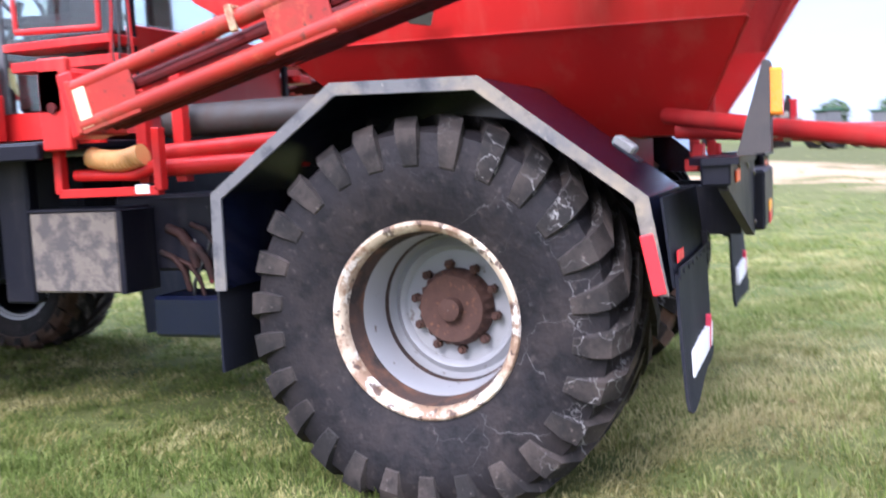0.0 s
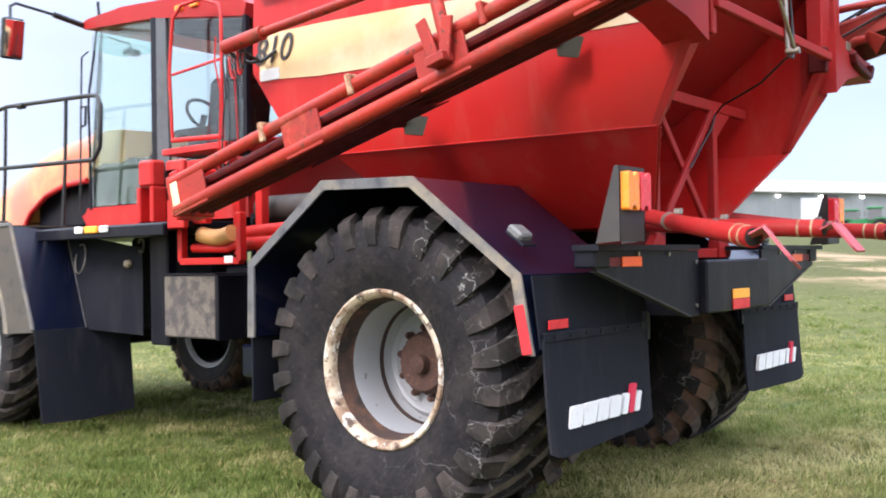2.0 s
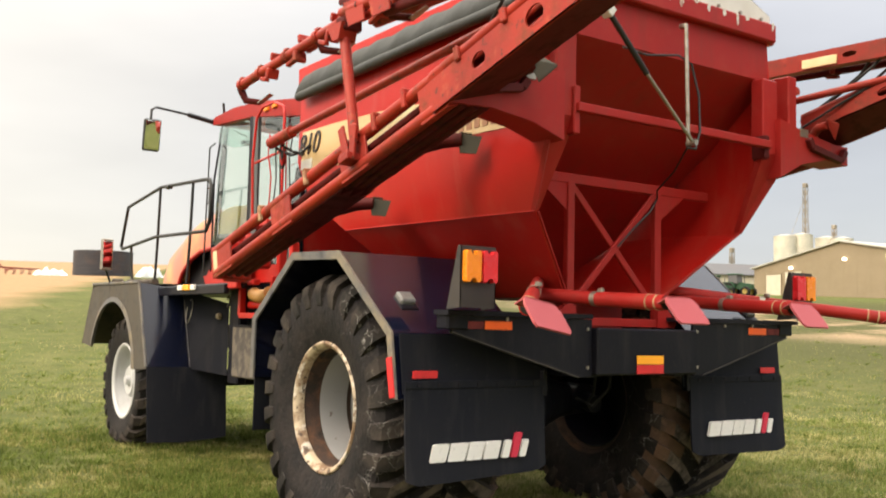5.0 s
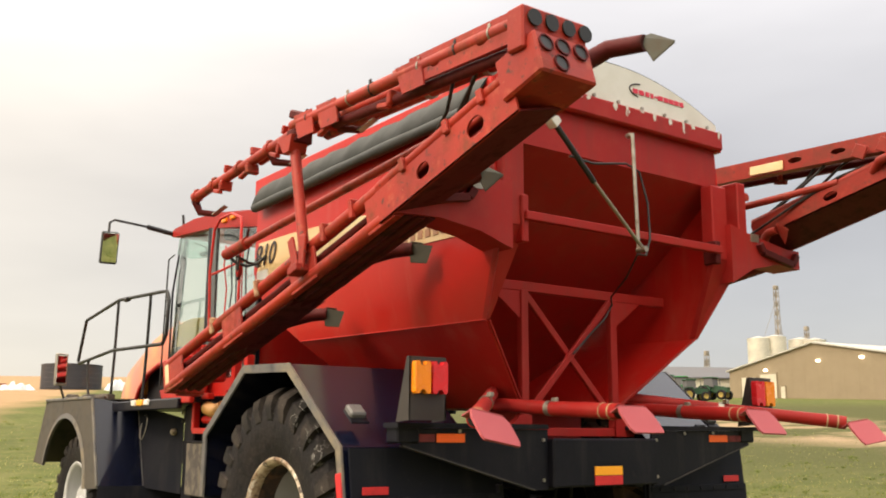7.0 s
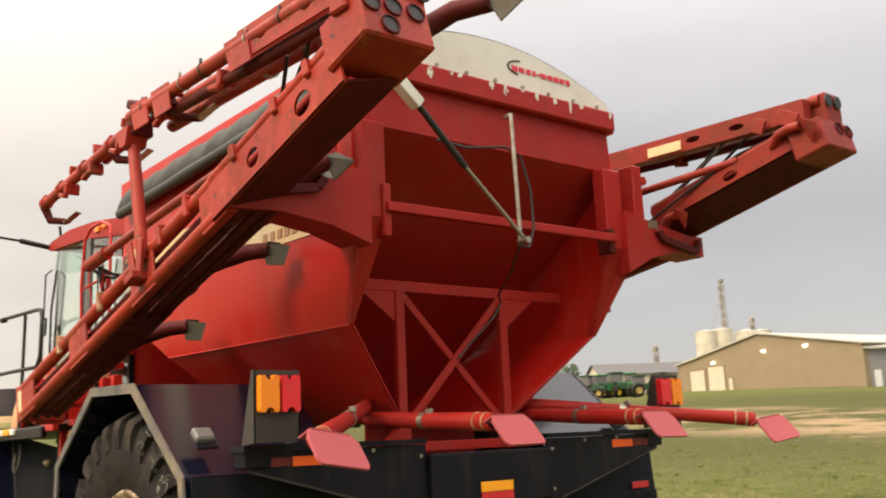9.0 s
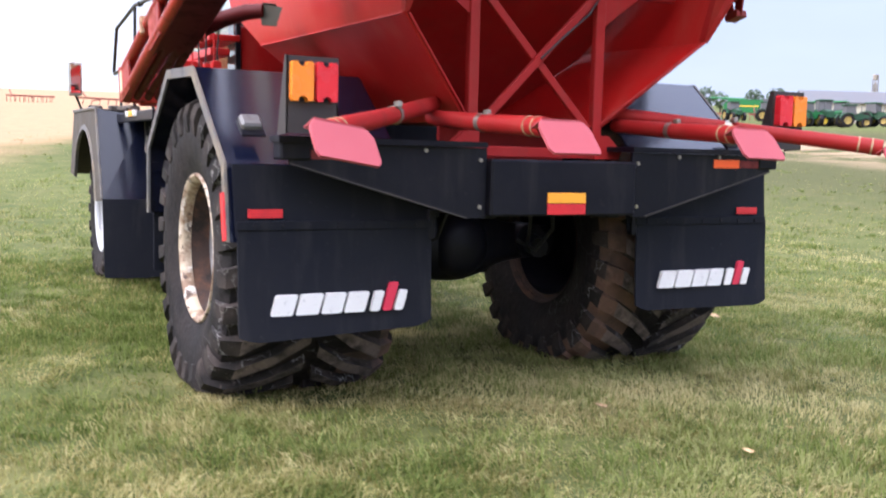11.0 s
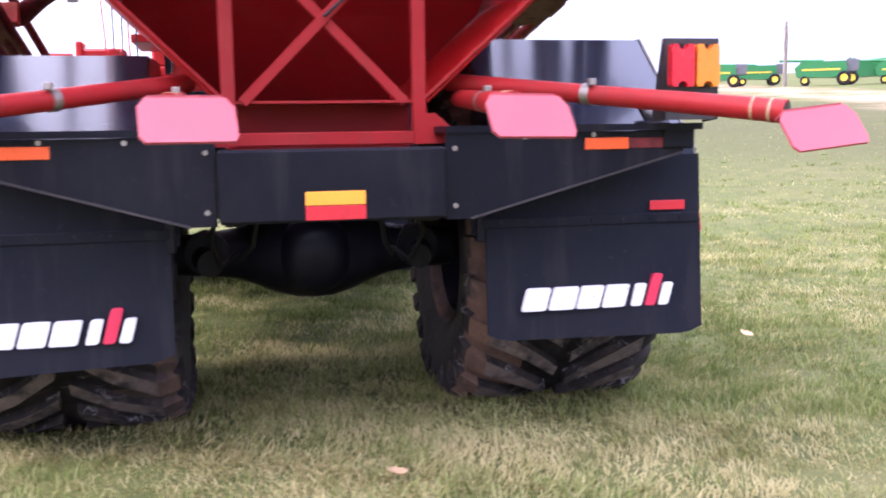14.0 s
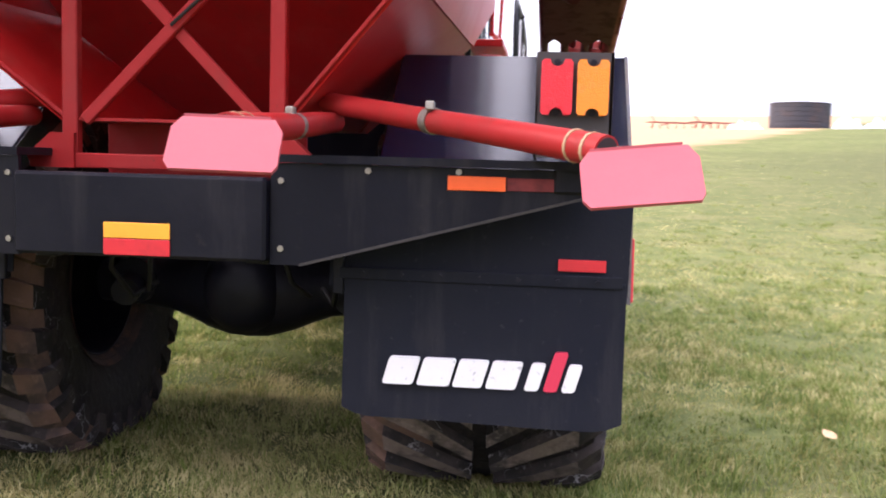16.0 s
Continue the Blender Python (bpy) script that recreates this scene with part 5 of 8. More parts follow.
    for x, w, h in ((0.20, 0.05, 0.035), (0.262, 0.05, 0.035), (0.324, 0.04, 0.035), (0.372, 0.03, 0.035), (0.415, 0.03, 0.012), (0.46, 0.05, 0.035), (0.522, 0.05, 0.035), (0.58, 0.045, 0.035), (0.635, 0.045, 0.035), (0.69, 0.04, 0.035)):
        b = Shape()
        b.box((x - 0.02, -0.508, TOP_Z + 0.275), (w, 0.006, h), None, 0.001)
        part("logo_bar", b, M_LETTERRED, cover, "red logo bar")
    sw = Shape()
    pts = [(0.25 - 0.13 * math.cos(a) * 1.0, -0.508, TOP_Z + 0.285 + 0.05 * math.sin(a)) for a in np.linspace(-1.2, 1.4, 12)]
    sw.tube(pts, 0.006, 6)
    part("logo_swoosh", sw, M_DARKPRINT, cover)
    for x in np.linspace(-0.95, 0.95, 9):
        b = Shape()
        b.tube([(x, -0.505, TOP_Z + 0.155), (x, -0.517, TOP_Z + 0.155)], 0.014, 8)
        part("bolt", b, M_STEEL, cover)
    # slanted actuator, its foot and the upright pipe
    ac = Shape()
    ac.bar((-0.99, -0.74, 3.48), (-0.80, -0.73, 3.33), 0.07, 0.07)
    act = part("actuator", ac, M_WHITE, truck, "tarp actuator with a white housing")
    a2 = Shape()
    a2.tube([(-0.80, -0.73, 3.33), (-0.45, -0.70, 3.03)], 0.019, 10)
    part("sleeve", a2, M_HOSE, act, "black actuator sleeve")
    a3 = Shape()
    a3.tube([(-0.45, -0.70, 3.03), (0.02, -0.67, 2.655)], 0.012, 10)
    a3.tube([(0.02, -0.70, 2.65), (0.02, -0.62, 2.65)], 0.02, 10)
    part("rod", a3, M_STEEL, act, "dull steel actuator rod")
    pp = Shape()
    pp.tube([(0.03, -0.60, 3.47), (0.02, -0.63, 2.66)], 0.014, 10)
    pp.box((0.03, -0.575, 3.46), (0.04, 0.05, 0.03))
    part("upright_pipe", pp, M_STEEL, truck, "slim galvanised upright pipe")
    hs = Shape()
    hs.tube([(-0.62, -0.66, 3.18), (-0.35, -0.60, 3.19), (0.0, -0.56, 3.26), (0.12, -0.57, 3.22), (0.16, -0.60, 3.0), (0.15, -0.62, 2.75), (0.08, -0.64, 2.62), (0.0, -0.64, 2.62)], 0.008, 8)
    hs.tube([(0.0, -0.64, 2.62), (0.12, -0.42, 2.50), (0.30, -0.10, 2.42), (0.40, -0.01, 2.38), (0.33, -0.01, 2.28), (0.16, -0.01, 2.14), (0.0, -0.01, 2.0)], 0.007, 6)
    part("cable", hs, M_HOSE, truck, "thin black cable")
    # outside brace tube along the hopper
    for s in (-1, 1):
        t = Shape()
        t.tube([(s * 1.385, 2.50, 3.01), (s * 1.40, -0.50, 3.25)], 0.032, 12)
        br = part("side_tube", t, M_BOOM, truck, "red hydraulic tube along the hopper", smooth=40)
        t = Shape()
        t.tube([(s * 1.385, 2.86, 2.975), (s * 1.385, 2.45, 3.015)], 0.05, 14)
        part("cylinder", t, M_BOOM, br, smooth=40)
        t = Shape()
        t.tube([(s * 1.36, 2.86, 2.96), (s * 1.30, 2.84, 2.91), (s * 1.22, 2.78, 2.88), (s * 1.16, 2.70, 2.90), (s * 1.12, 2.62, 2.96)], 0.014, 8)
        t.tube([(s * 1.34, 2.74, 2.95), (s * 1.24, 2.72, 2.90), (s * 1.16, 2.74, 2.90), (s * 1.12, 2.80, 2.95)], 0.012, 8)
        part("hydraulic_hose", t, M_HOSE, br, "black hydraulic hose")
        rng2 = random.Random(17)
        for k in range(6):
            t = Shape()
            y0 = 2.62 + 0.06 * k
            drop = rng2.uniform(0.07, 0.20)
            pts = [(s * (1.33 - 0.03 * k), y0 + 0.12 + 0.05 * math.cos(a_) * (1 + 0.3 * k) / 2, 2.96 - drop * math.sin(a_)) for a_ in np.linspace(0, math.pi, 9)]
            t.tube(pts, 0.0075, 7)
            part("hydraulic_hose", t, M_RED if k in (1, 4) else M_HOSE, br, smooth=50)
    rng4 = random.Random(3)
    for k in range(5):
        y0, x0 = 3.04 + 0.05 * rng4.random(), -1.30 + 0.055 * k
        h4 = Shape()
        h4.tube([(x0 + rng4.uniform(-0.012, 0.012), y0 + rng4.uniform(-0.03, 0.03), z) for z in (1.98, 2.2, 2.45, 2.7, 2.92, 3.1)], 0.0065, 6)
        part("control_hose", h4, M_HOSE if k % 3 else M_RED, truck, "thin hanging control hose", smooth=50)
    return hop


hopper = build_hopper()

# model number on the left flank
cu = bpy.data.curves.new("model_number", "FONT")
cu.body = "810"
cu.size, cu.extrude, cu.align_x, cu.shear = 0.27, 0.003, "CENTER", 0.3
tmp = bpy.data.objects.new("model_number", cu)
scene.collection.objects.link(tmp)
dep = bpy.context.evaluated_depsgraph_get()
me_num = bpy.data.meshes.new_from_object(tmp.evaluated_get(dep))
bpy.data.objects.remove(tmp)
me_num.materials.clear()
me_num.materials.append(M_DARKPRINT)
num = new("model_number", me_num)
num.parent = hopper
num["label"] = "dark model number decal"
num.matrix_basis = pose(-1.113, 2.68, 2.885, 90, 0, -90)


# ---- booms ----
def build_boom(sd):
    X = 1.885
    # the right boom takes a darker red than the left
    paint = M_BOOM if sd < 0 else M_BOOMDARK
    A, Bp = (Vector((0, 2.80, 1.875)), Vector((0, -0.55, 2.745))) if sd < 0 else (Vector((0, 3.60, 2.26)), Vector((0, -0.55, 2.90)))
    d = (Bp - A).normalized()
    n = Vector((0, -d.z, d.y))
    if n.z < 0:
        n = -n

    def P(x, u, k):
        """A point of the boom: x outward, u metres up along it from its low end, k across."""
        q = A + d * u + n * k
        return Vector((sd * x, q.y, q.z))
    Ln = (Bp - A).length
    m = Shape()
    m.tube([P(X - 0.03, 0.0, 0.115), P(X - 0.03, Ln, 0.115)], 0.042, 12)
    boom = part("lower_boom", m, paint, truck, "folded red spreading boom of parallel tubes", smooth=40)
    m = Shape()
    m.tube([P(X - 0.03, 0.0, -0.075), P(X - 0.03, Ln, -0.075)], 0.045, 12)
    part("boom_tube", m, paint, boom, smooth=40)
    # inner and lower tubes take the darker red: their shade is in the colour
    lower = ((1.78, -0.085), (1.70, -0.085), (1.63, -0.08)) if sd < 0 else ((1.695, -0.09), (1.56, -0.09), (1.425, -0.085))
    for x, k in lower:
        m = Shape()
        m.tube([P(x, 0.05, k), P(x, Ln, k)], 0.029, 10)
        part("boom_tube", m, M_RUSTSHADERED, boom, smooth=40)
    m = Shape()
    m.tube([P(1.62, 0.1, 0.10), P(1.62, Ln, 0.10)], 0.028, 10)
    part("boom_tube", m, M_RUSTSHADERED, boom, smooth=40)
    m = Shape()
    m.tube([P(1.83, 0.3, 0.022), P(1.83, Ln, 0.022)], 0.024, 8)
    part("control_rod", m, M_RUSTSHADERED, boom, smooth=40)
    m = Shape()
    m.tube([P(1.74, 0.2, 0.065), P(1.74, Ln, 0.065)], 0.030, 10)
    part("boom_tube", m, M_RUSTSHADERED, boom, smooth=40)
    for u0, u1 in ((0.0, 0.36), (1.14, 1.46), (2.22, 2.56), (3.18, Ln)):
        m = Shape()
        c = (P(X, u0, 0) + P(X, u1, 0)) / 2
        mm = Matrix((Vector((1, 0, 0)), d, n)).transposed()
        m.box(c - Vector((sd * 0.005, 0, 0)), (0.018, u1 - u0, 0.245), mm, 0.004)
        m.box(c - Vector((sd * 0.165, 0, 0)) + n * -0.02, (0.30, (u1 - u0) * 0.25, 0.12), mm, 0.004)
        part("gusset_plate", m, paint, boom)
    mm = Matrix((Vector((1, 0, 0)), d, n)).transposed()
    # plate under the tubes, cut to a point over each of them at both ends
    xs = [X - 0.03] + [x for x, _ in lower]
    comb = []
    for i_, x in enumerate(xs):
        comb.append((x, 0.15))
        if i_ + 1 < len(xs):
            comb.append(((x + xs[i_ + 1]) / 2, 0.0))
    u0, u1 = (1.22, 2.05) if sd < 0 else (1.02, 1.82)
    lo, hi = [(x, u0 - e) for x, e in comb], [(x, u1 + e) for x, e in comb]
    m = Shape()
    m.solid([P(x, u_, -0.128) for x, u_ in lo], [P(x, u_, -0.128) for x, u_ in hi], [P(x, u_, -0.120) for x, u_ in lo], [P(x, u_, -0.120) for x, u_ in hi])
    part("tie_plate", m, M_RUSTSHADERED, boom, "dark red tie plate across the tubes, shade in its colour", smooth=0)
    m = Shape()
    m.box(P(X - 0.16, -0.015, 0.02), (0.34, 0.03, 0.27), mm, 0.006)
    part("end_plate", m, paint, boom)
    for u in (0.98, 1.75, 2.70, 3.05):
        m = Shape()
        m.box(P(X + 0.012, u, 0.105), (0.03, 0.036, 0.11), mm, 0.006)
        m.box(P(X - 0.02, u, 0.165), (0.09, 0.036, 0.02), mm, 0.004)
        part("clip", m, M_CLIP if u in (0.98, 1.75) else paint, boom, "worn pale clip")
    # tape on the boom end, its colour paled for the sun glare on it
    m = Shape()
    m.box(P(X + 0.0065, 0.045, 0.01), (0.005, 0.075, 0.215), mm, 0.001)
    part("tape_patch", m, M_STRIPE, boom, "yellow tape patch painted pale for sun glare")
    # curved outlet arms with olive deflectors
    for yv, zv in ((1.24, 2.29), (0.13, 2.61)) if sd < 0 else ((1.24, 2.52), (0.13, 2.72)):
        m = Shape()
        c0 = Vector((sd * 1.60, yv + 0.46, zv - 0.10))
        pts = [c0, c0 + Vector((-sd * 0.14, -0.17, 0.075)), c0 + Vector((-sd * 0.26, -0.32, 0.115)), Vector((sd * 1.25, yv + 0.04, zv + 0.02))]
        m.tube(pts, [0.06, 0.055, 0.05, 0.045], 10)
        part("outlet_arm", m, M_RUSTSHADERED, boom, "curved red outlet arm", smooth=50)
        m = Shape()
        c = Vector((sd * 1.22, yv, zv))
        m.add([c + Vector((-sd * 0.05, -0.07, 0.035)), c + Vector((sd * 0.06, 0.05, 0.06)), c + Vector((sd * 0.05, 0.03, -0.07)), c + Vector((-sd * 0.02, -0.05, -0.08)),
               c + Vector((-sd * 0.05, -0.062, 0.037)), c + Vector((sd * 0.06, 0.058, 0.062)), c + Vector((sd * 0.05, 0.038, -0.072)), c + Vector((-sd * 0.02, -0.042, -0.082))],
              [(0, 1, 2, 3), (7, 6, 5, 4), (0, 4, 5, 1), (1, 5, 6, 2), (2, 6, 7, 3), (3, 7, 4, 0)])
        m.box(c + Vector((0, 0.04, 0.02)), (0.09, 0.02, 0.10), None, 0.004)
        part("deflector", m, M_OLIVE, boom, "olive metal deflector plate", smooth=0)
    # rear box section past the hinge
    E0, E1 = (Vector((0, -0.42, 2.70)), Vector((0, -1.62, 3.035))) if sd < 0 else (Vector((0, -0.42, 2.955)), Vector((0, -1.62, 3.235)))
    u = (E1 - E0).normalized()
    v = Vector((0, -u.z, u.y))
    if v.z < 0:
        v = -v
    Lb = (E1 - E0).length
    bx = Shape()
    o = Vector((sd * 1.90, 0, 0)) + E0 - v * 0.10
    plate_with_holes(bx, o, u, v, Vector((-sd, 0, 0)), Lb, 0.20, ((0.46, 0.060, 0.046), (0.93, 0.070, 0.055)), 0.012)
    o2 = Vector((sd * 1.58, 0, 0)) + E0 - v * 0.01
    plate_with_holes(bx, o2, u, v, Vector((sd, 0, 0)), Lb, 0.13, ((0.70, 0.06, 0.03),), 0.012)
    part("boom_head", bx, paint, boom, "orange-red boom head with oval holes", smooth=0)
    # floor in the darkened red, which paints the shade under the head
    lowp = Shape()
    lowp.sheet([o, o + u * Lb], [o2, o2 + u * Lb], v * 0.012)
    part("head_floor", lowp, M_RUSTSHADERED, boom, "underside of the boom head with its shade painted in", smooth=0)
    for x, k, r in ((1.865, 0.135, 0.036), (1.75, 0.135, 0.036), (1.63, 0.135, 0.036)):
        t = Shape()
        q0, q1 = E0 + v * k, E1 + v * k
        t.tube([(sd * x, q0.y, q0.z), (sd * x, q1.y, q1.z)], r, 10)
        part("head_tube", t, paint, boom, smooth=40)
    for uu in (0.30, 0.72, 1.02):
        t = Shape()
        q = E0 + u * uu + v * 0.13
        t.box((sd * 1.905, q.y, q.z - 0.01), (0.035, 0.045, 0.085), Matrix((Vector((1, 0, 0)), u, v)).transposed(), 0.008)
        part("clamp", t, paint, boom)
    # end block with tube ends; dark discs paint the shade in their mouths
    eb = Shape()
    mm2 = Matrix((Vector((1, 0, 0)), u, v)).transposed()
    c = Vector((sd * (1.745 if sd < 0 else 1.72), 0, 0)) + E1 + u * 0.08 + v * (0.10 if sd < 0 else 0.0)
    eb.box(c, (0.36, 0.30, 0.23) if sd < 0 else (0.36, 0.24, 0.21), mm2, 0.012)
    part("end_block", eb, paint, boom, "boom end block with open tube ends")
    for x, k in ((1.865, 0.045), (1.755, 0.05), (1.64, 0.05), (1.79, -0.05))[:4 if sd < 0 else 2]:
        r = Shape()
        cc = c + u * (0.15 if sd < 0 else 0.115) + v * k
        q = Vector((sd * x, cc.y, cc.z))
        uu3 = Vector((0, u.y, u.z))
        seg = 16
        ring = []
        side = Vector((1, 0, 0))
        for rad, dep_ in ((0.046, -0.02), (0.046, 0.012), (0.038, 0.012), (0.038, -0.0)):
            ring.append([q + uu3 * dep_ + (side * math.cos(2 * math.pi * j / seg) + v * math.sin(2 * math.pi * j / seg)) * rad for j in range(seg + 1)])
        for a_, b_ in zip(ring, ring[1:]):
            r.sheet(a_, b_)
        part("tube_end", r, M_RUSTSHADERED, boom, smooth=40)
        hh = Shape()
        hh.tube([q - uu3 * 0.01, q + uu3 * 0.005], 0.039, 16)
        part("tube_mouth", hh, M_HOSE if sd < 0 else M_RUSTSHADERED, boom, "dark disc for the shade in a tube mouth")
    # last outlet, sweeping inwards behind the end block
    ways = ((((1.56, -1.60, 3.16), (1.46, -1.60, 3.28), (1.34, -1.70, 3.37), (1.29, -1.90, 3.35)), ((1.58, -0.54, 2.80), (1.49, -0.59, 2.85), (1.41, -0.63, 2.91), (1.355, -0.67, 2.935))) if sd < 0
            else (((1.60, -1.42, 3.28), (1.55, -1.50, 3.335), (1.52, -1.60, 3.345), (1.51, -1.68, 3.34)), ((1.58, -0.50, 2.86), (1.54, -0.54, 2.93), (1.51, -0.60, 2.965), (1.50, -0.68, 2.97))))
    for way in ways:
        end = way[-1]
        m = Shape()
        m.tube([Vector((sd * p[0], p[1], p[2])) for p in way], [0.052, 0.05, 0.047, 0.044] if sd < 0 else [0.034, 0.034, 0.032, 0.03], 10)
        part("outlet_arm", m, M_BOOMDARK if sd > 0 else M_RUSTSHADERED, boom, "curved red outlet arm", smooth=50)
        m = Shape()
        c3 = Vector((sd * end[0] - sd * 0.03, end[1], end[2]))
        m.add([c3 + Vector(k) for k in ((0, -0.02, 0.04), (-sd * 0.03, -0.14, -0.03), (sd * 0.04, -0.06, -0.12), (sd * 0.05, 0.02, 0.02), (0, -0.02, 0.052), (-sd * 0.03, -0.14, -0.018), (sd * 0.04, -0.06, -0.108), (sd * 0.05, 0.02, 0.032))],
              [(0, 1, 2, 3), (7, 6, 5, 4), (0, 4, 5, 1), (1, 5, 6, 2), (2, 6, 7, 3), (3, 7, 4, 0)])
        part("deflector", m, M_OLIVE if sd < 0 else paint, boom, "metal deflector plate", smooth=0)
    # upper boom folded back over the lower one
    H, J, T = (Vector((0, -1.70, 3.33)), Vector((0, 0.66, 3.43)), Vector((0, 2.44, 3.31))) if sd < 0 else (Vector((0, -1.70, 3.49)), Vector((0, 0.66, 3.58)), Vector((0, 2.44, 3.48)))
    up = None
    for x, k in ((1.90, 0.05), (1.76, 0.06), (1.64, 0.04))[:3 if sd < 0 else 2]:
        ub = Shape()
        ub.tube([Vector((sd * x, H.y, H.z + k)), Vector((sd * x, J.y, J.z + k * 0.8))], 0.039, 10)
        if up is None:
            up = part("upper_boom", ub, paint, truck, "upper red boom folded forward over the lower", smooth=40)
        else:
            part("boom_tube", ub, paint, up, smooth=40)
    ip = Shape()
    di = (J - H).normalized()
    vi = Vector((0, -di.z, di.y)) if di.y > 0 else Vector((0, di.z, -di.y))
    if sd < 0:
        plate_with_holes(ip, Vector((sd * 1.69, H.y, H.z - 0.01)), di, vi, Vector((sd, 0, 0)), 1.75, 0.12, ((0.45, 0.07, 0.025), (0.85, 0.07, 0.025)), 0.01)
    else:
        plate_with_holes(ip, Vector((1.62, H.y + 0.05, H.z - 0.075)), di, vi, Vector((sd, 0, 0)), 1.75, 0.135, ((0.50, 0.06, 0.022), (0.86, 0.06, 0.022)), 0.09)
    part("inner_plate", ip, paint, up, smooth=0)
    for f_ in (0.25, 0.48) if sd < 0 else ():
        cl = Shape()
        q = H.lerp(J, f_)
        cl.tube([(sd * 1.64, q.y - 0.02, q.z + 0.04), (sd * 1.64, q.y + 0.02, q.z + 0.045)], 0.054, 12)
        part("clamp", cl, M_STEEL, up, "steel clamp band")
    if sd > 0:
        ub = Shape()
        q = H.lerp(J, 0.49)
        ub.box((1.612, q.y, q.z - 0.03), (0.012, 0.30, 0.07), Matrix((Vector((1, 0, 0)), di, vi)).transposed(), 0.003)
        part("tan_sleeve", ub, M_STRIPE, up, "pale tan patch", smooth=0)
        ho = Shape()
        ho.tube([(1.53, -0.42, 2.98), (1.56, -0.75, 3.13), (1.60, -1.15, 3.30), (1.66, -1.35, 3.36)], 0.010, 6)
        part("hydraulic_hose", ho, M_HOSE, up, "thin black hose", smooth=40)
        for f_, wd in ((0.06, 0.16), (0.15, 0.10)):
            q = H.lerp(J, f_)
            lp = Shape()
            lp.box((1.575, q.y, q.z - 0.06), (0.02, wd, 0.10), Matrix.Rotation(radians(28), 3, "X"), 0.006)
            part("lug_plate", lp, paint, up, "worn orange lug plate", smooth=0)
    for k in (0, 3, 4):
        ub = Shape()
        q = H.lerp(J, 0.40 + 0.13 * k)
        ub.prism("x", [(q.y - 0.12, q.z + 0.08), (q.y + 0.12, q.z + 0.09), (q.y + 0.05, q.z - 0.08), (q.y - 0.16, q.z - 0.085)], sd * 1.925, sd * 1.935)
        part("side_plate", ub, paint, up, smooth=0)
    ub = Shape()
    ub.tube([Vector((sd * 1.86, H.y, H.z - 0.07)), Vector((sd * 1.86, J.y - 0.5, J.z - 0.07))], 0.032, 10)
    part("lower_chord", ub, M_RUSTSHADERED, up, smooth=40)
    hb = Shape()
    dd = (J - H).normalized()
    plate_with_holes(hb, Vector((sd * 1.925, H.y, H.z - 0.05)), dd, Vector((0, -dd.z, dd.y)), Vector((-sd, 0, 0)), 0.95, 0.16, ((0.30, 0.05, 0.028), (0.70, 0.05, 0.028)), 0.012)
    part("head_plate", hb, paint, up, smooth=0)
    hb = Shape()
    hb.box((sd * (1.74 if sd < 0 else 1.85), H.y + 0.02, H.z + 0.0), (0.42 if sd < 0 else 0.19, 0.12, 0.22), None, 0.01)
    part("hinge_block", hb, paint, up)
    # dark discs on the block stand for shaded tube openings
    for k in range(4 if sd < 0 else 2):
        hh = Shape()
        hh.tube([(sd * (1.88 - 0.11 * k), H.y - 0.045, H.z + 0.05), (sd * (1.88 - 0.11 * k), H.y - 0.055, H.z + 0.05)], 0.042, 14)
        part("tube_mouth", hh, M_HOSE, up, "dark disc for the shade in a tube mouth")
    th = Shape()
    th.tube([Vector((sd * 1.86, J.y - 0.1, J.z + 0.02)), Vector((sd * 1.86, T.y, T.z + 0.02))], 0.037, 12)
    th.tube([Vector((sd * 1.78, J.y - 0.1, J.z + 0.03)), Vector((sd * 1.80, J.y + 0.7, J.z - 0.03))], 0.03, 10)
    part("boom_tip", th, paint, up, "slim boom tip", smooth=40)
    for f_ in (0.02, 0.24, 0.52, 0.78, 0.98):
        cl = Shape()
        q = J.lerp(T, f_)
        cl.tube([(sd * 1.86, q.y - 0.025, q.z + 0.02), (sd * 1.86, q.y + 0.025, q.z + 0.02)], 0.047, 12)
        cl.box((sd * 1.86, q.y, q.z + 0.068), (0.04, 0.06, 0.025))
        part("collar", cl, paint, up, smooth=40)
    for q in (J + Vector((0, -0.50, -0.09)), J + Vector((0, 0.42, -0.10)), T + Vector((0, -0.02, -0.10))):
        nz = Shape()
        nz.tube([(sd * 1.86, q.y + 0.02, q.z + 0.10), (sd * 1.82, q.y, q.z), (sd * 1.74, q.y - 0.10, q.z - 0.02)], [0.035, 0.03, 0.024], 8)
        part("outlet", nz, M_RUSTSHADERED, up, "small curved outlet", smooth=50)
        nz = Shape()
        nz.bar((sd * 1.74, q.y - 0.09, q.z - 0.03), (sd * 1.68, q.y - 0.19, q.z + 0.04), 0.06, 0.008)
        part("deflector", nz, M_STEEL, up, "bright metal deflector")
    jb = Shape()
    jb.box((sd * 1.80, J.y - 0.06, J.z + 0.10), (0.24, 0.20, 0.06), Matrix.Rotation(radians(20), 3, "X"), 0.012)
    jb.box((sd * 1.86, J.y - 0.02, J.z - 0.04), (0.14, 0.12, 0.10), None, 0.01)
    part("joint_block", jb, M_RUSTSHADERED, up, "rusty joint block")
    for q, tl in ((H.lerp(J, 0.50), 10), (H.lerp(J, 0.80), -15), (J.lerp(T, 0.12), 20), (J.lerp(T, 0.40), -10), (J.lerp(T, 0.66), 15)):
        ub = Shape()
        rot = Matrix.Rotation(radians(tl), 3, "X")
        ub.box((sd * 1.86, q.y, q.z - 0.045), (0.10, 0.04, 0.08), rot, 0.008)
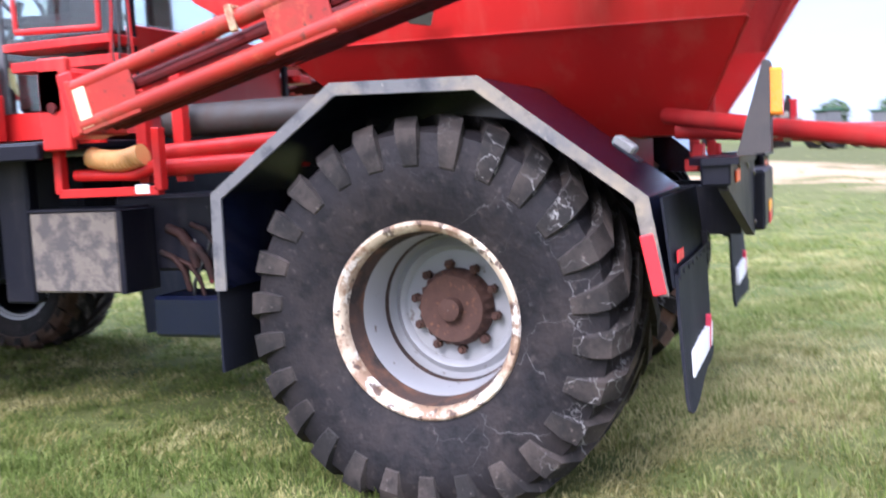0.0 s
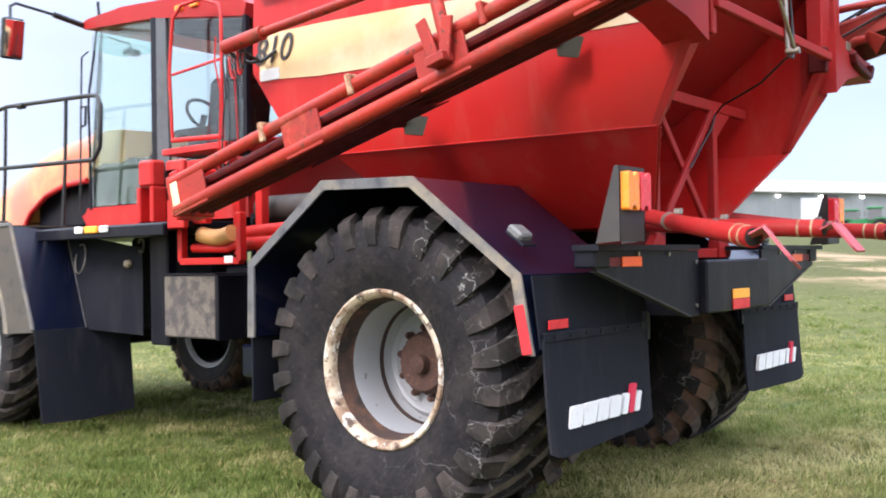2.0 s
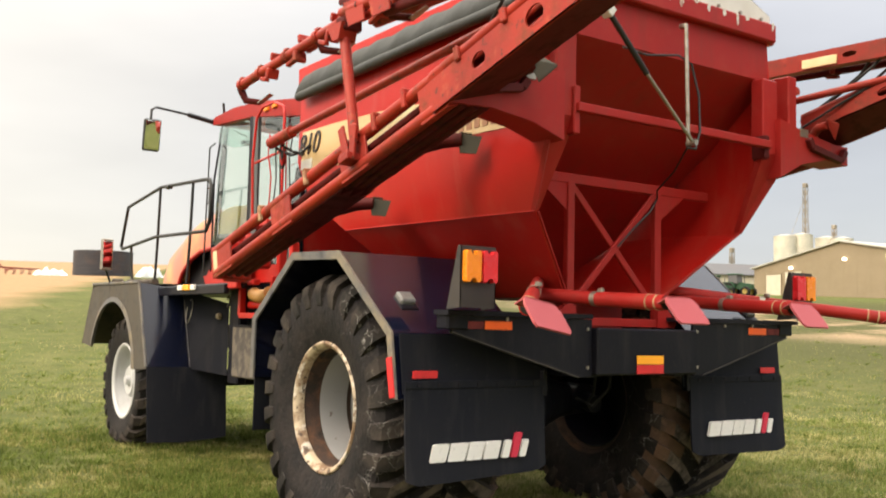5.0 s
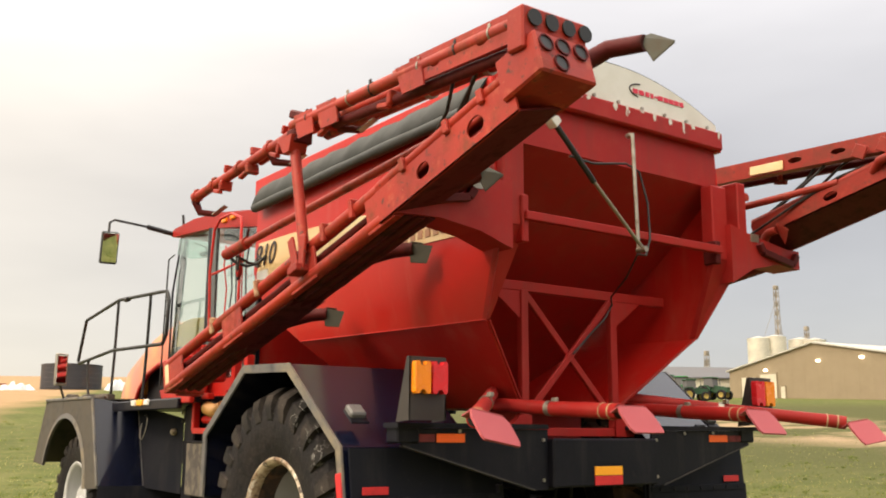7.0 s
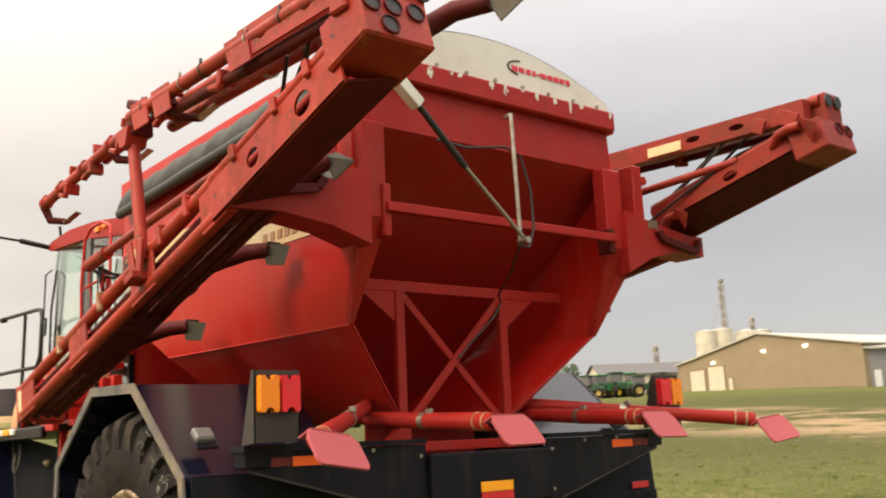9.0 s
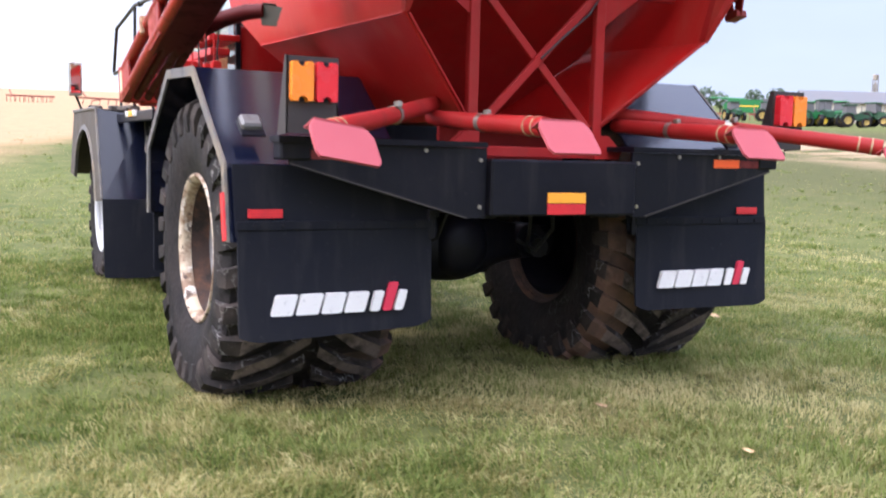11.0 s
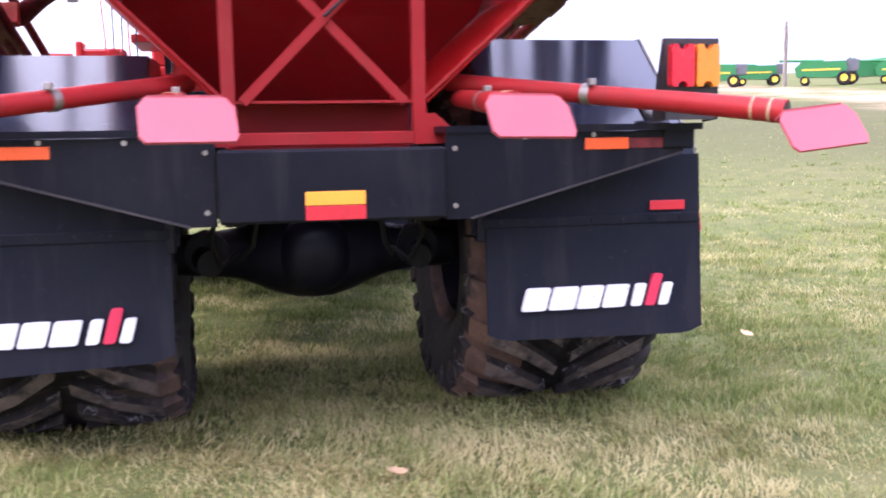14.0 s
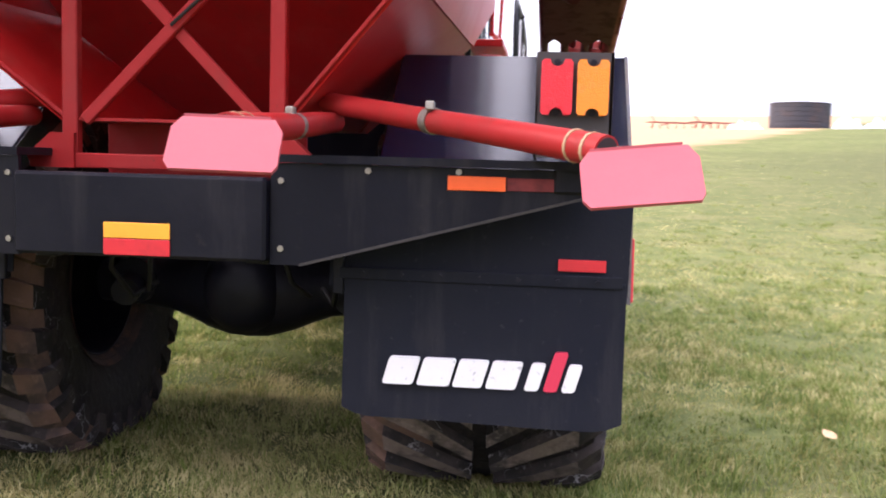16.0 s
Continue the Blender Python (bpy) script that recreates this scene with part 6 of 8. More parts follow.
        ub.box((sd * 1.90, q.y + 0.05, q.z - 0.085), (0.04, 0.11, 0.03), rot, 0.006)
        part("hanger_bracket", ub, paint, up, "worn hanger bracket")
        tb = Shape()
        tb.box((sd * 1.84, q.y - 0.02, q.z + 0.085), (0.09, 0.035, 0.06), rot, 0.006)
        part("top_bracket", tb, paint, up, "worn bracket on the boom")
    cyl = Shape()
    cyl.tube([(sd * 1.60, -1.30, 3.20), (sd * 1.50, -0.30, 3.06)] if sd < 0 else [(1.60, -1.15, 3.26), (1.50, -0.30, 3.20)], 0.034 if sd < 0 else 0.028, 10)
    part("fold_cylinder", cyl, paint, up, "folding cylinder", smooth=40)
    # hoses slung between the head and the upper boom, and cable ties along the tubes
    for k, (ya, yb, sag) in enumerate(((-1.05, -0.62, 0.10), (-0.92, -0.48, 0.14), (-1.20, -0.80, 0.06))):
        ho = Shape()
        xa = sd * (1.70 + 0.04 * k)
        za, zb = H.lerp(J, (ya - H.y) / (J.y - H.y)).z - 0.02, E0.z + (E1.z - E0.z) * (yb - E0.y) / (E1.y - E0.y) + 0.14
        ho.tube([(xa, ya, za), (xa - sd * 0.03, ya + 0.10, za - sag), (xa - sd * 0.04, (ya + yb) / 2 + 0.08, (za + zb) / 2 - sag * 0.5), (xa, yb + 0.06, zb + 0.05), (xa, yb + 0.02, zb)], 0.011, 7)
        part("hydraulic_hose", ho, M_HOSE, up, "black hydraulic hose", smooth=50)
    for k, f_ in enumerate((0.10, 0.22, 0.36, 0.57, 0.68, 0.90)):
        tie = Shape()
        q = H.lerp(J, f_)
        tie.tube([(sd * 1.90, q.y - 0.006, q.z + 0.05 - 0.01 * f_), (sd * 1.90, q.y + 0.006, q.z + 0.05 - 0.01 * f_)], 0.043, 12)
        tie.box((sd * 1.925, q.y, q.z + 0.085), (0.012, 0.02, 0.03), None, 0.003)
        part("cable_tie", tie, M_HOSE if k % 2 else M_STEEL, up)
    # rest post with its V bracket
    po = Shape()
    po.tube([(sd * 1.90, 0.44, 2.56), (sd * 1.885, 0.67, J.z - 0.05)], 0.036, 10)
    po.prism("x", [(0.58, J.z - 0.04), (0.78, J.z - 0.04), (0.70, J.z - 0.15), (0.62, J.z - 0.15)], sd * 1.82, sd * 1.95)
    post = part("rest_post", po, paint, truck, "slanted red boom rest post", smooth=40)
    vb = Shape()
    for a_ in (-0.09, 0.09):
        vb.bar((sd * 1.925, 0.46 + a_ * 0.3, 2.45), (sd * 1.925, 0.50 + a_, 2.68), 0.02, 0.07, (0, 1, 0))
    vb.box((sd * 1.93, 0.46, 2.46), (0.10, 0.12, 0.05), Matrix.Rotation(radians(-15), 3, "X"), 0.006)
    part("v_bracket", vb, paint, post)


for sd in (-1, 1):
    build_boom(sd)


# ---- chassis and rear axle ----
def build_chassis():
    c = Shape()
    for s in (-1, 1):
        c.bar((s * 0.42, -0.20, 1.22), (s * 0.42, 8.1, 1.22), 0.09, 0.26)
    for y in (-0.1, 0.9, 2.2, 3.6, 5.0, 6.4, 7.8):
        c.bar((-0.42, y, 1.20), (0.42, y, 1.20), 0.10, 0.18)
    ch = part("chassis", c, M_BLACK, truck, "dusty black steel chassis")
    ax = Shape()
    prof = [(-0.80, 0.11), (-0.56, 0.125), (-0.42, 0.145), (-0.32, 0.18), (-0.22, 0.225), (-0.10, 0.258), (0.0, 0.264), (0.10, 0.258), (0.22, 0.225), (0.32, 0.18), (0.42, 0.145), (0.56, 0.125), (0.80, 0.11)]
    ax.revolve([(u, r) for u, r in prof], (0, WY, WZ), "x", 28)
    ax.revolve([(-0.30, 0.005), (-0.295, 0.10), (-0.27, 0.16), (-0.20, 0.215), (-0.02, 0.25)], (0, WY, WZ), "y", 24)
    axle = part("rear_axle", ax, M_BLACK, truck, "black rear axle with a round differential", smooth=50)
    for s in (-1, 1):
        b = Shape()
        b.tube([(s * 0.58, WY - 0.16, WZ + 0.02), (s * 0.58, WY + 0.02, WZ + 0.02)], 0.12, 14)
        b.tube([(s * 0.56, WY - 0.30, WZ - 0.02), (s * 0.60, WY - 0.12, WZ)], 0.07, 12)
        part("brake_chamber", b, M_BLACK, axle, smooth=50)
        b = Shape()
        b.bar((s * 0.42, WY - 0.6, WZ + 0.25), (s * 0.42, WY + 0.6, WZ + 0.25), 0.09, 0.06)
        part("leaf_spring", b, M_BLACK, axle)
        b = Shape()
        b.tube([(s * 0.50, 0.55, 1.15), (s * 0.55, 0.62, 0.95), (s * 0.50, 0.75, 0.80), (s * 0.42, 0.86, 0.86)], 0.014, 8)
        b.tube([(s * 0.30, 0.5, 1.12), (s * 0.34, 0.58, 0.92), (s * 0.40, 0.7, 0.84)], 0.012, 8)
        part("brake_hose", b, M_HOSE, axle)
    sh = Shape()
    sh.tube([(0, WY + 0.1, WZ + 0.05), (0, 4.5, 1.05)], 0.06, 12)
    part("drive_shaft", sh, M_BLACK, axle, smooth=50)
    fa = Shape()
    fa.tube([(-1.05, 6.25, 0.72), (1.05, 6.25, 0.72)], 0.10, 14)
    part("front_axle", fa, M_BLACK, truck, "black front axle", smooth=50)
    # belly tanks and panels under the deck
    for s in (-1, 1):
        p = Shape()
        p.box((s * 0.70, 4.25, 1.28), (0.42, 1.1, 0.80), None, 0.03)
        part("fuel_tank", p, M_FLAP, ch, "black tank under the deck")
        p = Shape()
        p.box((s * 1.16, 3.95, 1.25), (0.10, 0.24, 0.90), None, 0.015)
        part("step_panel", p, M_BLACK, ch, "dusty black panel")
        p = Shape()
        p.box((s * 0.75, 2.75, 1.20), (0.55, 1.2, 0.45), None, 0.02)
        part("under_box", p, M_BLACK, ch)
    cm = Shape()
    cm.box((0, 3.12, 1.60), (1.9, 0.03, 0.44), None, 0.006)
    cm.box((0, 3.09, 1.80), (1.9, 0.06, 0.05), None, 0.006)
    part("cross_plate", cm, M_BLACK, ch, "black plate across the frame behind the cab")
    # mud-splashed box on the left with its open back
    b = Shape()
    b.box((-1.16, 3.42, 1.12), (0.30, 0.63, 0.47), None, 0.012)
    bx = part("battery_box", b, M_BOX, truck, "mud-splashed pale grey steel box")
    b = Shape()
    b.box((-1.16, 3.42, 1.362), (0.31, 0.64, 0.02), None, 0.006)
    part("lid", b, M_BLACK, bx)
    b = Shape()
    b.box((-1.16, 3.085, 1.12), (0.31, 0.04, 0.48), None, 0.006)
    part("end_frame", b, M_BLACK, bx)
    b = Shape()
    b.box((-0.95, 2.80, 0.72), (0.35, 0.5, 0.24), None, 0.02)
    part("lower_tank", b, M_NAVY, ch, "dark blue-grey lower tank")
    for y0, z0, r0 in ((2.86, 1.20, 0.030), (2.76, 1.12, 0.024), (2.92, 1.06, 0.018), (2.70, 1.22, 0.016), (2.82, 1.02, 0.014)):
        h = Shape()
        h.tube([(-1.04, y0 + 0.10, z0 + 0.03), (-1.06, y0, z0), (-1.05, y0 - 0.06, z0 - 0.08), (-1.03, y0 - 0.08, z0 - 0.20)], r0, 10)
        part("pipe_elbow", h, M_DARKPIPE, ch, "rusty pipe elbow", smooth=50)
    rng = random.Random(3)
    for k in range(9):
        h = Shape()
        y0, z0 = 2.55 + rng.uniform(-0.18, 0.18), 1.28 + rng.uniform(-0.1, 0.1)
        pts = [(-1.02 + rng.uniform(-0.05, 0.05), y0 + 0.10 * math.sin(a + k) + 0.03 * k / 9, z0 - 0.09 * i) for i, a in enumerate(np.linspace(0, 2.6, 6))]
        h.tube(pts, 0.012, 6)
        part("hose", h, M_RUSTSHADERED if k % 3 == 0 else M_HOSE, ch, smooth=50)


build_chassis()

# loops of hose behind the front wheel, under the deck
for k, (y, z, rad) in enumerate(((4.30, 1.60, 0.06), (4.05, 1.58, 0.07))):
    lp = Shape()
    lp.tube([(-1.13 - 0.02 * k, y + rad * 0.6 * math.cos(a), z + rad * math.sin(a)) for a in np.linspace(0.3, 5.6, 16)], 0.009, 8)
    part("hose_loop", lp, M_HOSE if k % 2 else M_BOX, truck, "loop of hydraulic hose", smooth=50)


def build_deck():
    d = Shape()
    d.box((0, 5.35, 1.735), (2.90, 4.2, 0.05), None, 0.008)
    d.box((-1.52, 4.55, 1.70), (0.05, 2.3, 0.09), None, 0.008)
    d.box((1.52, 4.55, 1.70), (0.05, 2.3, 0.09), None, 0.008)
    deck = part("deck", d, M_BLACK, truck, "black walkway deck")
    for y, mt, nm in ((4.52, M_LEDWHITE, "white_lamp"), (4.34, M_YELLOWTAPE, "amber_lamp"), (4.16, M_LEDWHITE, "white_lamp")):
        l = Shape()
        l.box((-1.556, y, 1.725), (0.03, 0.10 if mt is M_LEDWHITE else 0.17, 0.055), None, 0.008)
        part(nm, l, mt, deck, nm.replace("_", " "))
    # red frame and hose below the boom foot
    f = Shape()
    for p, q in (((3.42, 1.46), (2.74, 1.46)), ((3.42, 1.46), (3.42, 2.02)), ((2.74, 1.46), (2.74, 1.80)), ((3.42, 1.76), (3.10, 1.76))):
        f.bar((-1.36, p[0], p[1]), (-1.36, q[0], q[1]), 0.05, 0.06, (1, 0, 0))
    fr = part("boom_rest_frame", f, M_RED, truck, "red tubular boom rest frame")
    g = Shape()
    g.tube([(-1.30, 3.36, 1.56), (-1.30, 2.95, 1.55), (-1.30, 2.80, 1.60)], 0.035, 12)
    g.tube([(-1.22, 2.85, 1.66), (-1.22, 1.9, 1.70)], 0.05, 12)
    g.tube([(-1.25, 2.8, 1.58), (-1.25, 1.9, 1.60)], 0.05, 12)
    part("air_pipe", g, M_RED, fr, "red air pipe", smooth=40)
    g = Shape()
    pts, rs = [], []
    for k in range(30):
        pts.append((-1.34, 3.22 - 0.36 * k / 29, 1.66 - 0.03 * math.sin(k / 29 * 3.1)))
        rs.append(0.062 if k % 2 else 0.054)
    g.tube(pts, rs, 12)
    part("spiral_hose", g, M_YHOSE, fr, "yellow spiral hose")
    g = Shape()
    g.tube([(-1.02, 2.9, 1.84), (-1.02, 1.6, 1.84)], 0.095, 16)
    part("grey_pipe", g, M_DULLPIPE, fr, "dull dirty metal pipe", smooth=50)
    g = Shape()
    g.box((-1.50, 3.28, 1.95), (0.05, 0.20, 0.50), None, 0.01)
    g.box((-1.62, 2.98, 1.92), (0.22, 0.10, 0.34), Matrix.Rotation(radians(-14), 3, "X"), 0.01)
    g.box((-1.35, 3.30, 2.02), (0.35, 0.18, 0.26), None, 0.02)
    part("boom_saddle", g, M_RED, fr, "red saddle that holds the boom end")
    g = Shape()
    g.tube([(-1.53, 3.28, 1.93), (-1.545, 3.28, 1.93)], 0.03, 8)
    part("bolt", g, M_RUSTSHADERED, fr)
    g = Shape()
    g.box((-1.392, 2.84, 1.47), (0.012, 0.09, 0.05), None, 0.003)
    part("white_tag", g, M_LEDWHITE, fr, "white tag")
    for y in (2.95, 2.70):
        g = Shape()
        g.bar((-1.20, y, 1.50), (-1.20, y, 2.1), 0.07, 0.07, (0, 1, 0))
        part("upright", g, M_RED, fr)


build_deck()


def build_front_fender(sd):
    X0, X1 = sd * 1.73, sd * 1.05
    outline = [(4.92, 0.90), (5.27, 1.79), (7.06, 1.80), (7.45, 1.10)]
    cy, cz, r = 6.22, 0.86, 0.80
    arc = [(cy + r * math.cos(a) * 1.02, cz + r * math.sin(a) * 0.92) for a in np.linspace(0.28, math.pi - 0.02, 20)]
    sh = Shape()
    # side plate as a fan between the outline and the arch
    m = len(arc)
    out = profile_points(outline, m)[::-1]
    sh.sheet([Vector((X0, y, z)) for y, z in out], [Vector((X0, y, z)) for y, z in arc], (-sd * 0.012, 0, 0))
    sh.sheet([Vector((X0, y, z)) for y, z in outline[1:]], [Vector((X1, y, z)) for y, z in outline[1:]], (0, 0, -0.012))
    fen = part("front_fender", sh, M_DUSTBLACK, truck, "dusty black front fender with a round arch", smooth=30)
    lip = Shape()
    arc2 = [(cy + (y - cy) * 1.07, cz + (z - cz) * 1.07) for y, z in arc]
    lip.solid([Vector((X0 + sd * 0.012, y, z)) for y, z in arc], [Vector((X0 + sd * 0.004, y, z)) for y, z in arc2], [Vector((X0 - sd * 0.02, y, z)) for y, z in arc], [Vector((X0 - sd * 0.02, y, z)) for y, z in arc2])
    part("arch_lip", lip, M_EDGE, fen, "worn arch lip")
    ed = Shape()
    ed.bar((X0 + sd * 0.004, 4.93, 0.92), (X0 + sd * 0.004, 5.275, 1.79), 0.02, 0.04, (0, 1, 0))
    ed.bar((X0 + sd * 0.004, 5.27, 1.797), (X0 + sd * 0.004, 7.06, 1.807), 0.02, 0.03)
    part("fender_edge", ed, M_EDGE, fen, "worn grey and tan edge")
    bk = Shape()
    bk.sheet([Vector((X0, 4.92, 0.90)), Vector((X0, 5.27, 1.79))], [Vector((sd * 1.28, 4.88, 0.90)), Vector((sd * 1.28, 5.18, 1.73))], (0, 0.012, 0))
    part("back_panel", bk, M_NAVY, fen, "glossy black back panel", smooth=0)
    sp = Shape()
    sp.sheet([Vector((sd * 1.28, 4.88, 0.90)), Vector((sd * 1.28, 5.18, 1.73))], [Vector((sd * 1.12, 4.30, 0.86)), Vector((sd * 1.12, 4.30, 1.58))], (0, 0.012, 0))
    part("side_panel", sp, M_FLAP, fen, "dusty dark side panel", smooth=0)
    sm = Shape()
    sm.tube([(sd * 1.288, 4.877, 0.91), (sd * 1.288, 5.175, 1.72)], 0.005, 6)
    part("panel_seam", sm, M_EDGE, fen, "worn panel seam")
    if sd < 0:
        # small cream disc standing off the side panel
        cp = Shape()
        cp.tube([(-1.16, 4.44, 1.45), (-1.185, 4.43, 1.45), (-1.20, 4.425, 1.448)], [0.036, 0.033, 0.018], 12)
        part("fitting_cap", cp, M_LIP, fen, "small raised cream disc", smooth=50)
        lp = Shape()
        lp.tube([(-1.295 + 0.02 * math.sin(a), 4.95 + 0.075 * math.cos(a), 1.50 + 0.125 * math.sin(a)) for a in np.linspace(1.2, 6.6, 20)], 0.006, 6)
        part("cable_loop", lp, M_STEEL, fen, "thin pale cable loop", smooth=50)
    fl = Shape()
    fl.sheet([Vector((X0 + 0.0, 4.91, 0.92)), Vector((sd * 1.35, 4.88, 0.92)), Vector((sd * 0.92, 4.80, 0.92))], [Vector((X0, 4.80, 0.17)), Vector((sd * 1.35, 4.78, 0.16)), Vector((sd * 0.92, 4.74, 0.20))], (0, 0.014, 0))
    part("front_mud_flap", fl, M_FLAP, fen, "plain black rubber flap", smooth=0)


for sd in (-1, 1):
    build_front_fender(sd)


def build_cab():
    X = 0.88
    # floor and lower body
    b = Shape()
    b.prism("x", [(3.24, 1.80), (5.52, 1.80), (5.58, 1.90), (5.52, 1.97), (3.24, 1.97)], -X, X)
    b.box((0, 3.28, 2.2), (1.70, 0.06, 0.50), None, 0.01)
    cab = part("cab", b, M_RED, truck, "red operator cab with large tinted windows", smooth=20)
    r = Shape()
    r.prism("x", [(3.24, 3.36), (4.44, 3.545), (5.50, 3.62), (5.62, 3.67), (5.45, 3.71), (4.9, 3.725), (4.2, 3.67), (3.36, 3.545), (3.21, 3.46)], -X - 0.02, X + 0.02)
    part("roof", r, M_REDMATT, cab, "dull red cab roof", smooth=40)
    for y0 in (4.10, 4.30):
        m = Shape()
        m.box((-X - 0.03, y0 - 0.25, 3.56), (0.03, 0.10, 0.05), None, 0.008)
        part("marker_lamp", m, M_AMBER, cab, "amber roof marker lamp")
    for s in (-1, 1):
        for y0, y1 in ((4.40, 4.47), (3.22, 3.26)):
            p = Shape()
            p.prism("x", [(y0, 1.96), (y1, 1.96), (y1, 3.37 + 0.15 * (y1 - 3.24)), (y0, 3.37 + 0.15 * (y0 - 3.24))], s * X - 0.02, s * X + 0.02)
            part("pillar", p, M_BLACK, cab, "black door pillar", smooth=30)
        p = Shape()
        p.prism("x", [(4.22, 1.97), (4.398, 1.97), (4.398, 3.54), (4.26, 3.525)], s * X - 0.018, s * X + 0.012)
        part("pillar_trim", p, M_TRIM, cab, "grey door pillar trim", smooth=0)
        p = Shape()
        p.prism("x", [(4.48, 3.26), (5.0, 3.30), (5.44, 3.42), (5.40, 3.585), (4.48, 3.555)], s * (X - 0.022), s * (X - 0.018))
        part("sun_strip", p, M_STRIPGLASS, cab, "tinted sun strip at the top of the door glass", smooth=0)
        p = Shape()
        p.tube([(s * X, 5.46, 1.95), (s * (X - 0.02), 5.52, 3.0), (s * (X - 0.06), 5.42, 3.64)], 0.012, 8)
        part("pillar", p, M_BLACK, cab, "slim black front pillar", smooth=30)
        g = Shape()
        g.prism("x", [(3.262, 1.98), (4.218, 1.98), (4.218, 3.50), (3.262, 3.36)], s * X - 0.005, s * X + 0.005)
        part("rear_side_window", g, M_GLASS, cab, "tinted rear side window", smooth=0)
        g = Shape()
        # curved front side glass
        pts = [(4.47, X), (4.8, X), (5.2, X - 0.005), (5.5, X - 0.02)]
        g.solid([Vector((s * x, y, 1.975)) for y, x in pts], [Vector((s * (x - 0.04), y, 3.60)) for y, x in pts], [Vector((s * (x - 0.008), y, 1.975)) for y, x in pts], [Vector((s * (x - 0.048), y, 3.60)) for y, x in pts])
        part("door_glass", g, M_GLASS, cab, "tall tinted door glass", smooth=60)
        # added panel with an uneven top: trees reflected low in the glass
        ip = Shape()
        ip.prism("x", [(4.50, 1.985), (5.44, 1.985), (5.44, 2.33), (5.30, 2.37), (5.0, 2.35), (4.86, 2.39), (4.60, 2.37), (4.50, 2.42)], s * 0.80, s * 0.85)
        part("door_panel", ip, M_GREENREFLECT, cab, "dark green-grey panel for the reflection low in the door glass", smooth=0)
    w = Shape()
    pts = [(X - 0.02, 5.50), (X * 0.8, 5.68), (X * 0.4, 5.80), (0, 5.84), (-X * 0.4, 5.80), (-X * 0.8, 5.68), (-X + 0.02, 5.50)]
    w.solid([Vector((x, y, 2.20)) for x, y in pts], [Vector((x * 0.95, y - 0.12, 3.62)) for x, y in pts], [Vector((x, y - 0.008, 2.20)) for x, y in pts], [Vector((x * 0.95, y - 0.128, 3.62)) for x, y in pts])
    part("windscreen", w, M_GLASS, cab, "curved tinted windscreen", smooth=60)
    rw = Shape()
    rw.box((0, 3.27, 2.92), (1.66, 0.010, 0.92), None, 0.002)
    part("rear_window", rw, M_GLASS, cab, "rear window", smooth=0)
    # seat, wheel and console
    s_ = Shape()
    s_.box((-0.20, 4.44, 2.42), (0.58, 0.56, 0.18), None, 0.06)
    s_.box((-0.20, 4.16, 2.74), (0.58, 0.20, 0.62), Matrix.Rotation(radians(8), 3, "X"), 0.08)
    s_.box((-0.20, 4.10, 3.13), (0.32, 0.12, 0.22), Matrix.Rotation(radians(12), 3, "X"), 0.04)
    s_.box((-0.20, 4.44, 2.18), (0.42, 0.42, 0.36), None, 0.04)
    for ax in (-0.44, 0.14):
        s_.box((ax, 4.55, 2.62), (0.08, 0.40, 0.07), None, 0.03)
    part("seat", s_, M_SEAT, cab, "dark high-backed seat")
    st = Shape()
    ring = [Vector((0.19 * math.cos(a), 4.92 + 0.10 * math.sin(a), 2.86 + 0.16 * math.sin(a))) for a in np.linspace(0, 2 * math.pi, 25)]
    st.tube(ring, 0.016, 8, False)
    st.tube([(0, 4.92, 2.86), (0, 5.2, 2.3)], 0.03, 8)
    part("steering_wheel", st, M_SEAT, cab)
    co = Shape()
    co.box((0.45, 4.5, 2.30), (0.26, 0.9, 0.66), None, 0.04)
    co.box((0.42, 4.85, 2.86), (0.06, 0.22, 0.18), Matrix.Rotation(radians(20), 3, "Z"), 0.02)
    co.box((-0.58, 4.05, 2.30), (0.22, 0.50, 0.62), None, 0.06)
    co.box((-0.60, 3.72, 2.58), (0.26, 0.30, 0.44), None, 0.08)
    co.box((0.0, 5.34, 2.12), (0.5, 0.20, 0.30), None, 0.06)
    co.box((0.0, 3.80, 3.40), (1.62, 1.0, 0.11), Matrix.Rotation(radians(7), 3, "X"), 0.03)
    co.box((-0.30, 3.36, 3.20), (1.0, 0.10, 0.34), None, 0.03)
    part("console", co, M_SEAT, cab, "dark consoles and headliner")
    # red guard rail round the rear side window
    for s in (-1, 1):
        gr = Shape()
        gr.tube([(s * 1.04, 3.34, 2.42), (s * 1.04, 3.34, 3.36), (s * 1.03, 3.38, 3.45), (s * 1.03, 3.60, 3.53), (s * 1.04, 3.84, 3.52), (s * 1.06, 3.93, 3.42), (s * 1.075, 3.96, 3.0), (s * 1.06, 3.95, 2.44)], 0.014, 10)
        gr.tube([(s * 1.06, 3.95, 2.44), (s * 1.04, 3.34, 2.42)], 0.020, 10)
        gr.tube([(s * 1.06, 3.94, 2.97), (s * 1.04, 3.34, 3.02)], 0.012, 8)
        part("guard_rail", gr, M_RED, cab, "red tubular guard rail", smooth=40)
        st2 = Shape()
        st2.bar((s * 1.0, 4.0, 2.34), (s * 1.0, 3.2, 2.34), 0.26, 0.05)
        st2.bar((s * 1.05, 3.95, 2.22), (s * 1.05, 3.15, 2.22), 0.16, 0.06)
        part("side_step", st2, M_RED, cab, "red side step")
    lad = Shape()
    lad.prism("x", [(4.3, 1.77), (5.40, 1.77), (5.50, 1.90), (4.3, 1.93)], -0.95, -0.885)
    part("sill_panel", lad, M_RED, cab, smooth=0)
    gb = Shape()
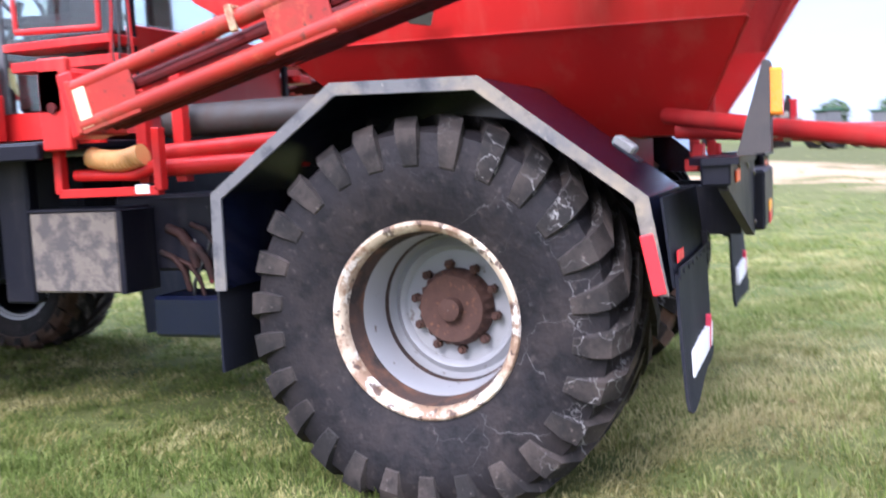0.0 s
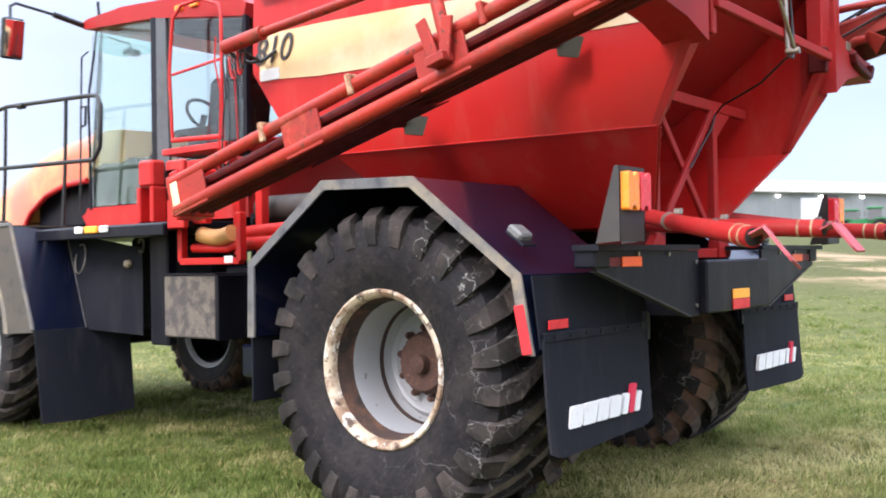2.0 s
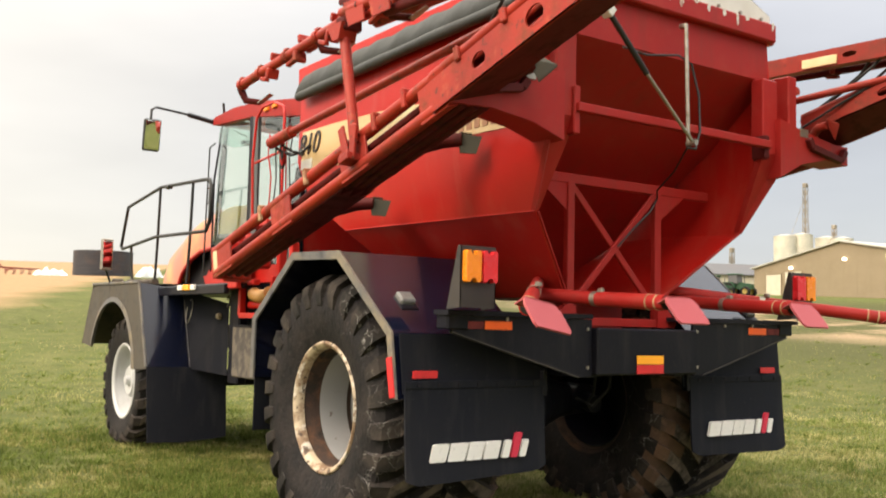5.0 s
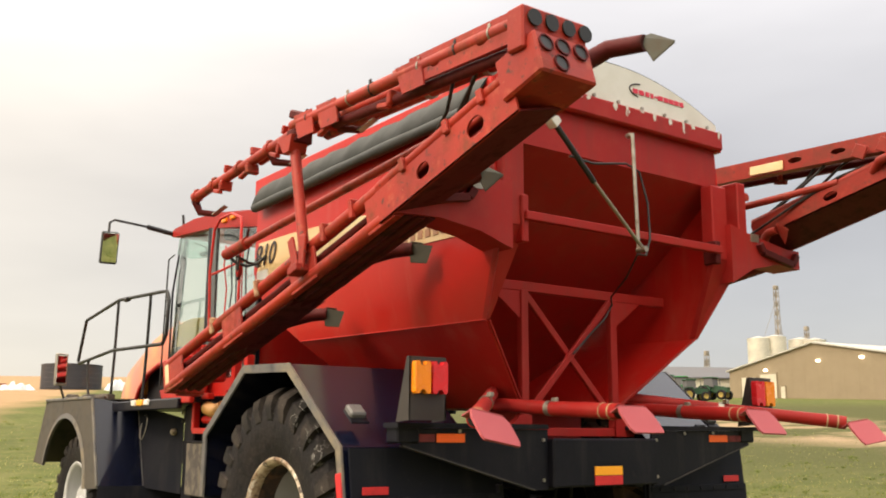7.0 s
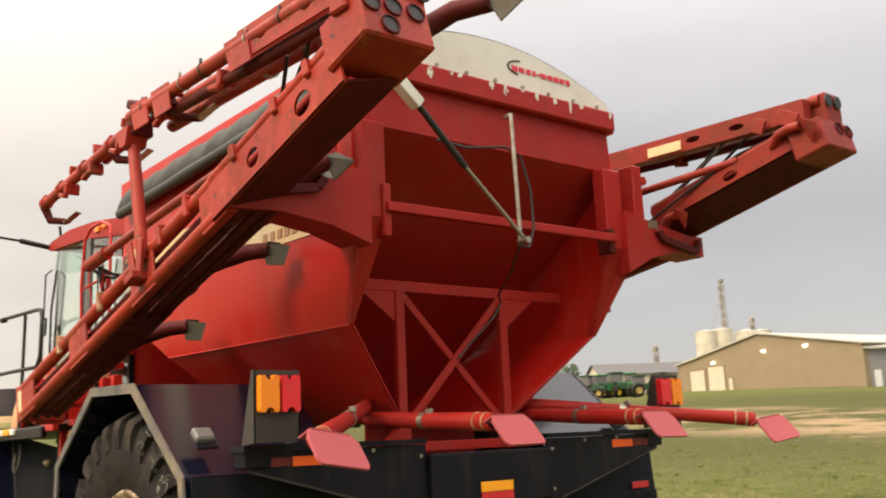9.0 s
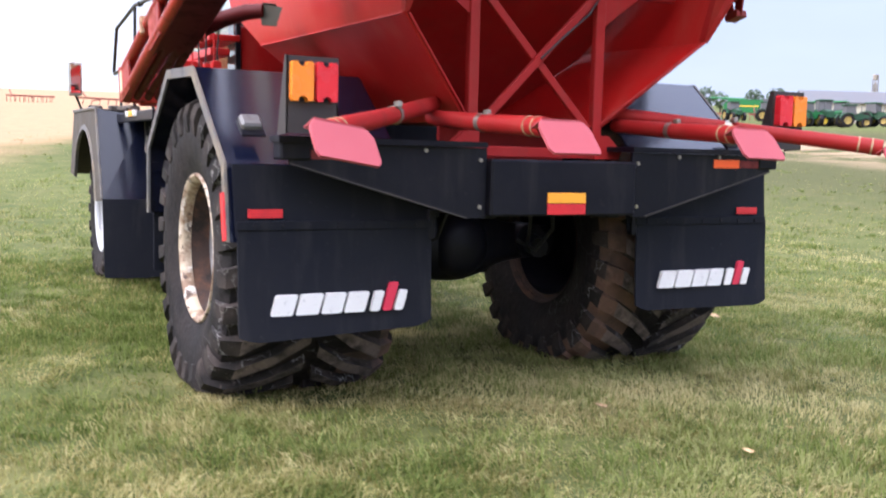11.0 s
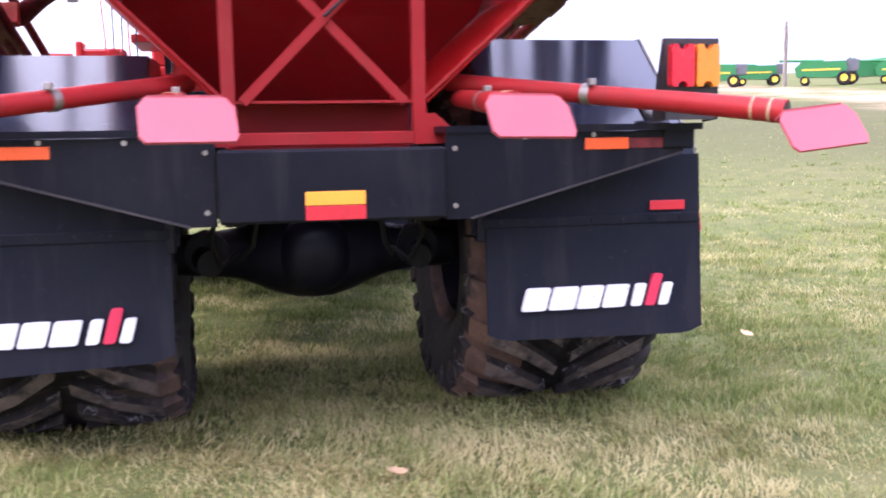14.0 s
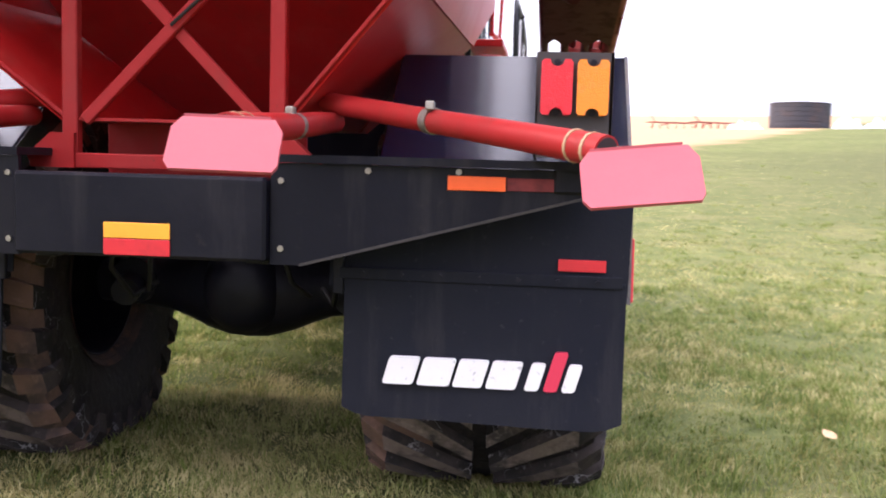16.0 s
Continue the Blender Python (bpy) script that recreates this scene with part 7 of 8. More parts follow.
    gb.box((-1.0, 4.33, 2.20), (0.14, 0.20, 0.22), None, 0.02)
    gb.box((-1.0, 4.43, 1.94), (0.14, 0.05, 0.30), None, 0.01)
    gb.box((-1.0, 4.245, 1.94), (0.14, 0.05, 0.30), None, 0.01)
    gb.box((-0.95, 4.36, 1.94), (0.02, 0.20, 0.28), None, 0.004)
    part("side_box", gb, M_RED, cab)
    # mirror on a long arm
    a = Shape()
    a.tube([(-0.84, 5.55, 3.66), (-1.20, 5.50, 3.70)], 0.028, 8)
    a.tube([(-1.20, 5.50, 3.70), (-1.58, 5.45, 3.72), (-1.64, 5.43, 3.68), (-1.645, 5.42, 3.56)], 0.014, 8)
    arm = part("mirror_arm", a, M_HOSE, truck, "thin black mirror arm", smooth=50)
    mb = Shape()
    mb.box((-1.63, 5.42, 3.40), (0.18, 0.07, 0.35), Matrix.Rotation(radians(-7), 3, "Z") @ Matrix.Rotation(radians(11), 3, "X"), 0.035)
    part("mirror_shell", mb, M_HOSE, arm, "black mirror shell")
    mg = Shape()
    mg.box((-1.634, 5.381, 3.393), (0.155, 0.006, 0.31), Matrix.Rotation(radians(-7), 3, "Z") @ Matrix.Rotation(radians(11), 3, "X"), 0.002)
    part("mirror_glass", mg, M_MIRROR, arm, "mirror glass", smooth=0)
    wp = Shape()
    wp.tube([(-0.60, 5.60, 3.62), (-0.60, 5.40, 3.545), (-0.60, 5.24, 3.50), (-0.60, 5.21, 3.44)], 0.009, 6)
    wp.box((-0.60, 5.20, 3.41), (0.14, 0.10, 0.05), None, 0.012)
    part("inner_mirror", wp, M_HOSE, cab, "small mirror on a bent arm under the roof")
    an = Shape()
    an.tube([(-0.82, 5.38, 3.66), (-0.85, 5.36, 3.86)], 0.014, 6)
    an.tube([(-0.93, 5.56, 1.95), (-0.93, 5.54, 2.70), (-0.93, 5.51, 3.36), (-0.87, 5.50, 3.42)], 0.009, 8)
    an.tube([(-0.93, 5.54, 2.72), (-0.93, 5.46, 2.73), (-0.93, 5.45, 2.90), (-0.93, 5.53, 2.90)], 0.012, 8)
    part("grab_handle", an, M_HOSE, cab, "black grab handle")


build_cab()


def build_hood():
    h = Shape()
    # rounded nose lofted forwards
    secs = []
    for y, w, zt, zb in ((5.75, 0.74, 2.78, 2.26), (6.2, 0.72, 2.75, 2.24), (6.6, 0.70, 2.70, 2.16), (6.95, 0.68, 2.64, 2.00), (7.15, 0.66, 2.59, 1.80), (7.9, 0.56, 2.38, 1.78), (8.25, 0.48, 2.15, 1.78), (8.32, 0.44, 1.95, 1.78)):
        row = []
        for k in range(13):
            a = math.pi * k / 12
            cx, sz = math.cos(a), math.sin(a)
            x = w * (abs(cx) ** 0.5) * (1 if cx > 0 else -1)
            row.append(Vector((x, y, zb + (zt - zb) * (sz ** 0.5))))
        secs.append(row)
    for a, b in zip(secs, secs[1:]):
        h.sheet(a, b)
    h.add(secs[-1], [tuple(range(13))])
    hood = part("hood", h, M_HOOD, truck, "rounded engine hood in orange and cream", smooth=50)
    # panel closing the hood, painted yellow for the reflection in the cab glass
    hb = Shape()
    hb.add([p - Vector((0, 0.004, 0)) for p in secs[0]], [tuple(range(13))[::-1]])
    part("hood_back", hb, M_YELLOWREFLECT, hood, "pale yellow panel for the reflection in the cab glass", smooth=0)
    d = Shape()
    d.box((0, 6.35, 2.05), (1.15, 1.3, 0.5), None, 0.05)
    part("engine_bay", d, M_BLACK, hood, "dark engine bay")
    for s in (-1, 1):
        g = Shape()
        pts = [(s * (0.745 - 0.06 * (y_ - 5.7)), y_, z_ - 0.01) for y_, z_ in ((5.75, 2.26), (6.2, 2.24), (6.6, 2.16), (6.95, 2.00), (7.15, 1.80))]
        g.tube(pts, 0.03, 8)
        part("hood_edge", g, M_RED, hood, smooth=50)
    gr = Shape()
    for k in range(8):
        gr.box((0, 8.33, 1.92 + 0.03 * k), (0.7, 0.03, 0.012), None, 0.002)
    part("grille", gr, M_BLACK, hood)


build_hood()


def build_rails():
    for s in (-1, 1):
        r = Shape()
        r.tube([(s * 1.14, 4.98, 2.36), (s * 1.14, 4.88, 2.46), (s * 1.14, 4.86, 2.82), (s * 1.14, 4.92, 2.91), (s * 1.14, 5.05, 2.925), (s * 1.14, 6.50, 2.99), (s * 1.14, 7.78, 2.86), (s * 1.14, 8.02, 2.36), (s * 1.14, 7.96, 2.32), (s * 1.14, 6.62, 2.40), (s * 1.14, 4.98, 2.36)], 0.020, 10)
        rail = part("hand_rail", r, M_HOSE, truck, "black tubular hand rail", smooth=50)
        for y, yb, z in ((6.52, 6.60, 2.98), (5.42, 5.50, 2.94), (7.55, 7.45, 2.34)):
            p = Shape()
            p.tube([(s * 1.14, y, z), (s * 1.14, y + 0.03, 2.3), (s * 1.14, yb, 1.76)], 0.017, 8)
            part("rail_post", p, M_HOSE, rail, smooth=50)
        k = Shape()
        k.tube([(s * 1.14, 6.17, 2.965), (s * 1.14, 6.27, 2.97)], 0.032, 8)
        part("rail_clamp", k, M_HOSE, rail)
    m = Shape()
    m.box((-1.80, 6.30, 2.13), (0.13, 0.05, 0.36), None, 0.03)
    mr = part("low_mirror", m, M_STEEL, truck, "small front mirror with a pale frame")
    g = Shape()
    g.box((-1.80, 6.27, 2.13), (0.10, 0.006, 0.30), None, 0.002)
    part("mirror_glass", g, M_MIRROR, mr, smooth=0)
    g = Shape()
    g.tube([(-1.80, 6.32, 1.98), (-1.74, 6.33, 1.82), (-1.60, 6.33, 1.79)], 0.014, 8)
    part("bracket", g, M_HOSE, mr, smooth=50)
    rng = random.Random(5)
    for k in range(7):
        cl = Shape()
        cl.box((-1.55 + 0.5 * rng.random(), 6.5 + 0.9 * rng.random(), 1.80 + 0.03), (0.12, 0.16, 0.07 + 0.06 * rng.random()), Matrix.Rotation(rng.random() * 3, 3, "Z"), 0.01)
        part("deck_fitting", cl, M_BOX, truck, "grey fitting on the front deck")


build_rails()


# ---- far things ----
M_TAN = material("tan_sheet_metal", (0.27, 0.212, 0.138), 0.6, vary=(((0.235, 0.185, 0.12), 0.4, 0.4, 0.7, 0.6),))
M_TANROOF = material("pale_roof_metal", (0.46, 0.445, 0.40), 0.55, vary=(((0.38, 0.36, 0.32), 0.3, 0.4, 0.7, 0.6),))
M_GREYWALL = material("grey_sheet_metal", (0.22, 0.23, 0.235), 0.6, vary=(((0.28, 0.28, 0.28), 0.4, 0.4, 0.7, 0.6),))
M_DARKROOF = material("dark_roof_metal", (0.10, 0.10, 0.105), 0.6, vary=(((0.14, 0.13, 0.13), 0.4, 0.4, 0.7, 0.6),))
M_DOOR = material("pale_sheet_door", (0.60, 0.55, 0.44), 0.6, vary=(((0.5, 0.45, 0.36), 1, 0.4, 0.7, 0.6),))
M_SHEETWHITE = material("white_sheet_door", (0.72, 0.73, 0.74), 0.5, vary=(((0.6, 0.6, 0.6), 0.8, 0.4, 0.7, 0.5),))
M_SILO = material("galvanised_silo", (0.66, 0.62, 0.52), 0.45, metal=0.3, vary=(((0.40, 0.38, 0.34), 0.3, 0.4, 0.7, 0.6),))
M_TOWER = material("weathered_tower_steel", (0.30, 0.265, 0.215), 0.6, metal=0.2, vary=(((0.16, 0.12, 0.09), 0.5, 0.45, 0.7, 0.7),))
M_GREEN = material("green_machine_paint", (0.020, 0.16, 0.040), 0.4, vary=(((0.05, 0.14, 0.05), 1, 0.5, 0.8, 0.5),))
M_DKGREEN = material("dusty_dark_green_paint", (0.014, 0.062, 0.026), 0.5, vary=(((0.05, 0.07, 0.04), 1.5, 0.5, 0.8, 0.6),))
M_DULLYEL = material("dusty_yellow_rim", (0.40, 0.29, 0.06), 0.6, vary=(((0.14, 0.10, 0.05), 3, 0.45, 0.7, 0.8),))
M_YEL = material("yellow_machine_paint", (0.70, 0.50, 0.03), 0.4, vary=(((0.5, 0.36, 0.05), 1, 0.5, 0.8, 0.5),))
M_TANK = material("dark_tank_wall", (0.030, 0.030, 0.038), 0.5, vary=(((0.12, 0.06, 0.03), 0.25, 0.5, 0.8, 0.6),))
M_BAG = material("white_plastic_sheet", (0.62, 0.63, 0.64), 0.5, bump=0.2, bump_scale=3)
M_LEAF = material("far_leaves", (0.045, 0.075, 0.025), 0.8, per_island=0.4)
M_BARK = material("bark", (0.09, 0.07, 0.05), 0.9)
M_RUST = material("rusty_orange_frame", (0.30, 0.12, 0.06), 0.7, vary=(((0.16, 0.06, 0.04), 1, 0.45, 0.75, 0.7),))
M_DARKRED = material("dull_red_implement", (0.22, 0.05, 0.035), 0.6, vary=(((0.12, 0.06, 0.04), 1, 0.5, 0.8, 0.7),))


def glow(name, colour, power):
    m = bpy.data.materials.new(name)
    m.use_nodes = True
    b = m.node_tree.nodes["Principled BSDF"]
    b.inputs["Base Color"].default_value = (*colour, 1)
    b.inputs["Emission Color"].default_value = (*colour, 1)
    b.inputs["Emission Strength"].default_value = power
    return m


M_LAMP = glow("lit_wall_lamp", (1.0, 0.9, 0.7), 3.0)


def far_place(az, dist, eye=(-3.5, -4.6)):
    x, y = eye[0] + dist * math.sin(radians(az)), eye[1] + dist * math.cos(radians(az))
    return x, y, float(ground_z(x, y))


def building(name, label, az, dist, w, depth, eave, ridge, wall_m, roof_m, doors, lamps, turn=0.0):
    x, y, z = far_place(az, dist)
    root = thing(name, label, "building", at=(x, y, z - 0.3))
    root.rotation_euler = (0, 0, radians(-az + turn))
    s = Shape()
    h = w / 2
    s.prism("y", [(-h, -2.5), (h, -2.5), (h, eave), (0, ridge), (-h, eave)], 0, depth)
    part("wall", s, wall_m, root, smooth=0)
    r = Shape()
    for sg in (-1, 1):
        a = [Vector((sg * (h + 0.4), -0.4, eave - 0.15)), Vector((0, -0.4, ridge + 0.02))]
        r.sheet(a, [p + Vector((0, depth + 0.8, 0)) for p in a], (0, 0, 0.2))
    part("roof", r, roof_m, root, smooth=0)
    for dx, dw, dh in doors:
        d = Shape()
        d.box((dx, -0.06, dh / 2), (dw, 0.12, dh), None, 0.02)
        dr = part("door", d, M_DOOR, root, "pale sheet metal door", smooth=0)
        f = Shape()
        f.box((dx - dw / 2 - 0.1, -0.08, dh / 2), (0.15, 0.16, dh), None, 0.01)
        f.box((dx + dw / 2 + 0.1, -0.08, dh / 2), (0.15, 0.16, dh), None, 0.01)
        f.box((dx, -0.08, dh + 0.08), (dw + 0.4, 0.16, 0.15), None, 0.01)
        part("door_frame", f, wall_m, dr, smooth=0)
    for lx, lz in lamps:
        l = Shape()
        l.box((lx, -0.25, lz), (0.55, 0.4, 0.35), None, 0.08)
        part("wall_lamp", l, M_LAMP, root, "lit wall lamp")
    for k in range(int(w / 2.4)):
        b = Shape()
        bx = -h + 1.2 + k * 2.4
        b.box((bx, -0.005, eave / 2), (0.05, 0.02, eave), None, 0.004)
        part("wall_rib", b, wall_m, root, smooth=0)
    return root


building("barn", "tan sheet metal barn with pale doors and lit lamps", 57.12, 148.5, 35.0, 30, 5.2, 8.3, M_TAN, M_TANROOF, ((-13.2, 3.1, 4.0), (-9.1, 3.3, 4.3), (-6.2, 0.8, 2.3)), ((-9.4, 4.9), (0.9, 5.7), (8.5, 5.7)), -42.9)
building("dark_shed", "low shed with a dark roof", 47.7, 165, 7.0, 17, 3.4, 5.2, M_DOOR, M_DARKROOF, (), (), -70.0)


def long_shed():
    """Grey machinery shed that runs on from the corner of the barn."""
    cx, cy = 118.6, 58.9
    root = thing("long_shed", "long grey sheet metal shed with white sliding doors", "building", at=(cx, cy, float(ground_z(cx, cy)) - 0.4))
    root.rotation_euler = (0, 0, radians(-28))
    length, depth, eave, ridge = 92.0, 15.0, 5.5, 7.6
    s = Shape()
    s.prism("x", [(0, -2.5), (depth, -2.5), (depth, eave), (depth / 2, ridge), (0, eave)], 0, length)
    part("wall", s, M_GREYWALL, root, smooth=0)
    for y0, y1 in ((-0.5, depth / 2), (depth + 0.5, depth / 2)):
        r = Shape()
        a = [Vector((-0.3, y0, eave - 0.12)), Vector((-0.3, y1, ridge + 0.03))]
        r.sheet(a, [p + Vector((length + 0.6, 0, 0)) for p in a], (0, 0, 0.2))
        part("roof", r, M_TANROOF, root, smooth=0)
    g = Shape()
    g.box((length / 2, -0.56, eave - 0.12), (length, 0.14, 0.16), None, 0.02)
    part("gutter", g, M_TANROOF, root)
    for dx, dw, dh in ((1.6, 1.0, 2.3), (28.7, 5.4, 4.3), (52.0, 5.4, 4.3), (70.0, 5.4, 4.3)):
        d = Shape()
        d.box((dx, -0.08, dh / 2 + 0.3), (dw, 0.12, dh), None, 0.02)
        dr = part("door", d, M_SHEETWHITE, root, "white sliding door", smooth=0)
        f = Shape()
        f.box((dx, -0.16, dh + 0.42), (dw * 1.5, 0.10, 0.14), None, 0.01)
        part("door_rail", f, M_GREYWALL, dr, smooth=0)
    for k in range(10):
        l = Shape()
        l.box((4.5 + 8.4 * k, -0.35, eave - 0.75), (0.55, 0.4, 0.35), None, 0.08)
        part("wall_lamp", l, M_LAMP, root, "lit wall lamp")
    for k in range(30):
        b = Shape()
        b.box((3.0 + k * 3.0, -0.02, eave / 2), (0.08, 0.06, eave), None, 0.01)
        part("wall_rib", b, M_GREYWALL, root, smooth=0)


long_shed()


def silo(az, dist, r, h):
    x, y, z = far_place(az, dist)
    root = thing("grain_silo", "round galvanised grain silo", "silo", "grain silos", at=(x, y, z - 0.3))
    s = Shape()
    prof = []
    for k in range(int(h / 0.9)):
        prof += [(k * 0.9, r), (k * 0.9 + 0.8, r), (k * 0.9 + 0.85, r * 1.012)]
    prof += [(h, r)]
    s.revolve(prof, (0, 0, 0), "z", 28)
    part("wall", s, M_SILO, root, smooth=30)
    t = Shape()
    t.revolve([(h, r * 1.03), (h + r * 0.20, 0.4), (h + r * 0.22, 0.02)], (0, 0, 0), "z", 28)
    part("roof", t, M_SILO, root, smooth=30)


for az, dist, r, h in ((54.3, 290, 3.1, 15.0), (55.2, 292, 3.1, 15.4), (56.5, 300, 3.2, 14.8), (57.3, 296, 3.1, 14.4)):
    silo(az, dist, r, h)


def lattice(az, dist, h, w, label, eye=(-3.5, -4.6)):
    x, y, z = far_place(az, dist, eye)
    root = thing("elevator_tower", label, "tower", at=(x, y, z - 0.3))
    s = Shape()
    for sx, sy in ((-1, -1), (1, -1), (1, 1), (-1, 1)):
        s = Shape()
        s.tube([(sx * w, sy * w, 0), (sx * w * 0.8, sy * w * 0.8, h)], 0.10, 6)
        part("leg", s, M_TOWER, root)
    if h > 15:
        for gx, gy in ((0.32, 0.1), (-0.25, 0.2)):
            gw = Shape()
            gw.tube([(0, 0, h * 0.92), (gx * h, gy * h, 0.3)], 0.05, 5)
            part("guy_wire", gw, M_TOWER, root)
    n = int(h / 2.5)
    for k in range(n):
        z0, z1 = h * k / n, h * (k + 1) / n
        for sx, sy, tx, ty in ((-1, -1, 1, -1), (1, -1, 1, 1), (1, 1, -1, 1), (-1, 1, -1, -1)):
            b = Shape()
            b.tube([(sx * w * 0.9, sy * w * 0.9, z0), (tx * w * 0.9, ty * w * 0.9, z1)], 0.09, 5)
            part("brace", b, M_TOWER, root)
    c = Shape()
    c.box((0, 0, h + 0.6), (w * 2.2, w * 1.8, 1.2), None, 0.1)
    c.box((0, 0, h * 0.5), (w * 0.45, w * 0.45, h), None, 0.05)
    part("head", c, M_TOWER, root)


lattice(55.4, 295, 29.5, 0.62, "tall weathered grain elevator tower")
lattice(56.9, 300, 17.5, 0.6, "short weathered grain elevator tower")
lattice(51.4, 240, 9.0, 0.5, "slim steel mast behind the shed")
lattice(31.4, 190, 11.0, 0.22, "slim pale steel mast", (0.1, -4.3))


def tractor(az, dist, turn, scale=1.0, paint=None, rims=None):
    x, y, z = far_place(az, dist)
    paint, rims = paint or M_DKGREEN, rims or M_DULLYEL
    root = thing("tractor", "green farm tractor with yellow rims" if paint is M_GREEN else "dark green farm tractor with dusty yellow rims", "tractor", "parked tractors", at=(x, y, z))
    root.rotation_euler = (0, 0, radians(turn))
    root.scale = (scale,) * 3
    b = Shape()
    b.prism("x", [(-2.3, 1.0), (-2.3, 1.7), (-0.4, 2.0), (0.2, 2.0), (1.2, 1.5), (1.4, 1.0)], -0.45, 0.45)
    part("body", b, paint, root, smooth=0)
    c = Shape()
    c.prism("x", [(-0.4, 1.8), (1.1, 1.8), (1.05, 3.0), (-0.25, 3.0)], -0.75, 0.75)
    part("cab", c, M_DARKROOF, root, smooth=0)
    r = Shape()
    r.box((0, 0.4, 3.1), (1.7, 1.7, 0.2), None, 0.06)
    part("roof", r, paint, root)
    ex = Shape()
    ex.tube([(-0.35, -1.2, 1.8), (-0.35, -1.2, 2.9)], 0.06, 6)
    part("exhaust_pipe", ex, M_DARKROOF, root)
    for s in (-1, 1):
        fd = Shape()
        fd.prism("x", [(-0.15, 1.35), (0.35, 2.0), (1.5, 2.0), (2.0, 1.3), (1.9, 1.25), (1.45, 1.88), (0.4, 1.88), (-0.05, 1.28)], s * 0.70, s * 1.25)
        part("fender", fd, paint, root, smooth=0)
        for yy, rr, ww in ((0.9, 0.95, 0.55), (-1.7, 0.68, 0.45)):
            t = Shape()
            t.revolve([(-ww / 2, rr * 0.55), (-ww / 2, rr * 0.92), (-ww * 0.35, rr), (ww * 0.35, rr), (ww / 2, rr * 0.92), (ww / 2, rr * 0.55)], (s * 0.95, yy, rr), "x", 20)
            wh = part("wheel", t, M_TYRE, root)
            m = Shape()
            m.revolve([(-ww * 0.3, 0.02), (-ww * 0.35, rr * 0.5), (-ww * 0.48, rr * 0.57), (ww * 0.48, rr * 0.57), (ww * 0.35, rr * 0.5), (ww * 0.3, 0.02)], (s * 0.95, yy, rr), "x", 16)
            part("rim", m, rims, wh)
    return root


for az, dist, tn, sc in ((47.4, 134, 20, 1.0), (49.0, 138, -30, 1.1), (50.4, 133, 60, 0.9), (51.6, 140, 10, 1.0), (88.0, 82, 40, 1.0), (91.0, 86, -20, 1.0), (41.5, 160, 30, 1.0), (44.2, 165, -20, 1.0), (46.0, 170, 50, 1.0)):
    tractor(az, dist, tn, sc)
for az, dist, tn, sc in ((48.2, 136, 70, 1.0), (49.8, 141, -60, 1.05), (72.9, 109, 24, 0.85), (73.75, 108, 196, 0.95)):
    tractor(az, dist, tn, sc, M_GREEN, M_YEL)


def sprayer(az, dist, turn):
    """High-clearance field sprayer on four tall wheels, its booms folded."""
    x, y, z = far_place(az, dist)
    root = thing("field_sprayer", "green high-clearance sprayer with bright yellow wheels", "farm vehicle", at=(x, y, z))
    root.rotation_euler = (0, 0, radians(turn))
    b = Shape()
    b.prism("y", [(-3.0, 1.9), (-3.0, 3.0), (-0.6, 3.1), (0.2, 2.9), (2.4, 2.7), (2.6, 1.9)], -0.8, 0.8)
    part("body", b, M_DKGREEN, root, smooth=0)
    c = Shape()
    c.prism("y", [(0.3, 2.6), (1.9, 2.6), (2.0, 3.7), (0.4, 3.9)], -0.75, 0.75)
    part("cab", c, M_DARKROOF, root, smooth=0)
    r = Shape()
    r.box((1.15, 0, 3.95), (1.9, 1.7, 0.16), None, 0.05)
    part("roof", r, M_GREEN, root)
    t = Shape()
    t.revolve([(-1.1, 0.02), (-1.05, 0.5), (-0.9, 0.7), (0.9, 0.7), (1.05, 0.5), (1.1, 0.02)], (-1.6, 0, 3.1), "x", 16)
    part("tank", t, M_DKGREEN, root, smooth=40)
    for s in (-1, 1):
        m = Shape()
        for q in (0, 0.35):
            m.bar((-3.6, s * 1.35, 2.5 + q), (2.9, s * 1.35, 2.9 + q), 0.10, 0.10)
        for q in range(8):
            m.bar((-3.4 + 0.78 * q, s * 1.35, 2.52 + 0.048 * q), (-3.0 + 0.78 * q, s * 1.35, 2.87 + 0.048 * q), 0.05, 0.05)
        part("boom", m, M_DKGREEN, root)
        for xx in (-1.9, 1.7):
            w = Shape()
            w.revolve([(-0.22, 0.5), (-0.22, 0.84), (-0.14, 0.92), (0.14, 0.92), (0.22, 0.84), (0.22, 0.5)], (xx, s * 1.45, 0.92), "y", 22)
            wh = part("wheel", w, M_TYRE, root)
            m = Shape()
            m.revolve([(-0.12, 0.02), (-0.14, 0.5), (-0.2, 0.62), (0.2, 0.62), (0.14, 0.5), (0.12, 0.02)], (xx, s * 1.45, 0.92), "y", 18)
            part("rim", m, M_YEL, wh)
            l = Shape()
            l.bar((xx, s * 1.15, 0.9), (xx, s * 0.9, 2.1), 0.2, 0.2, (1, 0, 0))
            part("strut", l, M_GREEN, root)


sprayer(65.2, 132, -64)


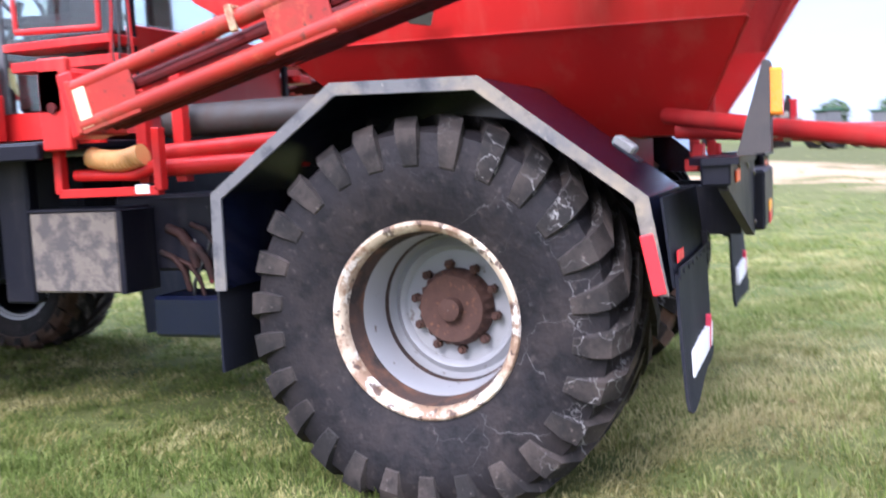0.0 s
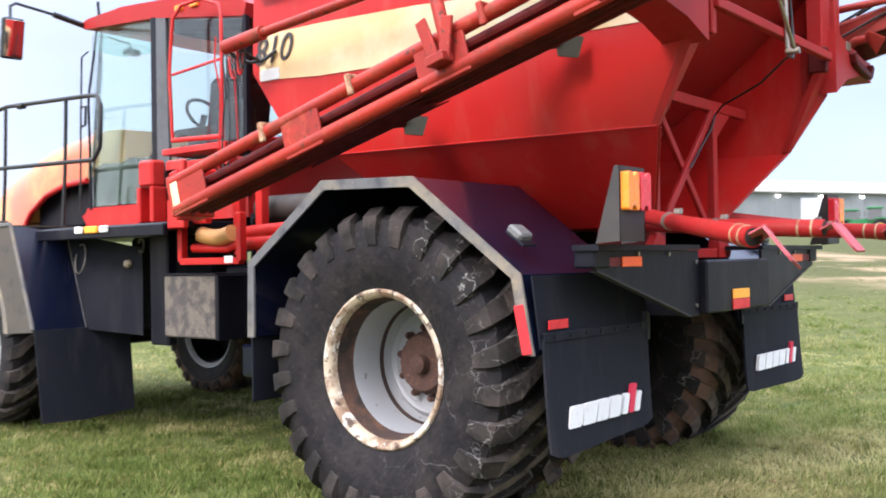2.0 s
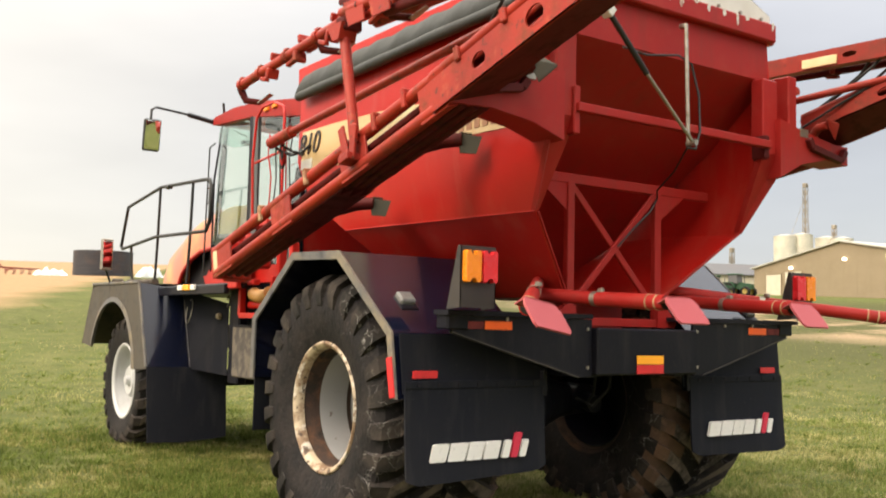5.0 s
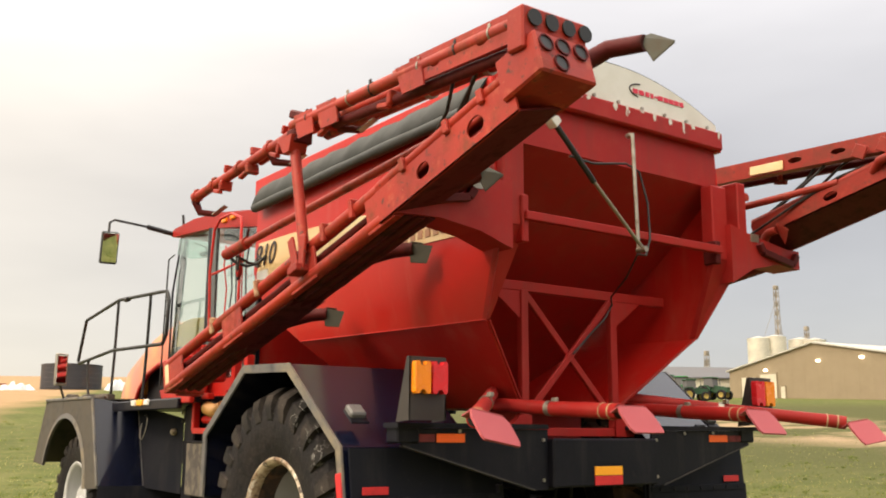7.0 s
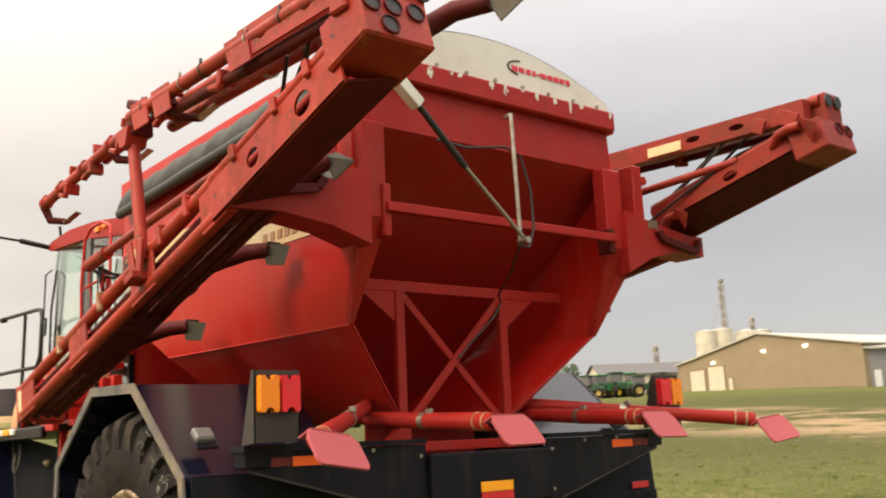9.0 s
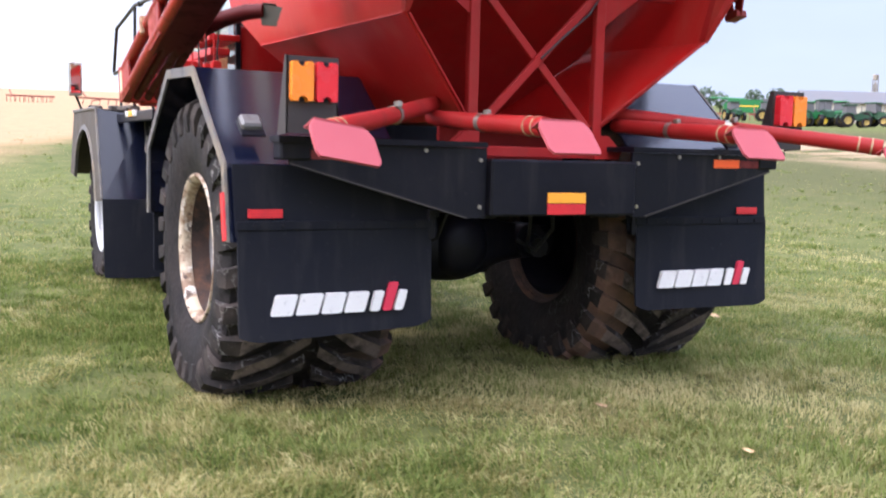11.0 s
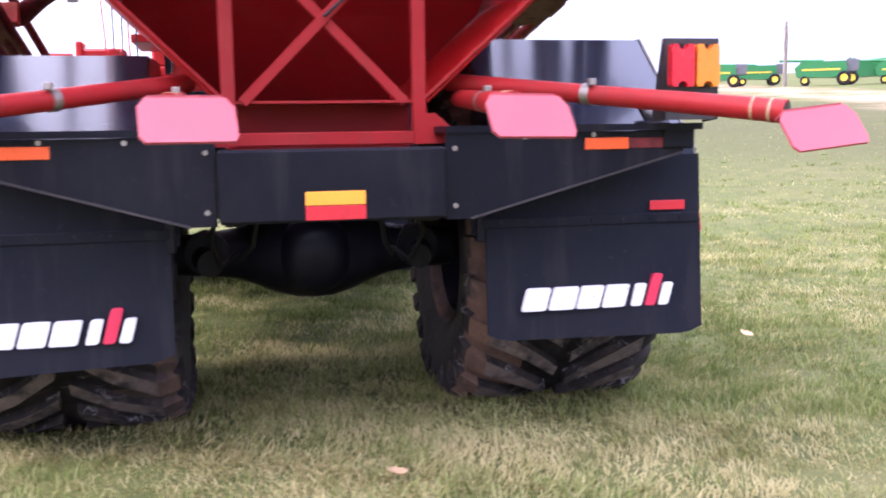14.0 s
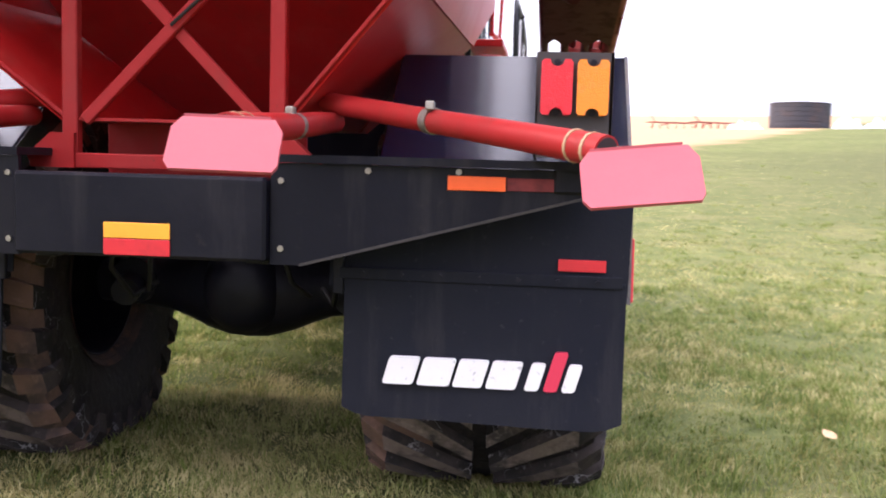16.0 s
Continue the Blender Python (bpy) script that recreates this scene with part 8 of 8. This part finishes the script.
def combine(az, dist, turn, eye=(-3.5, -4.6), scale=1.0):
    x, y, z = far_place(az, dist, eye)
    root = thing("combine_harvester", "large green combine harvester with a yellow stripe", "harvester", "parked harvesters", at=(x, y, z))
    root.rotation_euler = (0, 0, radians(turn))
    root.scale = (scale,) * 3
    b = Shape()
    b.prism("y", [(-4.0, 1.2), (2.2, 1.0), (2.6, 2.0), (2.4, 3.3), (-3.4, 3.3), (-4.3, 2.4)], -1.4, 1.4)
    part("body", b, M_GREEN, root, smooth=0)
    s = Shape()
    s.box((-0.8, -1.43, 2.15), (5.0, 0.06, 0.22), None, 0.01)
    part("stripe", s, M_YEL, root)
    c = Shape()
    c.prism("y", [(2.4, 1.8), (4.0, 1.9), (4.2, 3.4), (2.5, 3.5)], -1.0, 1.0)
    part("cab", c, M_DARKROOF, root, smooth=0)
    a = Shape()
    a.tube([(-0.5, 0.9, 3.5), (-6.5, 1.0, 3.7)], 0.2, 8)
    part("unloading_auger", a, M_GREEN, root)
    for yy in (-1.5, 1.5):
        for xx, rr in ((2.2, 0.95), (-2.9, 0.65)):
            t = Shape()
            t.revolve([(-0.35, rr * 0.5), (-0.35, rr * 0.93), (-0.2, rr), (0.2, rr), (0.35, rr * 0.93), (0.35, rr * 0.5)], (xx, yy, rr), "y", 20)
            wh = part("wheel", t, M_TYRE, root)
            m = Shape()
            m.revolve([(-0.3, 0.02), (-0.36, rr * 0.52), (0.36, rr * 0.52), (0.3, 0.02)], (xx, yy, rr), "y", 16)
            part("rim", m, M_YEL, wh)


for az, dist, tn, eye, sc in ((27.9, 195, -30, (0, -4.3), 1.25), (30.1, 205, -24, (0, -4.3), 1.2), (33.6, 192, -34, (0, -4.3), 1.3), (35.6, 200, 150, (0, -4.3), 1.25), (37.5, 196, -36, (0, -4.3), 1.2), (44.6, 200, -40, (-1.7, -4.3), 1.1), (80.8, 98, -74, (-5.5, -3), 0.95)):
    combine(az, dist, tn, eye, sc)


def slurry_tank():
    x, y, z = far_place(14.4, 200, (-1.5, -4.2))
    root = thing("storage_tank", "low wide dark round storage tank", "tank", at=(x, y, z - 0.2))
    s = Shape()
    s.revolve([(0, 5.6), (4.6, 5.6), (4.75, 5.7), (4.9, 5.6), (4.9, 5.4), (4.3, 5.4), (4.3, 0.02)], (0, 0, 0), "z", 40)
    part("wall", s, M_TANK, root, smooth=30)
    for k in range(5):
        b = Shape()
        b.revolve([(0.9 * k + 0.4, 5.6), (0.9 * k + 0.42, 5.66), (0.9 * k + 0.48, 5.66), (0.9 * k + 0.5, 5.6)], (0, 0, 0), "z", 40)
        part("hoop", b, M_TANK, root)


slurry_tank()


def heap(name, label, az, dist, w, d, h, mat, seed):
    x, y, z = far_place(az, dist, (-1.5, -4.2))
    rng = random.Random(seed)
    s = Shape()
    n = 18
    ph = [rng.uniform(0, 6) for _ in range(4)]
    rows = []
    for i in range(n + 1):
        row = []
        for j in range(n + 1):
            u, v = 2 * i / n - 1, 2 * j / n - 1
            k = max(0.0, 1 - u * u) * max(0.0, 1 - v * v)
            bump = 0.65 + 0.35 * math.sin(u * 7 + ph[0]) * math.sin(v * 5 + ph[1]) + 0.2 * math.sin(u * 13 + ph[2])
            row.append(Vector((u * w / 2, v * d / 2, h * k ** 0.5 * bump - 0.05)))
        rows.append(row)
    for a, b in zip(rows, rows[1:]):
        s.sheet(a, b)
    me = s.mesh(name, mat, 40)
    ob = new(name, me)
    ob.location = (x, y, z - 0.1)
    tagged(ob, label, "heap")


heap("sheeted_heap", "low heap under white plastic sheet", 11.6, 185, 6, 3, 1.6, M_BAG, 1)
heap("sheeted_heap", "heap of pale scrap beside the dark tank", 16.9, 190, 5, 3, 2.6, M_BAG, 2)
heap("sheeted_heap", "low heap under white plastic sheet", 19.0, 195, 9, 3, 2.2, M_BAG, 3)
heap("sheeted_heap", "low heap under white plastic sheet", 21.5, 200, 12, 3, 2.0, M_BAG, 4)
heap("sheeted_heap", "low heap under white plastic sheet", 24.5, 200, 8, 3, 2.2, M_BAG, 9)


def implement(az, dist, turn, mat, label):
    x, y, z = far_place(az, dist, (-1.5, -4.2))
    root = thing("tillage_implement", label, "farm implement", at=(x, y, z))
    root.rotation_euler = (0, 0, radians(turn))
    f = Shape()
    for yy in (-1.2, 0, 1.2):
        f.bar((-4, yy, 1.1), (4, yy, 1.1), 0.18, 0.18)
    f.bar((0, -1.2, 1.1), (0, 3.5, 0.8), 0.2, 0.2)
    f.bar((-3, -1, 1.1), (-3.5, 0, 2.2), 0.16, 0.16)
    part("frame", f, mat, root)
    for k in range(16):
        t = Shape()
        t.tube([(-3.8 + k * 0.5, -1.2 + (k % 3) * 1.2, 1.1), (-3.8 + k * 0.5, -1.5 + (k % 3) * 1.2, 0.6), (-3.8 + k * 0.5, -1.2 + (k % 3) * 1.2, 0.0)], 0.06, 5)
        part("tine", t, mat, root)


implement(7.5, 180, 15, M_DARKRED, "dull red tillage implement")
implement(3.9, 190, -10, M_DARKRED, "dull red folded implement")
implement(9.8, 186, 20, M_DARKRED, "dull red tillage implement")
implement(40.6, 175, -40, M_RUST, "rusty orange tillage implement")
implement(42.6, 172, -30, M_RUST, "rusty orange tillage implement")
implement(46.0, 178, -60, M_DARKRED, "dull red folded implement")


def tree(az, dist, h, seed):
    x, y, z = far_place(az, dist)
    rng = random.Random(seed)
    root = thing("tree", "leafy tree on the far field edge", "tree", "far trees", at=(x, y, z))
    t = Shape()
    t.tube([(0, 0, -0.3), (0.1, 0, h * 0.3), (0.0, 0.1, h * 0.6)], [0.28, 0.2, 0.1], 8)
    for k in range(5):
        a = rng.uniform(0, 6.28)
        t.tube([(0, 0, h * (0.25 + 0.07 * k)), (math.cos(a) * h * 0.2, math.sin(a) * h * 0.2, h * (0.45 + 0.07 * k))], [0.1, 0.03], 6)
    part("trunk", t, M_BARK, root)
    c = Shape()
    for k in range(520):
        while True:
            px, py, pz = rng.uniform(-1, 1), rng.uniform(-1, 1), rng.uniform(-1, 1)
            q = px * px + py * py + pz * pz
            if 0.15 < q < 1 and math.sin(px * 5 + seed) * math.sin(py * 4) * math.sin(pz * 5 + 1) > -0.25:
                break
        p = Vector((px * h * 0.36, py * h * 0.36, h * 0.62 + pz * h * 0.36))
        u = Vector((rng.uniform(-1, 1), rng.uniform(-1, 1), rng.uniform(-1, 1))).normalized() * h * 0.05
        v = u.orthogonal().normalized() * h * 0.035
        c.add([p - u, p + v, p + u, p - v], [(0, 1, 2, 3)])
    part("crown", c, M_LEAF, root, smooth=0)


for k, (az, d, h) in enumerate(((38.8, 260, 7), (40.2, 255, 6.5), (42.6, 262, 7.5), (43.4, 258, 6), (45.2, 265, 7), (46.4, 268, 7.5), (35.4, 270, 6), (89.4, 150, 6), (92.6, 160, 7), (86.0, 158, 6))):
    tree(az, d, h, k + 1)
